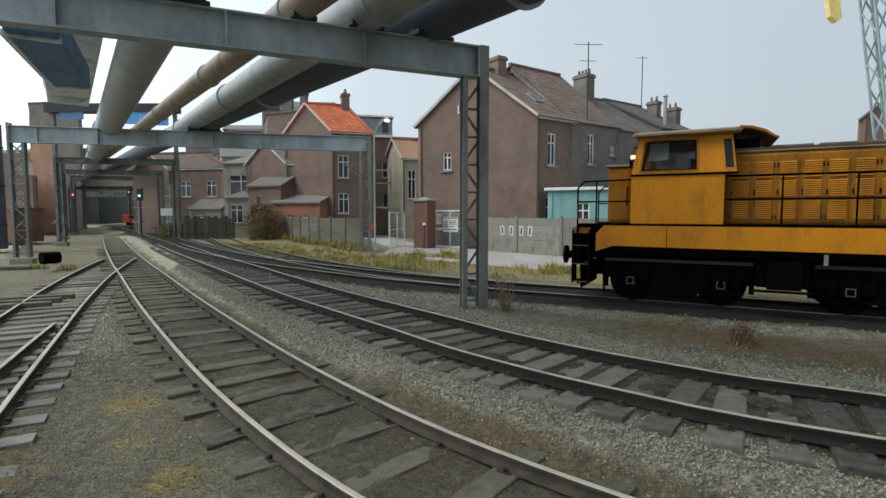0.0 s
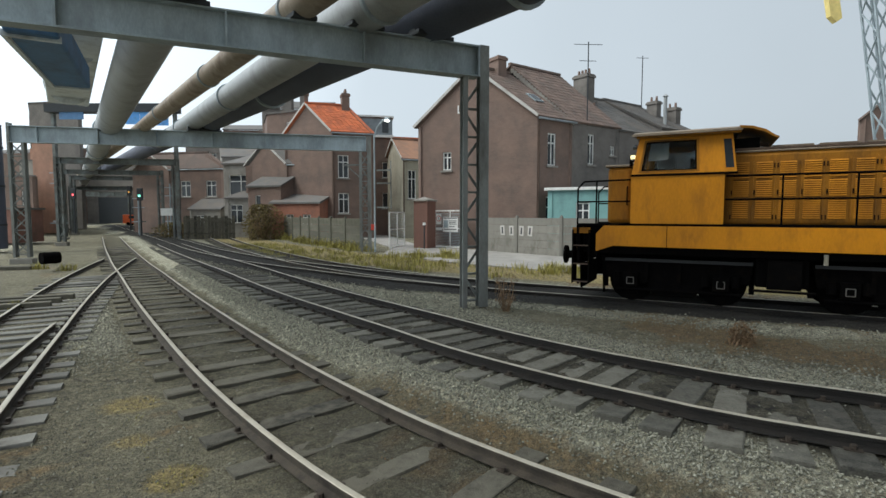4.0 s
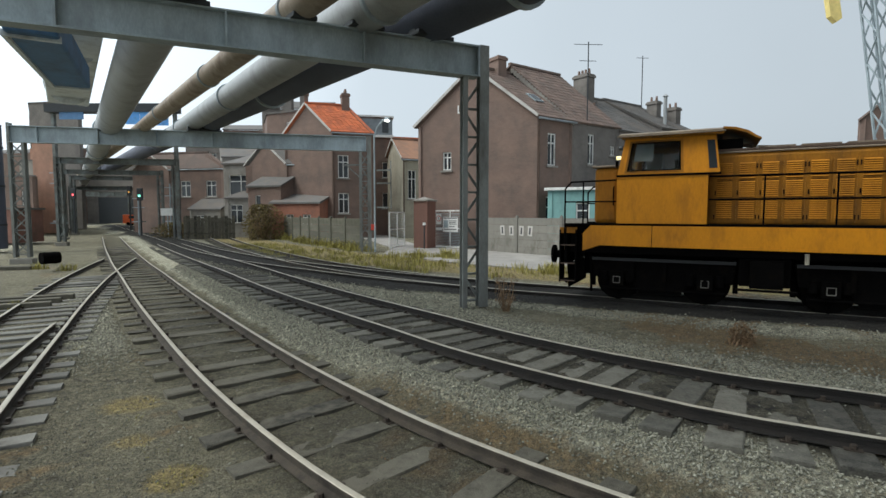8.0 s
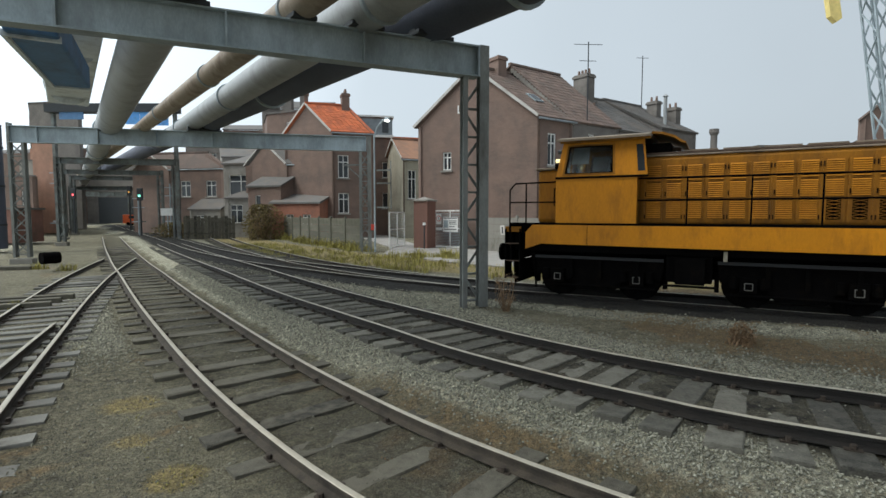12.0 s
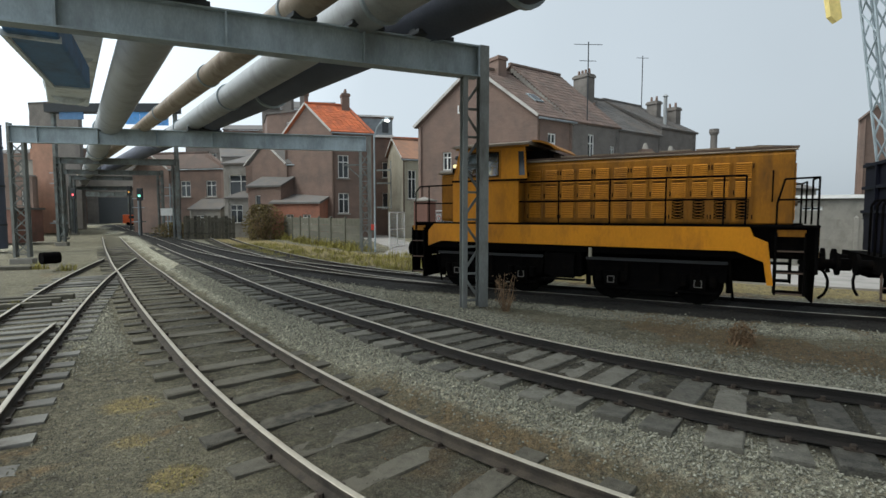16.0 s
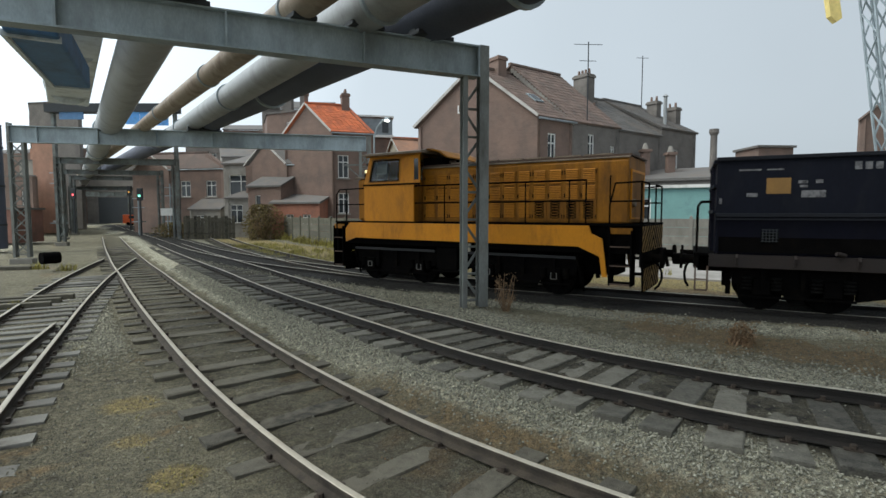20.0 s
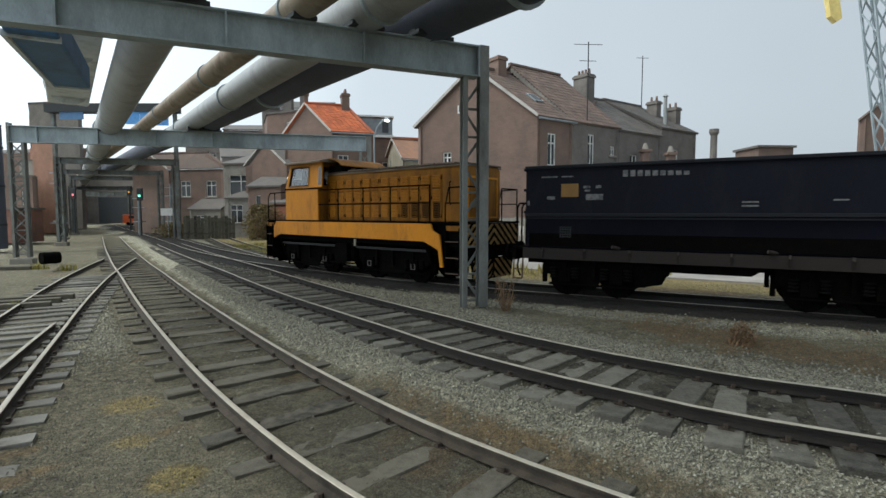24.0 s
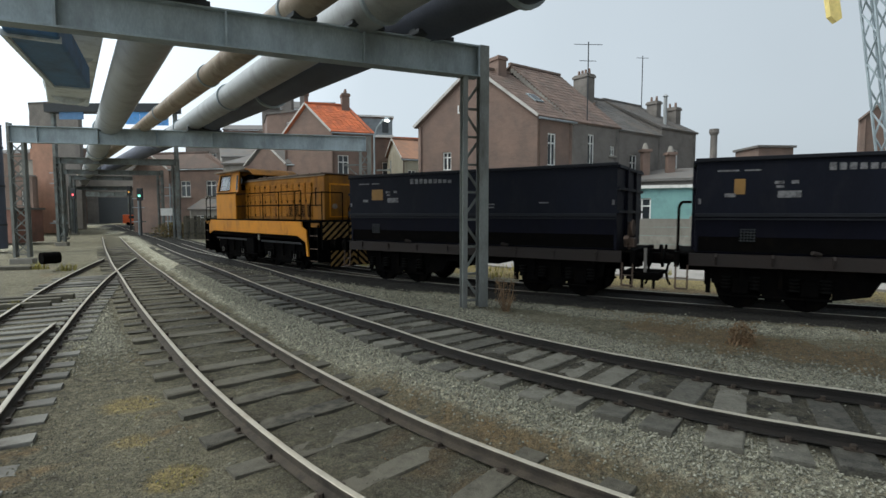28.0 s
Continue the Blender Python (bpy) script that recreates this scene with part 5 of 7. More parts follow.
sg = thing("yard_sign", "small blank white sign on a post", "sign", at=pose(-24.6, 45.6, -0.2))
part("post", Geo().rod((0, 0, 0), (0, 0, 2.6), 0.05, 8), STEEL, sg)
part("plate", Geo().box((-0.6, -0.06, 2.1), (0.6, -0.03, 2.75)), WHITE, sg)


flat_building("grey-brown works annexe in front of the salmon building", (-50.5, 58), (5.0, -0.8), (-2.6, 3), 6.2, BRICK_BROWN, fascia=False, windows=((3.2, 3.0, 1.0, 1.6),), name="works_building", cat="building")
tank = thing("storage_tank", "tall dark navy storage tank beside the gantry", "tank", at=pose(-29.6, 33.0, -0.2))
part("shell", Geo().rod((0, 0, 0), (0, 0, 8.0), 1.05, 28), DUCT_DARK, tank, round_=True)
part("lid", Geo().rod((0, 0, 8.0), (0, 0, 8.35), 1.08, 28, 0.3), DUCT_DARK, tank)
for z in (1.5, 4.0, 6.5):
    part("hoop", Geo().rod((0, 0, z), (0, 0, z + 0.12), 1.09, 28), STEEL_DARK, tank, round_=True)

# ---- street lamp, signals, crane ----
sl_ = thing("street_lamp", "thin grey pole lamp with a lit white head", "street lamp", at=pose(-3.9, 29.2, -0.12))
part("pole", Geo().rod((0, 0, 0), (0, 0, 6.6), 0.055, 8, 0.04), STEEL, sl_)
part("arm", Geo().tube([(0, 0, 6.6), (0.18, -0.03, 7.1), (0.55, -0.08, 7.5), (0.75, -0.1, 7.55)], 0.03, 6), STEEL, sl_)
part("lamp_head", Geo().rod((0.75, -0.1, 7.6), (0.75, -0.1, 7.45), 0.12, 10, 0.2), STEEL, sl_)
part("bulb", Geo().rod((0.75, -0.1, 7.45), (0.75, -0.1, 7.38), 0.14, 10, 0.1), LAMP_WHITE, sl_, "lit bulb")
ib = thing("switch_box", "small red box fixed on the gantry post", "switch box", at=pose(-4.0, 29.35, 1.3))
part("case", Geo().box((-0.14, -0.08, -0.17), (0.14, 0.08, 0.17)), RED, ib, bevel=0.015)


def signal(label, x, y, h, lamp, face=(0, -1)):
    t = thing("railway_signal", label, "signal", group="railway signals", at=pose(x, y, -0.2))
    part("mast", Geo().rod((0, 0, 0), (0, 0, h), 0.08, 8), STEEL_DARK, t)
    hd = part("signal_head", Geo().box((-0.28, -0.12, h - 0.2), (0.28, 0.06, h + 1.0)), STEEL_DARK, t, bevel=0.04)
    part("lens", Geo().rod((0, -0.13, h + 0.25), (0, -0.17, h + 0.25), 0.1, 12), lamp, hd, "lit lens")


signal("dark signal post showing a green light", -29.6, 50.0, 3.75, LAMP_GREEN)
signal("dark signal post showing a red light", -42.0, 58.2, 4.15, LAMP_RED)
signal("dark signal post showing a dim amber light", -39.2, 64.0, 4.7, LAMP_AMBER)

cr = thing("lattice_crane", "grey lattice crane mast rising beside the warehouse", "crane", at=pose(24.0, 28.0, -0.2))
MAST = [(-0.31, -0.45), (0.31, -0.45), (0.31, 0.45), (-0.31, 0.45)]
def mast_at(z):
    return Vector((1.19 - z * 0.184, -z * 0.02, z))
for a in MAST:
    part("chord", Geo().bar(mast_at(0) + Vector((*a, 0)), mast_at(17) + Vector((*a, 0)), 0.1), STEEL, cr)
for i in range(13):
    for k in range(4):
        a, b = Vector((*MAST[k], 0)), Vector((*MAST[(k + 1) % 4], 0))
        za, zb = i * 1.3, (i + 1) * 1.3
        if i % 2:
            a, b = b, a
        part("brace", Geo().bar(mast_at(za) + a, mast_at(zb) + b, 0.07), STEEL, cr)
hk = part("hook_block", Geo().prism([(-5.73, -3, 12.9), (-5.2, -3, 12.9), (-4.95, -3, 11.6), (-5.2, -3, 11.42), (-5.5, -3, 11.7)], (0, 0.3, 0)), material("yellow_hook", (0.75, 0.6, 0.22), 0.6), cr, "yellow hook block")
part("hook_rope", Geo().rod((-5.45, -2.85, 12.9), (-5.45, -2.85, 19), 0.03, 6), STEEL_DARK, cr)
part("jib", Geo().bar((-5.6, -3.1, 19.1), (-1.9, -0.3, 16.9), 0.3, 0.4), STEEL, cr)

# roof aerials and flue
for x, y, z0, z1, arms in ((9.06, 32.5, 7.6, 12.75, ((-1.0, 0.55), (0.0, 0.9))), (15.9, 41.5, 10.0, 14.6, ((0.0, 0.5),))):
    t = thing("roof_aerial", "thin roof aerial with cross arms", "aerial", group="roof aerials", at=pose(x, y, z0))
    part("mast", Geo().rod((0, 0, 0), (0, 0, z1 - z0), 0.035, 6), STEEL_DARK, t)
    for dz, w in arms:
        part("cross_arm", Geo().bar((-w, 0, z1 - z0 - 0.15 + dz), (w, 0.1, z1 - z0 - 0.15 + dz), 0.03), STEEL_DARK, t)
fl = thing("flue_pipe", "pale metal flue pipe on the terrace roof", "flue", at=pose(16.4, 38.2, 6.0))
part("pipe", Geo().rod((0, 0, 0), (0, 0, 4.7), 0.13, 10), PIPE_GREY, fl, round_=True)
part("cowl", Geo().rod((0, 0, 4.7), (0, 0, 4.85), 0.22, 10, 0.05), PIPE_GREY, fl)

# orange vehicle at the far end of the line
vn = thing("orange_van", "orange works van parked at the far end of the yard", "van", at=pose(-57.9, 97.0, -0.2, 0, 0, 12))
part("body", Geo().prism([(-2.4, -0.9, 0.4), (2.4, -0.9, 0.4), (2.4, -0.9, 1.2), (1.5, -0.9, 1.35), (1.0, -0.9, 2.0), (-2.4, -0.9, 2.05)], (0, 1.8, 0)), material("orange_paint", (0.75, 0.14, 0.04), 0.5), vn, bevel=0.08)
for x in (-1.5, 1.5):
    for y in (-0.92, 0.72):
        part("wheel", Geo().rod((x, y, 0.34), (x, y + 0.2, 0.34), 0.34, 14), BLACK, vn)
for x in (-0.9, 0.2):
    part("side_window", Geo().box((x - 0.45, -0.915, 1.35), (x + 0.45, -0.902, 1.85)), GLASS_DARK, vn)


# ---- plants ----
def tuft_field(name, label, spots, mat, seed, cat="grass", kind="stuff"):
    """Blades of grass in clumps: (x, y, radius, height, blades)."""
    rnd = random.Random(seed)
    v, f = [], []
    heights = ground_height(np.array([float(s_[0]) for s_ in spots]), np.array([float(s_[1]) for s_ in spots]))[0]
    for (x, y, r, h, n), gz in zip(spots, heights):
        z = float(gz) - 0.02
        for _ in range(n):
            a, d = rnd.uniform(0, 6.283), r * math.sqrt(rnd.random())
            bx, by = x + d * math.cos(a), y + d * math.sin(a)
            hh = h * rnd.uniform(0.4, 1.15) * (1 - 0.5 * d / (r + 0.01))
            ln = rnd.uniform(0, 6.283)
            lx, ly = math.cos(ln) * hh * rnd.uniform(0.1, 0.7), math.sin(ln) * hh * rnd.uniform(0.1, 0.7)
            w = rnd.uniform(0.006, 0.02) * (0.6 + h)
            wx, wy = -math.sin(ln) * w, math.cos(ln) * w
            k = len(v)
            v += [(bx - wx, by - wy, z), (bx + wx, by + wy, z), (bx + lx * 0.4 + wx * 0.7, by + ly * 0.4 + wy * 0.7, z + hh * 0.65), (bx + lx * 0.4 - wx * 0.7, by + ly * 0.4 - wy * 0.7, z + hh * 0.65), (bx + lx, by + ly, z + hh)]
            f += [(k, k + 1, k + 2, k + 3), (k + 3, k + 2, k + 4)]
    me = bpy.data.meshes.new(name)
    me.from_pydata(v, [], f)
    me.materials.append(mat)
    return tagged(new(name, me), label, cat, kind=kind)


rg = random.Random(5)
spots = []
for i in range(420):
    u = rg.uniform(21, 60) + LINE_START - 10
    p, d = TRAIN_LINE.at(u), TRAIN_LINE.along(u)
    off = rg.uniform(2.7, 5.6) if rg.random() < 0.75 else rg.uniform(2.2, 3.0)
    q = p + Vector((d.y, -d.x, 0)) * off
    if q.y < 17.5 or (q.x > -2 and q.y < 20 and rg.random() < 0.6):
        continue
    spots.append((q.x, q.y, rg.uniform(0.15, 0.5), rg.uniform(0.15, 0.5), 26))
for i in range(90):
    s = rg.random()
    spots.append((-4.8 - 9.0 * s + rg.uniform(-0.3, 0.6), 29.9 + 14 * s + rg.uniform(-1.0, 0.2), 0.4, rg.uniform(0.3, 0.9), 30))
for i in range(14):
    spots.append((rg.uniform(-1.6, 0.9), rg.uniform(24.2, 26), 0.35, rg.uniform(0.4, 0.8), 40))
for i in range(26):
    spots.append((rg.uniform(3.6, 5.6), rg.uniform(18.3, 19.6), 0.3, rg.uniform(0.3, 0.6), 40))
for i in range(30):
    spots.append((rg.uniform(-2.6, 0.9), rg.uniform(23.6, 26.4), 0.4, rg.uniform(0.3, 0.65), 40))
tuft_field("roadside_grass", "dry yellow-green grass along the street edge", spots, GRASS, 3)
tuft_field("yard_weeds", "small yellow weeds growing between the tracks", [(-3.9, 6.2, 0.22, 0.05, 60), (-3.2, 5.3, 0.25, 0.05, 60), (-6.9, 9.6, 0.3, 0.06, 50), (-2.6, 4.8, 0.3, 0.06, 150), (-4.2, 6.7, 0.35, 0.06, 90), (-11.6, 13.6, 0.4, 0.3, 90), (-18.7, 23.4, 0.4, 0.5, 90), (-17.0, 22.9, 0.4, 0.5, 90)], GRASS, 4)
tuft_field("rusty_weeds", "low rust-brown weeds beside the train track", [(5.3, 8.95, 0.25, 0.2, 90), (5.8, 8.8, 0.5, 0.08, 90), (7.0, 8.4, 0.6, 0.1, 120), (4.3, 9.8, 0.5, 0.08, 90), (8.2, 8.0, 0.6, 0.1, 90), (-0.6, 5.2, 0.3, 0.05, 60)], STALK, 6)


def dead_shrub(label, x, y, h, n, seed, mat, spreadr=0.35, leaf=0.03):
    """Upright twiggy stems with withered leaves."""
    rnd = random.Random(seed)
    t = thing("dead_shrub", label, "shrub", at=pose(x, y, ground_z(x, y) - 0.02))
    stems, leaves = Geo(), Geo()
    for i in range(n):
        a = rnd.uniform(0, 6.283)
        tip = Vector((math.cos(a) * spreadr * rnd.random(), math.sin(a) * spreadr * rnd.random(), h * rnd.uniform(0.4, 1)))
        b = Vector((math.cos(a) * 0.06, math.sin(a) * 0.06, 0))
        mid = b.lerp(tip, 0.5) + Vector((rnd.uniform(-0.05, 0.05), rnd.uniform(-0.05, 0.05), 0))
        stems.rod(b, mid, 0.012, 5, 0.008).rod(mid, tip, 0.008, 5, 0.004)
        for k in range(26):
            c = mid.lerp(tip, rnd.random()) if k > 8 else b.lerp(mid, rnd.random())
            c = c + Vector([rnd.uniform(-0.09, 0.09) for _ in range(3)])
            u = Vector([rnd.uniform(-1, 1) for _ in range(3)]).normalized() * leaf
            w = u.cross(Vector((rnd.random(), rnd.random(), 1))).normalized() * leaf * 0.5
            leaves.add([c - u, c + w, c + u, c - w], [(0, 1, 2, 3)])
    part("stem_tangle", stems, STALK, t)
    part("foliage", leaves, mat, t)
    return t


dead_shrub("withered brown weed at the foot of the gantry post", 1.5, 11.95, 0.95, 16, 1, STALK)
dead_shrub("small rust-brown withered bush beside the track", 5.3, 8.95, 0.42, 14, 2, STALK, 0.3, 0.035)
def big_bush(label, x, y, h, r, n, seed):
    rnd = random.Random(seed)
    t = thing("bush", label, "bush", at=pose(x, y, -0.15))
    st, lv = Geo(), Geo()
    for i in range(24):
        a = rnd.uniform(0, 6.283)
        st.rod((0, 0, 0), (math.cos(a) * r * 0.8, math.sin(a) * r * 0.8, h * rnd.uniform(0.5, 0.95)), 0.05, 5, 0.015)
    for i in range(n):
        a, q, z = rnd.uniform(0, 6.283), math.sqrt(rnd.random()), rnd.random()
        rr = r * q * (0.55 + 0.6 * math.sin(math.pi * min(1, z * 0.9 + 0.12))) * (1 + 0.3 * math.sin(a * 3 + seed))
        c = Vector((math.cos(a) * rr, math.sin(a) * rr, h * z))
        u = Vector([rnd.uniform(-1, 1) for _ in range(3)]).normalized() * rnd.uniform(0.05, 0.13)
        w = u.cross(Vector((rnd.random(), rnd.random(), 1))).normalized() * 0.06
        lv.add([c - u, c + w, c + u, c - w], [(0, 1, 2, 3)])
    part("stem_tangle", st, STALK, t)
    part("foliage", lv, BUSH, t)
big_bush("overgrown yellow-brown bush against the fence", -15.3, 43.2, 3.0, 1.5, 3600, 1)
big_bush("dark olive bush beside the garage", 22.2, 24.6, 2.4, 1.3, 2600, 3)
pf = thing("plank_fence", "dark weathered plank fence beside the siding", "fence", at=pose(-22.6, 44.4, -0.2))
for k in range(15):
    part("board", Geo().box((k * 0.3, -0.02, 0.05), (k * 0.3 + 0.27, 0.02, 2.0 + 0.12 * math.sin(k * 2.3))), SLEEPER, pf)
for k in (0, 7, 14):
    part("post", Geo().box((k * 0.3 + 0.05, 0.021, 0), (k * 0.3 + 0.2, 0.16, 2.1)), SLEEPER, pf)
for z_ in (0.5, 1.6):
    part("rail", Geo().box((0, -0.07, z_), (4.5, -0.021, z_ + 0.1)), SLEEPER, pf)
big_bush("low dark scrub along the siding", -24.5, 47.0, 1.4, 1.8, 2200, 5)

# ---- clutter at the left ----
for x, y, yaw, l in ((-20.4, 23.3, 8, 3.2), (-20.2, 22.9, 12, 2.8), (-12.6, 14.6, 24, 3.2), (-12.2, 14.0, 27, 2.6), (-11.9, 13.4, 25, 2.4)):
    t = thing("spare_sleeper", "weathered spare sleeper lying on the ground", "sleeper", group="spare sleepers", at=pose(x, y, ground_z(x, y) + 0.16, 0, 0, yaw))
    part("timber", Geo().box((-l / 2, -0.13, -0.18), (l / 2, 0.13, 0)), SLEEPER, t, bevel=0.015)
dr = thing("scrap_drum", "dark dented drum lying beside the gantry foot", "drum", at=pose(-17.5, 22.6, -0.13, 0, 0, 60))
part("shell", Geo().rod((-0.35, 0, 0.25), (0.35, 0, 0.25), 0.26, 16), BLACK, dr, round_=True)
for x in (-0.18, 0.18):
    part("hoop", Geo().rod((x - 0.03, 0, 0.25), (x + 0.03, 0, 0.25), 0.275, 16), BLACK, dr, round_=True)


# ---- loose ballast ----
def scatter_stones(name, label, mat, n, y1, fall, small, large, bare, seed):
    rnd = np.random.default_rng(seed)
    x, y = rnd.uniform(-12, 14, n), rnd.uniform(3.0, y1, n)
    keep = (np.abs(x) < y * 0.92 + 0.4) & (rnd.random(n) < np.clip((fall / y) ** 1.5, 0.1, 1.0))
    x, y = x[keep], y[keep]
    z, gravel, _, _, oil_shade = ground_height(x, y)
    keep = rnd.random(len(x)) < ((1 - gravel) * (1 - 0.95 * oil_shade) if bare else 0.01 * (1 - oil_shade) + 0.99 * gravel ** 1.3)
    x, y, z = x[keep], y[keep], z[keep]
    n = len(x)
    size = rnd.uniform(small, large, n) * (1 + 0.03 * y)
    base = np.array([(1, 0, 0), (0, 1, 0), (-1, 0, 0), (0, -1, 0), (0, 0, 0.8), (0, 0, -0.6)])
    ang = rnd.uniform(0, 6.283, n)
    c, s = np.cos(ang), np.sin(ang)
    pts = base[None] * rnd.uniform(0.6, 1.3, (n, 6, 1)) * size[:, None, None]
    px_ = pts[..., 0] * c[:, None] - pts[..., 1] * s[:, None] + x[:, None]
    py_ = pts[..., 0] * s[:, None] + pts[..., 1] * c[:, None] + y[:, None]
    pz_ = pts[..., 2] + z[:, None] + 0.008 + rnd.uniform(-0.25, 0.25, (n, 6)) * size[:, None]
    v = np.stack([px_, py_, pz_], -1).reshape(-1, 3)
    tri = np.array([(0, 1, 4), (1, 2, 4), (2, 3, 4), (3, 0, 4), (1, 0, 5), (2, 1, 5), (3, 2, 5), (0, 3, 5)])
    f = (tri[None] + (np.arange(n) * 6)[:, None, None]).reshape(-1, 3)
    me = bpy.data.meshes.new(name)
    me.vertices.add(len(v))
    me.vertices.foreach_set("co", v.ravel())
    me.loops.add(len(f) * 3)
    me.loops.foreach_set("vertex_index", f.ravel().astype(np.int32))
    me.polygons.add(len(f))
    me.polygons.foreach_set("loop_start", np.arange(0, len(f) * 3, 3, dtype=np.int32))
    me.update(calc_edges=True)
    me.materials.append(mat)
    tagged(new(name, me), label, "gravel", kind="stuff")


scatter_stones("ballast", "loose pale grey ballast stones", BALLAST, 1050000, 32.0, 9.0, 0.008, 0.021, False, 7)
scatter_stones("grit", "fine dark grit trodden into the soil", GRIT, 150000, 16.0, 5.0, 0.004, 0.011, True, 8)


# ---- locomotive ----
def clip_z(pts, z, way):
    """The part of a flat outline above (way 1) or below (way -1) a height."""
    out = []
    for (ya, za), (yb, zb) in zip(pts, pts[1:] + pts[:1]):
        a, b = (za - z) * way, (zb - z) * way
        if a >= 0:
            out.append((ya, za))
        if a * b < 0:
            k = a / (a - b)
            out.append((ya + (yb - ya) * k, z))
    return out


def build_loco():
    t = thing("diesel_locomotive", "yellow centre-frame diesel shunting locomotive, sooty, coupled to wagons", "locomotive")
    W = 1.4
    # side frames with dropped ends
    for s in (1, -1):
        y = s * W
        g = Geo().prism([(2.7, y, 1.81), (-3.55, y, 1.81), (-3.62, y, 1.62), (-3.88, y, 1.5), (-4.0, y, 0.6), (-3.89, y, 0.6), (-3.82, y, 1.08), (-3.3, y, 1.3), (2.7, y, 1.33)], (0, -s * 0.05, 0))
        part("frame_side", g, YELLOW, t)
        part("frame_cover", Geo().prism([(4.08, y, 1.815), (2.715, y, 1.815), (2.715, y, 1.33), (3.86, y, 1.34), (4.26, y, 1.2), (4.26, y, 1.62)], (0, -s * 0.045, 0)), YELLOW, t)
        part("frame_seam", Geo().box((2.7, y - s * 0.03 - 0.012, 1.33), (2.715, y - s * 0.03 + 0.012, 1.81)), BLACK, t)
        part("walkway_edge", Geo().box((-4.76, min(y, y - s * 0.25), 1.812), (4.7, max(y, y - s * 0.25), 1.86)), BLACK, t)
    part("underframe", Geo().box((-4.7, -1.2, 1.15), (4.6, 1.2, 1.81)), BLACK, t)
    # cab
    cx0, cx1, cw, zc = 1.6, 3.5, 1.36, 1.862
    for s in (1, -1):
        y0, y1 = (cw - 0.05, cw) if s > 0 else (-cw, -cw + 0.05)
        g = Geo().box((cx0, y0, zc), (cx1, y1, 2.98))
        part("cab_side", g, YELLOW, t, bevel=0.006)
        lean = 0.12

        def cab_at(x, z, d=0.0):
            """A point on the leaning upper cab side."""
            k = (z - 2.985) / 0.875
            xx = x - 0.16 * k * max(0.0, (x - 2.6) / 0.9) - 0.1 * k * min(0.0, (x - 2.6) / 1.2)
            return Vector((xx, s * (cw - lean * k + d), z))

        def cab_panel(x_a, z_a, x_b, z_b, out, thick):
            f_ = [cab_at(x, z, out) for x, z in ((x_a, z_a), (x_b, z_a), (x_b, z_b), (x_a, z_b))]
            b_ = [p - Vector((0, s * thick, 0)) for p in f_]
            return f_ + b_, [(0, 1, 2, 3), (7, 6, 5, 4), (0, 4, 5, 1), (1, 5, 6, 2), (2, 6, 7, 3), (3, 7, 4, 0)]

        top = Geo()
        for q in ((cx0 - 0.22, 2.985, 2.14, 3.86), (3.3, 2.985, cx1, 3.86), (2.14, 2.985, 3.3, 3.06), (2.14, 3.72, 3.3, 3.86)):
            top.add(*cab_panel(*q, 0.0, 0.05))
        o = part("cab_window_side", top, YELLOW, t)
        part("pane", Geo().add(*cab_panel(2.14, 3.06, 3.3, 3.72, -0.025, 0.008)), GLASS_CLEAR, o).visible_shadow = False
        f = Geo()
        for q in ((2.14, 3.06, 2.175, 3.72), (3.265, 3.06, 3.3, 3.72), (2.175, 3.06, 3.265, 3.085), (2.175, 3.695, 3.265, 3.72)):
            f.add(*cab_panel(*q, 0.006, 0.03))
        part("window_rubber", f, BLACK, o)
        rim = Geo()
        for q in ((2.09, 3.02, 2.14, 3.76), (3.3, 3.02, 3.35, 3.76), (2.14, 3.02, 3.3, 3.06), (2.14, 3.72, 3.3, 3.76)):
            rim.add(*cab_panel(*q, 0.012, 0.02))
        part("window_surround", rim, YELLOW_DIRTY, o)
        part("rear_quarter_pane", Geo().add(*cab_panel(1.42, 3.08, 1.58, 3.7, 0.004, 0.02)), GLASS_DARK, o)
        part("sun_blind", Geo().add(*cab_panel(2.75, 3.3, 3.2, 3.7, -0.12, 0.01)), WHITE, o, "pale blind behind the glass")
        part("belt_rail", Geo().box((cx0 - 0.24, s * (cw + 0.012) - 0.014, 2.94), (cx1 + 0.01, s * (cw + 0.012) + 0.014, 2.99)), BLACK, t)
    for x, nm in ((cx1 - 0.05, "cab_front"), (cx0, "cab_rear")):
        g = Geo()
        tilt = -0.16 if nm == "cab_front" else 0.06

        def end_piece(ya, yb, za, zb, thick=0.05, inset=0.0):
            q = []
            for z, yy in ((za, ya), (za, yb), (zb, yb), (zb, ya)):
                k = max(0.0, (z - 2.985) / 0.875)
                lim = cw - 0.051 - 0.12 * k
                q.append(Vector((x + inset + tilt * k, max(-lim, min(lim, yy)), z)))
            return q + [p + Vector((thick, 0, 0)) for p in q], [(3, 2, 1, 0), (4, 5, 6, 7), (0, 1, 5, 4), (1, 2, 6, 5), (2, 3, 7, 6), (3, 0, 4, 7)]

        for q in ((-2, 2, zc, 2.985), (-2, 2, 2.985, 3.08), (-2, 2, 3.7, 3.86), (-2, -1.1, 3.08, 3.7), (-0.25, 0.25, 3.08, 3.7), (1.1, 2, 3.08, 3.7)):
            g.add(*end_piece(*q))
        o = part(nm, g, YELLOW_DIRTY if nm == "cab_rear" else YELLOW, t)
        for a, b in ((-1.1, -0.25), (0.25, 1.1)):
            part("pane", Geo().add(*end_piece(a, b, 3.08, 3.7, 0.008, 0.02)), GLASS_CLEAR, o).visible_shadow = False
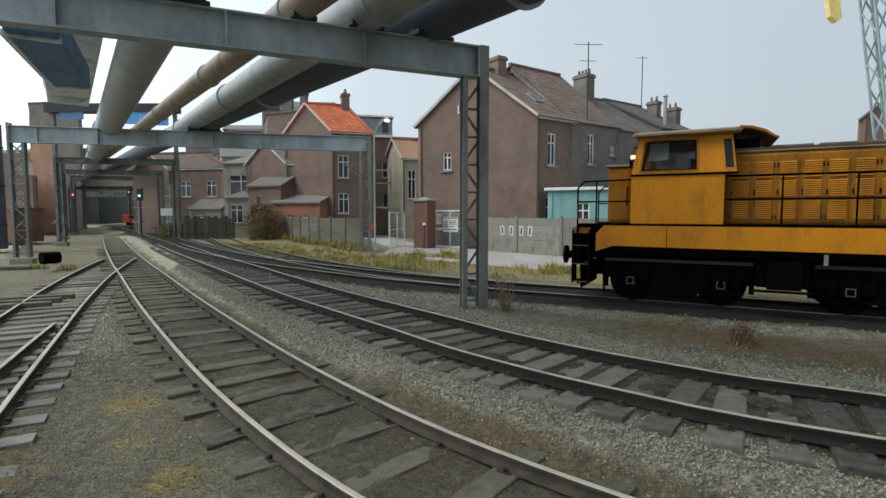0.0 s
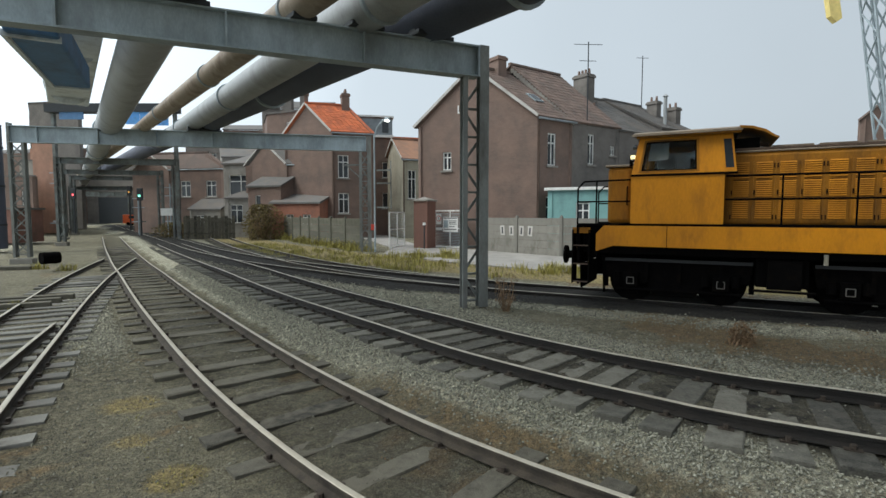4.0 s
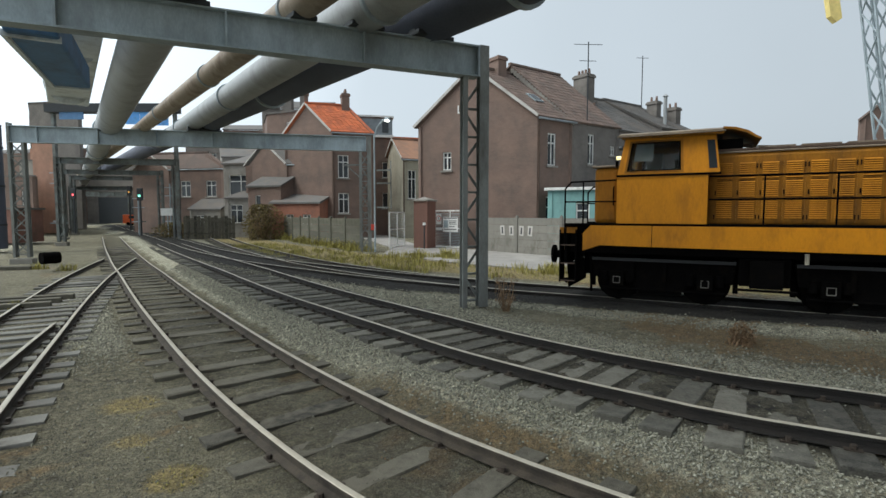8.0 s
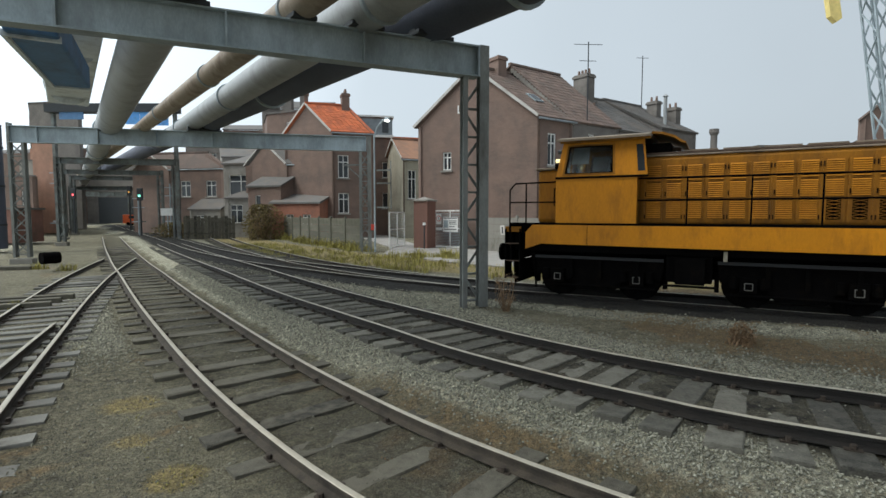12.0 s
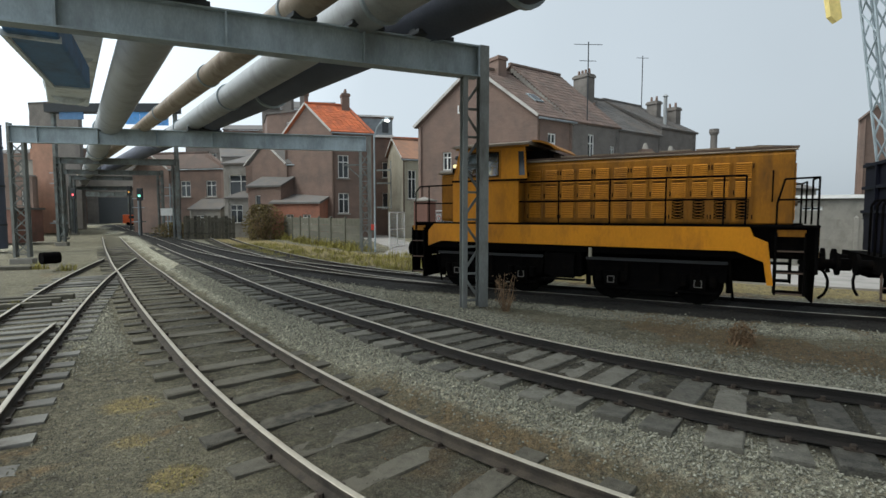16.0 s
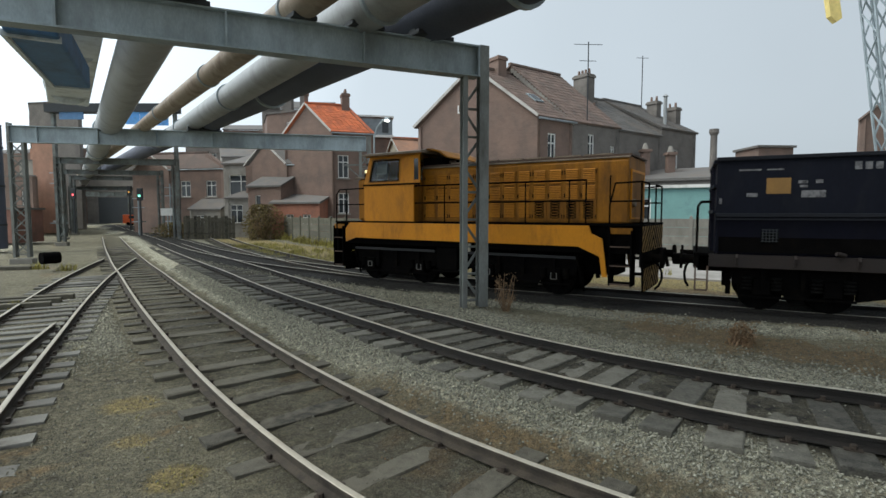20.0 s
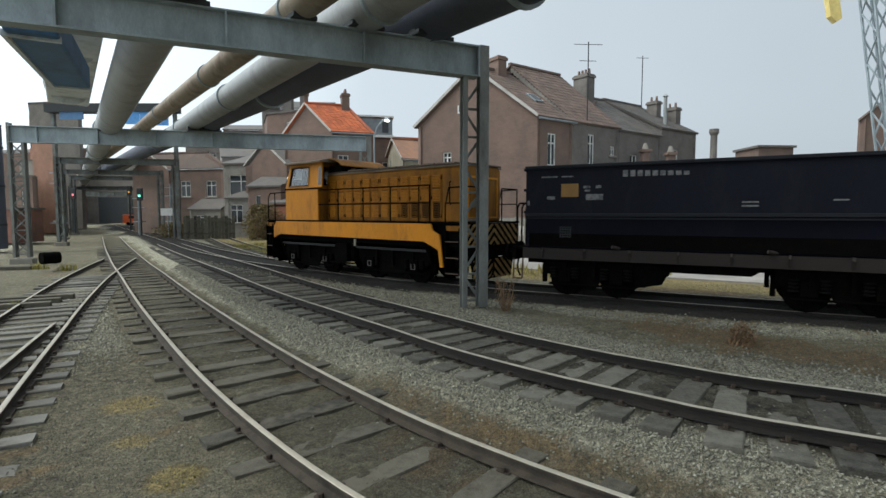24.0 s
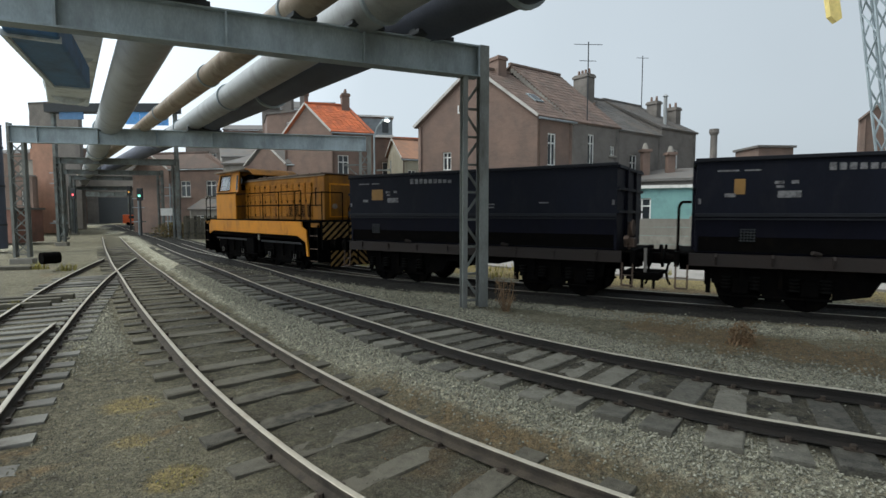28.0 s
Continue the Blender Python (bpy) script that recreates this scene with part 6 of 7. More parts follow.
    part("cab_floor", Geo().box((cx0 + 0.06, -cw + 0.06, zc), (cx1 - 0.06, cw - 0.06, 1.93)), BLACK, t)
    part("control_desk", Geo().box((2.7, -0.9, 1.931), (3.15, 0.3, 3.1)), BLACK, t, bevel=0.03)
    part("driver_seat", Geo().box((2.2, 0.5, 1.931), (2.6, 0.9, 2.6)).box((2.2, 0.5, 2.6), (2.3, 0.9, 3.35)), BLACK, t, bevel=0.03)
    roof = Geo()
    prof = [(-1.42, 3.862), (-1.42, 3.9), (-1.1, 3.97), (-0.5, 4.01), (0.5, 4.01), (1.1, 3.97), (1.42, 3.9), (1.42, 3.862)]
    roof.prism([(1.35, y, z) for y, z in prof], (2.12, 0, 0))
    part("cab_roof", roof, ROOF_GREY, t, "sooty grey-brown cab roof", round_=True)
    for s in (1, -1):
        part("roof_rim", Geo().box((1.3, s * 1.425 - 0.02, 3.845), (3.5, s * 1.425 + 0.02, 3.875)), ROOF_GREY, t)
        part("roof_fascia", Geo().box((1.33, s * 1.36 - 0.012, 3.8), (3.4, s * 1.36 + 0.012, 3.86)), YELLOW_DIRTY, t)
    # visor that droops over the hood
    vis = [(1.348, 4.0), (1.1, 3.97), (0.86, 3.88), (0.7, 3.76), (0.62, 3.72), (0.62, 3.69), (0.7, 3.71), (0.88, 3.83), (1.12, 3.92), (1.348, 3.95)]
    part("roof_visor", Geo().prism([(x, -1.05, z) for x, z in vis], (0, 2.1, 0)), YELLOW_DIRTY, t, round_=True)
    part("horn", Geo().rod((0.75, 0.4, 3.62), (1.2, 0.4, 3.66), 0.05, 10, 0.03), RUSTY, t)
    part("cab_rear_locker", Geo().box((0.95, -0.85, 3.5), (1.598, 0.85, 3.74)), BLACK, t)
    # short nose
    part("short_hood", Geo().box((3.502, -1.0, zc), (4.08, 1.0, 3.2)), YELLOW_DIRTY, t, bevel=0.08)
    for s in (1, -1):
        part("hood_grab", Geo().tube([(3.62, s * 1.0, 2.3), (3.62, s * 1.07, 2.32), (3.62, s * 1.07, 2.72), (3.62, s * 1.0, 2.74)], 0.016, 6), BLACK, t)
        part("nose_door", Geo().box((3.6, s * 1.006 - 0.008, 1.95), (4.0, s * 1.006 + 0.008, 3.1)), YELLOW_DIRTY, t, bevel=0.005)
    part("hood_lid", Geo().box((3.502, -1.04, 3.205), (4.14, 1.04, 3.26)), ROOF_GREY, t, "pale sooty lid", bevel=0.02)
    for s in (1, -1):
        part("headlamp", Geo().rod((3.44, s * 1.22, 3.4), (3.54, s * 1.22, 3.4), 0.045, 14), LAMP_HEAD, t, "lit headlamp", round_=True)
        part("marker_lamp", Geo().rod((3.4, s * 1.2, 3.62), (3.49, s * 1.2, 3.62), 0.055, 14), GLASS_DARK, t, "unlit marker lamp", round_=True)
        part("lamp_bracket", Geo().box((3.502, s * 1.2 - 0.06, 3.2), (3.56, s * 1.2 + 0.06, 3.33)), BLACK, t)
    # long hood with louvred doors
    hw, hx0, hx1, hz = 0.94, -4.35, 1.598, 3.34
    part("long_hood", Geo().prism([(hx0, -hw, zc), (hx0, hw, zc), (hx0, hw, hz), (hx0, hw - 0.05, hz + 0.09), (hx0, hw - 0.14, hz + 0.13), (hx0, -hw + 0.14, hz + 0.13), (hx0, -hw + 0.05, hz + 0.09), (hx0, -hw, hz)], (hx1 - hx0, 0, 0)), YELLOW_DIRTY, t, "sooty yellow engine hood", bevel=0.035)
    part("hood_roof", Geo().box((hx0 - 0.05, -hw + 0.02, hz + 0.135), (hx1, hw - 0.02, hz + 0.175)), RUSTY, t, "sooty brown roof sheet")
    for s in (1, -1):
        part("hood_eave", Geo().rod((hx0 - 0.03, s * (hw - 0.01), hz + 0.1), (hx1, s * (hw - 0.01), hz + 0.1), 0.022, 8), ROOF_GREY, t)
    for i in range(6):
        x0 = 0.66 - i * 0.78
        h_ = part("roof_hatch", Geo().box((x0 - 0.68, -0.78, hz + 0.178), (x0, 0.78, hz + 0.225)), RUSTY, t, bevel=0.015)
        part("hatch_edge", Geo().box((x0 - 0.68, 0.781, hz + 0.19), (x0, 0.8, hz + 0.222)), ROOF_GREY, h_)
        part("hatch_edge", Geo().box((x0 - 0.68, -0.8, hz + 0.19), (x0, -0.781, hz + 0.222)), ROOF_GREY, h_)
    part("exhaust_stack", Geo().rod((-0.55, 0, hz + 0.226), (-0.55, 0, hz + 0.3), 0.1, 12), BLACK, t)
    n_doors = 12
    dw = (hx1 - 0.1 + 3.62) / n_doors
    for s in (1, -1):
        for i in range(n_doors):
            x = hx1 - 0.1 - (i + 1) * dw
            ya, yb = s * hw, s * (hw + 0.022)
            d = part("hood_door", Geo().box((x + 0.02, min(ya, yb), 1.93), (x + dw - 0.02, max(ya, yb), 3.22)), YELLOW_DIRTY, t)
            grille = i in (8, 9, 10, 11)
            sl, back = Geo(), Geo()
            ym, ys = yb + s * 0.003, yb + s * 0.02
            for za, zb in ((1.98, 2.42), (2.45, 2.82), (2.85, 3.2)):
                if grille and zb < 2.5:
                    continue
                # dark sheet on the solid door paints the shade between the slats
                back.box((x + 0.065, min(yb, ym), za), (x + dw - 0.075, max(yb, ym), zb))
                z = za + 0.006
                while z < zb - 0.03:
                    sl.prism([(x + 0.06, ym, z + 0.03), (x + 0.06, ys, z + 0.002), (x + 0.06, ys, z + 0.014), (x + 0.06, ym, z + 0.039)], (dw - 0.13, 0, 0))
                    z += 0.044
            part("vent_opening", back.weld(), VENT, d, "dark backing painted as shade behind the slats")
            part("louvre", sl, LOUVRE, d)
            if grille:
                part("mesh_panel", Geo().box((x + 0.09, min(yb, yb + s * 0.008), 1.97), (x + dw - 0.09, max(yb, yb + s * 0.008), 2.41)), BLACK, d, "dark wire mesh panel")
                wires = Geo()
                for q in range(6):
                    za = 1.98 + q * 0.07
                    wires.bar((x + 0.09, yb + s * 0.014, za), (x + dw - 0.09, yb + s * 0.014, za + 0.05), 0.01)
                    wires.bar((x + 0.09, yb + s * 0.014, za + 0.05), (x + dw - 0.09, yb + s * 0.014, za), 0.01)
                part("wire_mesh", wires, YELLOW_DIRTY, d)
            if i % 2 == 0:
                part("door_post", Geo().box((x + dw - 0.018, min(ya, ya + s * 0.03), 1.9), (x + dw + 0.018, max(ya, ya + s * 0.03), 3.26)), YELLOW_DIRTY, t)
            for z in (2.02, 3.12):
                part("hinge", Geo().rod((x + (0.03 if i % 2 else dw - 0.03), yb + s * 0.012, z - 0.05), (x + (0.03 if i % 2 else dw - 0.03), yb + s * 0.012, z + 0.05), 0.014, 6), VENT, d)
            part("door_handle", Geo().box((x + dw - 0.05, min(yb, yb + s * 0.03), 2.5), (x + dw - 0.03, max(yb, yb + s * 0.03), 2.6)), BLACK, d)
        # hood handrails
        for z in (2.4, 2.9):
            part("handrail", Geo().tube([(-3.46, s * 1.33, 1.86 if z > 2.8 else z), (-3.46, s * 1.33, z), (1.58, s * 1.33, z)] if z > 2.8 else [(-3.46, s * 1.33, z), (1.58, s * 1.33, z)], 0.02, 8), BLACK, t)
        for x in (0.55, -0.68, -1.9, -3.05):
            part("stanchion", Geo().rod((x, s * 1.33, 1.86), (x, s * 1.33, 2.9), 0.018, 8), BLACK, t)
        part("grab_rail", Geo().tube([(-3.95, s * 1.0, 2.35), (-3.95, s * 1.04, 2.4), (-3.95, s * 1.04, 2.95), (-3.95, s * 1.0, 3.0)], 0.018, 6), BLACK, t)
        # end platforms: steps and rails
        for e, x0 in ((1, 4.42), (-1, -4.02)):
            xa, xb = (x0, x0 + 0.42) if e > 0 else (x0 - 0.52, x0)
            for z in (0.42, 0.85, 1.3):
                part("step", Geo().box((xa, s * 1.12 - 0.2, z), (xb, s * 1.12 + 0.22, z + 0.04)), BLACK, t)
            part("step_side", Geo().box((xb - 0.03, s * 1.12 - 0.2, 0.4), (xb, s * 1.12 + 0.24, 1.7)), BLACK, t)
            part("step_side", Geo().box((xa, s * 1.12 - 0.2, 0.4), (xa + 0.03, s * 1.12 + 0.24, 1.7)), BLACK, t)
            part("step_panel", Geo().box((xa, s * 1.3 - 0.02, 1.62), (xb, s * 1.3 + 0.02, 1.76)), YELLOW_DIRTY, t)
            for z in (0.42, 0.85, 1.3):
                part("step_edge", Geo().box((xa + 0.03, s * 1.345 - 0.006, z + 0.005), (xb - 0.03, s * 1.345 + 0.006, z + 0.035)), RUSTY, t)
            xr = 4.7 if e > 0 else -4.72
            part("end_rail", Geo().tube([(x0, s * 1.32, 1.3), (x0, s * 1.32, 2.3), (x0 + e * 0.12, s * 1.32, 2.8), (xr, s * 1.3, 2.82), (xr, s * 1.3, 1.4)] if e < 0 else [(x0 + 0.3, s * 1.32, 1.3), (x0 + 0.3, s * 1.32, 2.7), (x0 + 0.15, s * 1.32, 2.86), (3.52, s * 1.3, 2.88)], 0.02, 8), BLACK, t)
            part("end_rail", Geo().tube([(x0, s * 1.32, 2.38), (xr, s * 1.3, 2.38)] if e < 0 else [(x0 + 0.3, s * 1.32, 2.38), (3.52, s * 1.3, 2.38)], 0.018, 8), BLACK, t)
            if e > 0:
                part("end_rail", Geo().rod((4.28, s * 1.32, 1.86), (4.28, s * 1.32, 2.88), 0.02, 8), BLACK, t)
    part("end_rail", Geo().tube([(-4.72, -1.3, 2.82), (-4.72, -0.45, 2.82), (-4.72, -0.45, 1.86)], 0.02, 8), BLACK, t)
    part("end_rail", Geo().tube([(-4.72, 1.3, 2.82), (-4.72, 0.45, 2.82), (-4.72, 0.45, 1.86)], 0.02, 8), BLACK, t)
    # hood end panel
    part("end_door", Geo().box((hx0 - 0.02, -0.7, 2.0), (hx0, 0.7, 3.1)), YELLOW_DIRTY, t, bevel=0.004)
    fr_ = Geo()
    for a, b in (((-0.74, 1.96), (-0.7, 3.16)), ((0.7, 1.96), (0.74, 3.16)), ((-0.7, 3.1), (0.7, 3.16)), ((-0.7, 1.96), (0.7, 2.0))):
        fr_.box((hx0 - 0.035, a[0], a[1]), (hx0, b[0], b[1]))
    part("end_door_frame", fr_, YELLOW, t)
    part("tail_lamp", Geo().rod((hx0 - 0.09, 0.55, 2.35), (hx0 - 0.02, 0.55, 2.35), 0.09, 12), ROOF_GREY, t)
    # buffer beams with chevrons
    for e in (1, -1):
        x = 4.72 if e > 0 else -4.76
        xb = x - e * 0.06
        bb = part("buffer_beam", Geo().box((min(x, xb), -1.32, 0.86), (max(x, xb), 1.32, 1.82)), BLACK, t, bevel=0.01)
        plow = part("guard_plate", Geo().prism([(x - e * 0.02, -1.1, 0.84), (x - e * 0.02, 1.1, 0.84), (x - e * 0.02, 0.95, 0.24), (x - e * 0.02, -0.95, 0.24)], (-e * 0.04, 0, 0)), BLACK, t, "black guard plate with faded stripes")
        for owner, lo, hi, wide in ((bb, 1.2, 1.8, 1.3), (plow, 0.26, 0.8, 0.98)):
            for k in range(11):
                for s in (1, -1):
                    # a stripe falls outwards from the middle; keep what lies on the plate
                    za, xx = 0.5 + k * 0.24, x + e * (0.004 if owner is bb else -0.016)
                    pts = clip_z(clip_z([(0, za), (wide, za - wide * 0.85), (wide, za - wide * 0.85 - 0.12), (0, za - 0.12)], lo, 1), hi, -1)
                    if len(pts) > 2:
                        part("warning_stripe", Geo().prism([(xx, s * yy, zz) for yy, zz in pts], (e * 0.003, 0, 0)), STRIPE, owner, "faded ochre stripe")
        for s in (1, -1):
            b = part("buffer", Geo().rod((x, s * 0.87, 1.06), (x + e * 0.34, s * 0.87, 1.06), 0.1, 14).rod((x, s * 0.87, 1.06), (x + e * 0.16, s * 0.87, 1.06), 0.15, 14), BLACK, t, round_=True)
            part("buffer_head", Geo().rod((x + e * 0.34, s * 0.87, 1.06), (x + e * 0.4, s * 0.87, 1.06), 0.23, 20), BLACK, b, round_=True)
        part("coupling_hook", Geo().rod((x, 0, 1.05), (x + e * 0.3, 0, 1.05), 0.05, 8).rod((x + e * 0.3, 0, 1.05), (x + e * 0.36, 0, 0.8), 0.045, 8), BLACK, t)
        hose = [(x, 0.45, 0.95)] + [(x + e * (0.05 + 0.25 * math.sin(a)), 0.45, 0.6 + 0.35 * math.cos(a)) for a in (0.3, 0.8, 1.3, 1.8, 2.3, 2.8)]
        part("brake_hose", Geo().tube(hose, 0.028, 8), BLACK, t)
    # tank between the bogies
    part("inner_frame", Geo().box((-4.0, -0.5, 0.55), (4.4, 0.5, 1.14)), BLACK, t)
    part("sand_pipe", Geo().rod((4.1, 1.2, 1.1), (4.15, 0.8, 0.15), 0.03, 8), BLACK, t)
    part("sand_pipe", Geo().rod((-3.2, 1.2, 1.1), (-3.3, 0.8, 0.15), 0.03, 8), BLACK, t)
    part("fuel_tank", Geo().box((0.0, -1.15, 0.52), (0.95, 1.15, 1.13)), BLACK, t, bevel=0.03)
    part("battery_box", Geo().box((0.15, 1.151, 0.5), (0.75, 1.33, 1.1)).box((-0.1, 1.151, 0.44), (1.0, 1.36, 0.47)), BLACK, t)
    part("drain_pipe", Geo().rod((-0.24, 1.3, 1.05), (-0.24, 1.3, 1.27), 0.04, 8), CREAM, t)
    return t


def build_bogie(loco, x, wb, mat=None, rims=True):
    mat = mat or BLACK
    o = part("bogie", Geo().box((x - wb / 2 - 0.5, -0.95, 0.58), (x + wb / 2 + 0.5, -0.85, 1.0)).box((x - wb / 2 - 0.5, 0.85, 0.62), (x + wb / 2 + 0.5, 0.95, 0.95)).box((x - 0.25, -0.85, 0.6), (x + 0.25, 0.85, 0.9)), mat, loco, bevel=0.02)
    for s in (1, -1):
        part("side_frame", Geo().prism([(x - wb / 2 - 0.62, s * 0.98, 1.02), (x + wb / 2 + 0.62, s * 0.98, 1.02), (x + wb / 2 + 0.55, s * 0.98, 0.55), (x + wb / 2 - 0.3, s * 0.98, 0.5), (x + wb / 2 - 0.5, s * 0.98, 0.2), (x - wb / 2 + 0.5, s * 0.98, 0.2), (x - wb / 2 + 0.3, s * 0.98, 0.5), (x - wb / 2 - 0.55, s * 0.98, 0.55)], (0, s * 0.04, 0)), mat, o)
        part("brake_rod", Geo().rod((x - wb / 2 - 0.4, s * 1.04, 0.3), (x + wb / 2 + 0.4, s * 1.04, 0.3), 0.03, 8), mat, o)
        part("top_bar", Geo().bar((x - wb / 2 - 0.6, s * 1.12, 1.0), (x + wb / 2 + 0.6, s * 1.12, 1.0), 0.05, 0.07), BOGIE_BAR if rims else mat, o)
        for k in (-0.95, -0.1, 0.6):
            part("hanger", Geo().box((x + k - 0.04, s * 1.1 - 0.03, 0.5), (x + k + 0.04, s * 1.1 + 0.03, 1.0)), mat, o)
        for e in (1, -1):
            ax = x + e * wb / 2
            part("axle_box", Geo().box((ax - 0.16, s * 1.02 - 0.08, 0.36), (ax + 0.16, s * 1.02 + 0.08, 0.7)), mat, o, bevel=0.01)
            rim = Geo()
            ya = s * 1.112
            for p, q in (((ax - 0.075, 0.43), (ax + 0.075, 0.43)), ((ax + 0.075, 0.43), (ax + 0.075, 0.58)), ((ax + 0.075, 0.58), (ax - 0.075, 0.58)), ((ax - 0.075, 0.58), (ax - 0.075, 0.43))):
                rim.bar((p[0], ya, p[1]), (q[0], ya, q[1]), 0.016)
            if rims:
                part("axle_box_rim", rim, RIM, o, "bare metal rim of the axle box")
            else:
                for k in (-0.27, 0.27):
                    for q in range(4):
                        part("spring_coil", Geo().rod((ax + k, s * 1.1, 0.47 + q * 0.075), (ax + k, s * 1.1, 0.505 + q * 0.075), 0.1, 10), SPRING, o)
            for k in (-0.3, 0.3):
                part("spring", Geo().rod((ax + k, s * 1.02, 0.45), (ax + k, s * 1.02, 0.7), 0.09, 10), mat, o)
            part("brake_shoe", Geo().box((ax + e * 0.56, s * 0.75 - 0.06, 0.3), (ax + e * 0.66, s * 0.75 + 0.06, 0.75)), mat, o)
    return o


def build_wheelset(name, r, mat):
    """An axle with two flanged, spoked wheels, turning about its own y."""
    g = Geo().rod((0, -1.0, 0), (0, 1.0, 0), 0.08, 12)
    for s in (1, -1):
        g.rod((0, s * 0.68, 0), (0, s * 0.82, 0), r, 28)
        g.rod((0, s * 0.65, 0), (0, s * 0.68, 0), r + 0.028, 28)
        g.rod((0, s * 0.82, 0), (0, s * 0.86, 0), 0.16, 12)
        for k in range(6):
            a = k * math.pi / 3
            g.bar((0, s * 0.826, 0), (math.cos(a) * r * 0.8, s * 0.826, math.sin(a) * r * 0.8), 0.03, 0.09, up=(0, 1, 0))
    return part(name, g, mat, round_=True)


LOCO = build_loco()
LOCO_AXLES = []
for bx in (2.55, -1.65):
    build_bogie(LOCO, bx, 1.9)
    for e in (1, -1):
        w_ = build_wheelset("wheelset", 0.5, BLACK)
        w_.parent = LOCO
        w_.matrix_basis = pose(bx + e * 0.95, 0, 0.5)
        LOCO_AXLES.append((w_, bx + e * 0.95, 0.5))


# ---- hopper wagons ----
WL = 8.2
BACK_1, BACK_2 = 10.15, 19.85   # how far each wagon's middle follows the locomotive's origin


def build_wagon(label, plate_at, plate_w):
    t = thing("open_wagon", label, "freight wagon", group="wagons of the train")
    L, W = WL / 2, 1.42
    for s in (1, -1):
        y = s * W
        part("side_sheet", Geo().box((-L, min(y, y - s * 0.06), 2.1), (L, max(y, y - s * 0.06), 3.2)), WAGON_UPPER, t)
        part("lower_sheet", Geo().prism([(-L, y, 2.06), (-L, y - s * 0.06, 2.06), (-L, y - s * 0.2, 1.25), (-L, y - s * 0.14, 1.25)], (2 * L, 0, 0)), WAGON, t)
        part("waist_rail", Geo().box((-L - 0.01, min(y, y + s * 0.05), 2.02), (L + 0.01, max(y, y + s * 0.05), 2.1)), WAGON_EDGE, t, bevel=0.01)
        part("waist_rail", Geo().box((-L - 0.01, min(y, y + s * 0.035), 1.96), (L + 0.01, max(y, y + s * 0.035), 2.0)), WAGON_EDGE, t)
        part("top_rail", Geo().box((-L - 0.02, y - 0.05, 3.2), (L + 0.02, y + 0.05, 3.28)), WAGON_EDGE, t, bevel=0.012)
        part("sole_bar", Geo().box((-L - 0.1, s * 1.3 - 0.05, 0.95), (L + 0.1, s * 1.3 + 0.05, 1.22)), WAGON_SILL, t, "rust-brown sole bar")
        for i in range(8):
            x = -L + 0.45 + i * (2 * L - 0.9) / 7
            part("rib", Geo().prism([(x, s * 1.35, 0.98), (x, s * 1.4, 1.16), (x, s * 1.35, 1.24)], (0.05, 0, 0)), WAGON_SILL, t)
        for i in (2, 5):
            x = -L + 0.45 + i * (2 * L - 0.9) / 7 + 0.25
            part("latch", Geo().rod((x, s * 1.33, 1.26), (x + 0.16, s * 1.42, 1.3), 0.045, 8), WAGON_SILL, t)
        # markings
        yy = y + s * 0.003
        def mark(x0, x1, z0, z1, mat, nm="marking"):
            part(nm, Geo().box((x0, min(y, yy), z0), (x1, max(y, yy), z1)), mat, t)
        mark(*sorted((s * (L - plate_at), s * (L - plate_at + plate_w))), 2.5, 2.82, OCHRE, "plate")
        sx = 1 if s > 0 else -1
        for x, w, z, h in ((L - 1.9, 0.4, 2.42, 0.14), (L - 1.6, 0.16, 2.7, 0.06), (L - 1.85, 0.12, 2.7, 0.07), (L - 1.6, 0.13, 2.62, 0.05), (L - 0.75, 0.2, 2.44, 0.08), (L - 0.8, 0.4, 2.98, 0.035), (L - 1.2, 0.3, 2.98, 0.03), (-0.95, 0.3, 2.32, 0.035), (-0.95, 0.3, 2.24, 0.035), (-2.45, 0.25, 2.35, 0.03)):
            a, b = sorted((sx * x, sx * (x + w)))
            mark(a, b, z, z + h, LETTER)
        mesh_x = sorted((sx * (L - 1.15), sx * (L - 0.85)))
        part("mesh_plate", Geo().box((mesh_x[0], s * 1.31 - 0.012, 1.5), (mesh_x[1], s * 1.31 + 0.05, 1.78)), BLACK, t)
        grid = Geo()
        for k in range(5):
            grid.bar((mesh_x[0], s * 1.365, 1.52 + k * 0.06), (mesh_x[1], s * 1.365, 1.52 + k * 0.06), 0.012)
            xk = mesh_x[0] + 0.03 + k * 0.06
            grid.bar((xk, s * 1.365, 1.5), (xk, s * 1.365, 1.78), 0.012)
        part("mesh_bars", grid, STEEL_DARK, t)
        # worn white emblem, drawn as plain strokes
        for k in range(9):
            x = L - 2.45 - k * 0.16
            h = 0.15 - 0.008 * k
            mark(*sorted((sx * x, sx * (x + 0.11))), 2.95, 2.95 + h, LETTER, "emblem_block")
    for e in (1, -1):
        x = e * L
        part("end_sheet", Geo().box((min(x, x - e * 0.06), -W + 0.061, 1.25), (max(x, x - e * 0.06), W - 0.061, 3.2)), WAGON, t)
        deep = 0.07
        for yy in (-0.5, 0.5):
            part("end_post", Geo().box((min(x, x + e * deep), yy - 0.05, 1.25), (max(x, x + e * deep), yy + 0.05, 3.2)), WAGON, t)
        for z in (2.1, 2.65, 3.16):
            part("end_rib", Geo().box((min(x, x + e * deep * 0.9), -W, z), (max(x, x + e * deep * 0.9), W, z + 0.07)), WAGON_UPPER, t)
        part("headstock", Geo().box((min(x + e * 0.3, x + e * 0.4), -1.3, 0.9), (max(x + e * 0.3, x + e * 0.4), 1.3, 1.24)), BLACK, t)
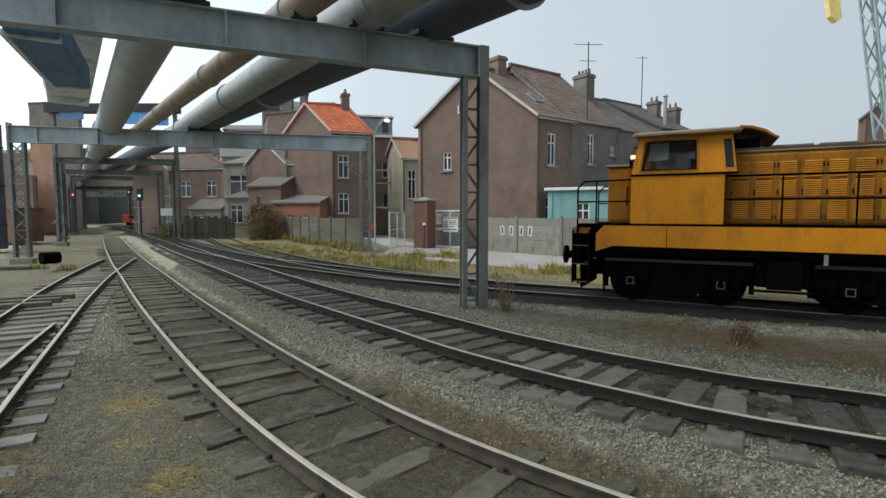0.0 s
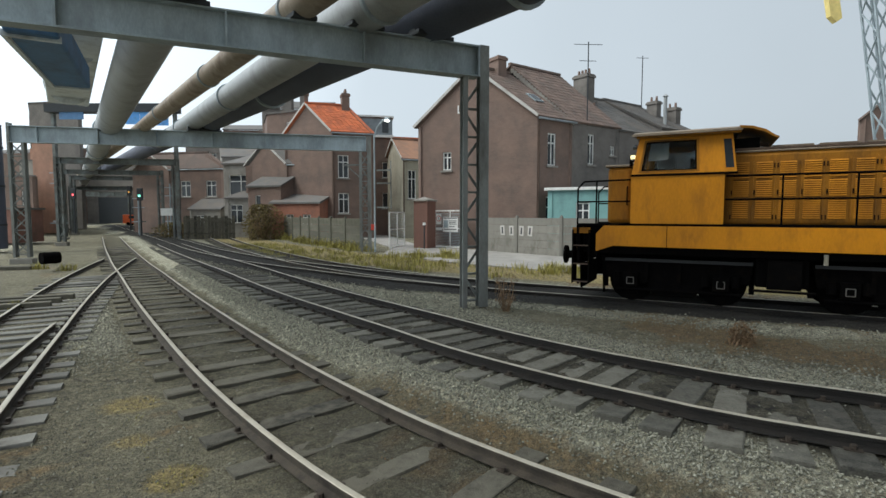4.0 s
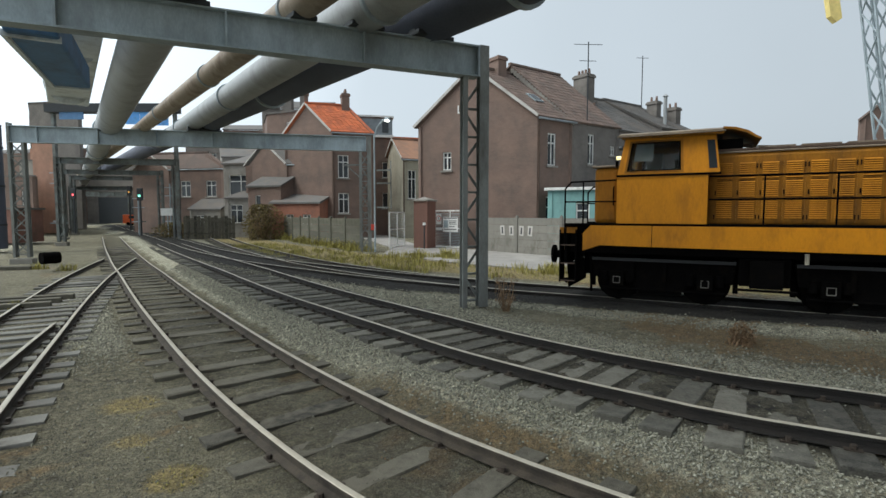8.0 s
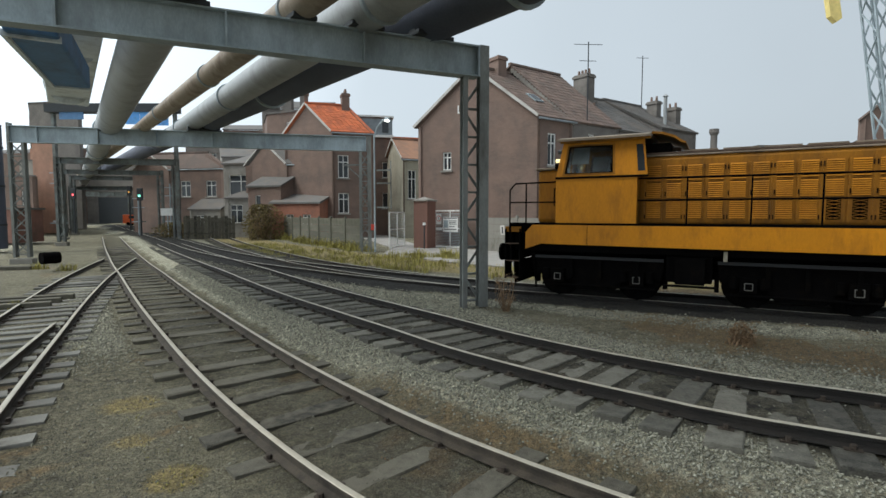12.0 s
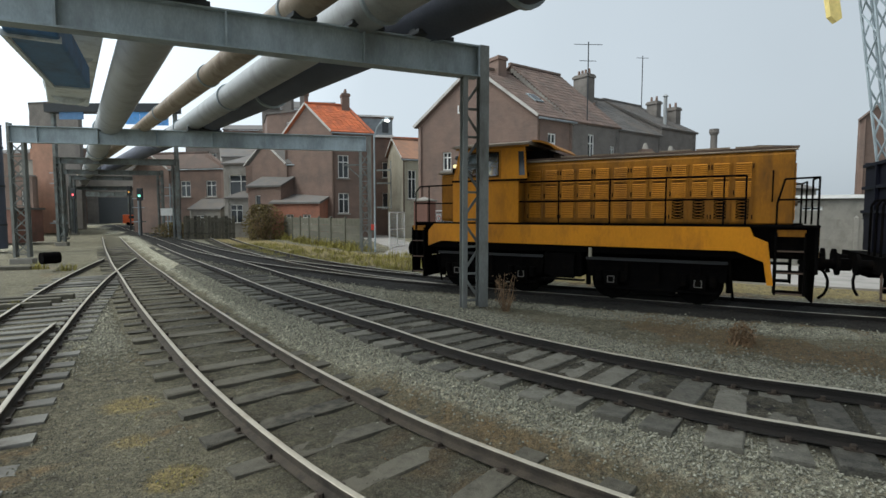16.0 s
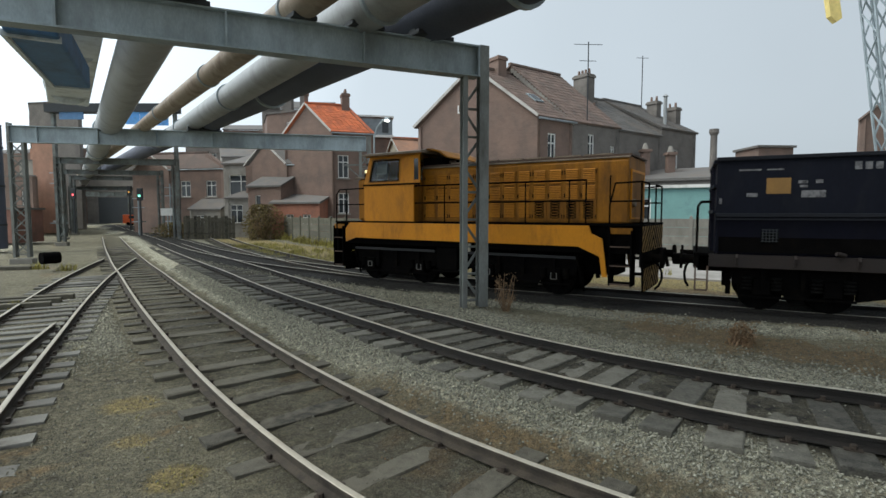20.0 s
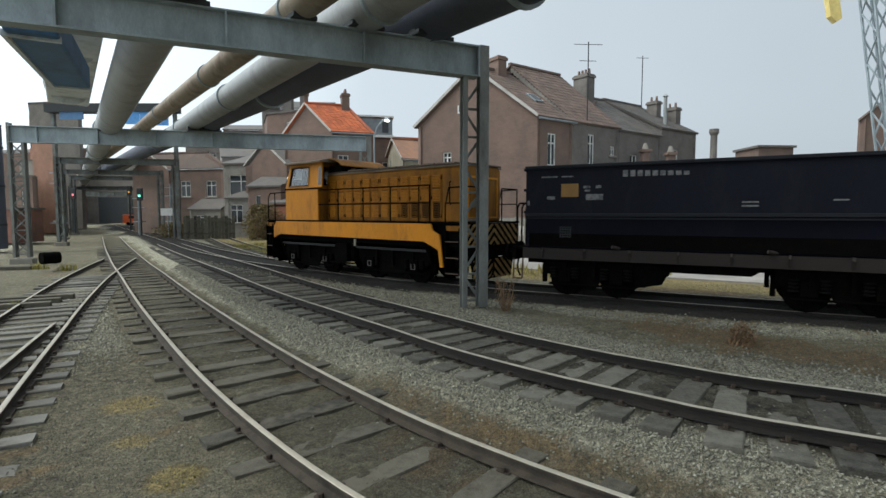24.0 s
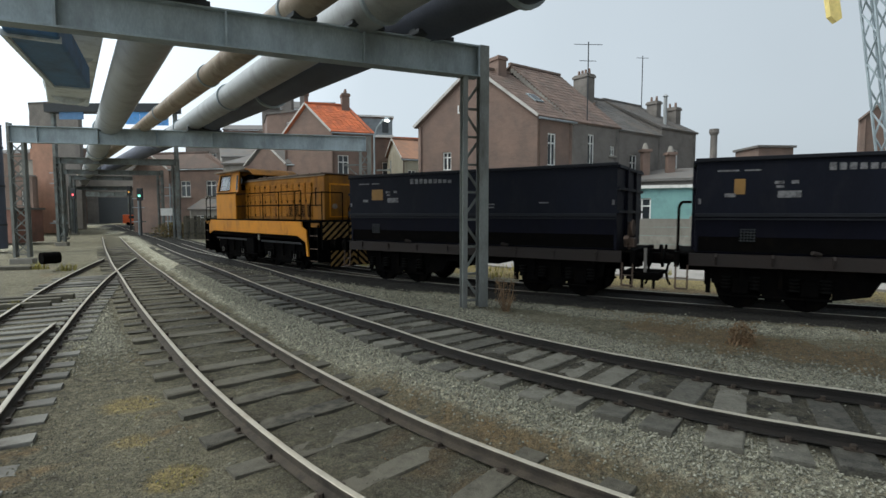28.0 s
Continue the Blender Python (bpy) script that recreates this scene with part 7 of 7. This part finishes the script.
        part("end_platform", Geo().box((min(x, x + e * 0.4), -1.25, 1.18), (max(x, x + e * 0.4), 1.25, 1.23)), BLACK, t)
        for s in (1, -1):
            part("buffer", Geo().rod((x + e * 0.4, s * 0.87, 1.06), (x + e * 0.62, s * 0.87, 1.06), 0.1, 12).rod((x + e * 0.62, s * 0.87, 1.06), (x + e * 0.68, s * 0.87, 1.06), 0.22, 18), BLACK, t, round_=True)
        part("coupling", Geo().rod((x + e * 0.4, 0, 1.0), (x + e * 0.8, 0, 0.98), 0.11, 10).box((min(x + e * 0.55, x + e * 0.85), -0.16, 0.86), (max(x + e * 0.55, x + e * 0.85), 0.16, 1.12)), BLACK, t, bevel=0.02)
        part("brake_hose", Geo().tube([(x + e * (0.4 + 0.18 * math.sin(a)), 0.4, 0.66 + 0.34 * math.cos(a)) for a in (0, 0.5, 1.0, 1.5, 2.0, 2.6)], 0.028, 8), BLACK, t)
        part("step_iron", Geo().tube([(x + e * 0.12, 1.28, 0.95), (x + e * 0.12, 1.32, 0.42), (x + e * 0.36, 1.32, 0.42), (x + e * 0.36, 1.28, 0.95)], 0.022, 6).bar((x + e * 0.12, 1.32, 0.66), (x + e * 0.36, 1.32, 0.66), 0.05, 0.02), RUSTY, t)
        part("tail_bracket", Geo().box((min(x - e * 0.05, x - e * 0.1), W + 0.001, 2.3), (max(x - e * 0.05, x - e * 0.1), W + 0.03, 2.42)), LETTER, t)
    # brake gear on the tail end and beside the leading bogie
    part("brake_wheel", Geo().rod((-L - 0.26, 0.95, 1.75), (-L - 0.3, 0.95, 1.75), 0.2, 16), RUSTY, t)
    part("brake_spindle", Geo().rod((-L - 0.2, 0.95, 1.24), (-L - 0.2, 0.95, 1.9), 0.035, 8), RUSTY, t)
    part("brake_valve", Geo().box((-L - 0.34, 0.75, 1.3), (-L - 0.1, 1.1, 1.52)).rod((-L - 0.2, 1.15, 1.4), (-L - 0.2, 1.3, 1.55), 0.07, 8), RUSTY, t, bevel=0.02)
    for s in (1, -1):
        part("brake_gear", Geo().prism([(L - 3.5, s * 1.0, 1.0), (L - 2.6, s * 1.0, 1.0), (L - 2.6, s * 1.0, 0.3), (L - 3.2, s * 1.0, 0.42)], (0, -s * 0.2, 0)), BLACK, t)
    # low coupling guard behind the wagon
    part("coupling_guard", Geo().box((-L - 0.95, 0.35, 0.66), (-L - 0.12, 1.25, 0.74)).box((-L - 0.9, 0.4, 0.56), (-L - 0.2, 1.2, 0.66)), BLACK, t)
    for k in (0.3, 0.55, 0.8):
        part("guard_prong", Geo().box((-L - k - 0.03, 1.1, 0.36), (-L - k + 0.03, 1.16, 0.56)), BLACK, t)
    part("guard_hanger", Geo().box((-L - 0.34, 0.9, 0.74), (-L - 0.28, 0.96, 1.0)), BLACK, t)
    part("uncoupling_lever", Geo().bar((-L - 0.62, 1.2, 0.74), (-L - 0.62, 1.2, 1.3), 0.06), RIM, t)
    # guard rail on the leading platform
    for yy in (1.1, 0.75, 0.4):
        part("platform_rail", Geo().tube([(L + 0.34, yy, 1.23), (L + 0.34, yy, 2.25), (L + 0.28, yy, 2.36), (L + 0.08, yy, 2.36)], 0.024, 8), BLACK, t)
    part("floor", Geo().box((-L + 0.06, -1.2, 1.2), (L - 0.06, 1.2, 1.27)), WAGON, t)
    part("centre_sill", Geo().box((-L - 0.3, -0.3, 0.75), (L + 0.3, 0.3, 1.19)), BLACK, t)
    part("hopper_chute", Geo().prism([(-1.6, -1.0, 1.19), (1.6, -1.0, 1.19), (0.9, -1.0, 0.72), (-0.9, -1.0, 0.72)], (0, 2.0, 0)), BLACK, t)
    part("load", Geo().box((-L + 0.08, -W + 0.08, 1.28), (L - 0.08, W - 0.08, 1.6)), BLACK, t)
    axles = []
    for bx in (L - 1.55, -L + 1.55):
        build_bogie(t, bx, 1.25, rims=False)
        for e in (1, -1):
            w = build_wheelset("wheelset", 0.42, BLACK)
            w.parent = t
            w.matrix_basis = pose(bx + e * 0.625, 0, 0.42)
            axles.append((w, bx + e * 0.625, 0.42))
    return t, axles


WAGON_1, AXLES_1 = build_wagon("navy-black high-sided open wagon with ochre plate, behind the locomotive", 1.32, 0.42)
WAGON_2, AXLES_2 = build_wagon("navy-black high-sided open wagon at the end of the train", 0.92, 0.2)

# how far the locomotive has run along its line
RUN = [(0, 15.92), (6.2, 15.92), (6.6, 15.95), (7, 16), (7.5, 16.1), (8, 16.23), (9, 16.49), (10, 16.85), (11, 17.26), (12, 17.67), (12.5, 17.91), (13.5, 18.62), (14.5, 19.4), (15, 19.78),
       (16, 20.55), (17, 21.27), (18, 22.04), (19, 22.86), (20, 23.76), (21, 24.72), (21.5, 25.21), (22.5, 26.25), (23.5, 27.37), (24, 27.97), (25, 29.38), (26, 30.77), (27, 32.26), (28, 33.85)]


def set_on_line(u, front, rear):
    """Pose of a vehicle whose pivots stand front and rear of its origin."""
    a, b = TRAIN_LINE.at(u + front), TRAIN_LINE.at(u + rear)
    d = (a - b).normalized()
    o = b + d * (-rear)
    return Matrix.Translation(o) @ Matrix(((d.x, -d.y, 0), (d.y, d.x, 0), (0, 0, 1))).to_4x4()


def motions():
    for ob, axles, back, front, rear in ((LOCO, LOCO_AXLES, 0.0, 2.55, -1.65), (WAGON_1, AXLES_1, BACK_1, WL / 2 - 1.55, -WL / 2 + 1.55), (WAGON_2, AXLES_2, BACK_2, WL / 2 - 1.55, -WL / 2 + 1.55)):
        walk(ob, [(t, set_on_line(u + LINE_START - back, front, rear)) for t, u in RUN])
        for w, x, r in axles:
            rows, last = [], None
            for (t0, u0), (t1, u1) in zip(RUN, RUN[1:]):
                k = max(1, int(abs(u1 - u0) / r / 1.2) + 1)
                rows += [(t0 + (t1 - t0) * i / k, u0 + (u1 - u0) * i / k) for i in range(k)]
            rows.append(RUN[-1])
            walk(w, [(t, Matrix.Translation((x, 0, r)) @ Matrix.Rotation((u - 16.0) / r, 4, "Y")) for t, u in rows])


motions()
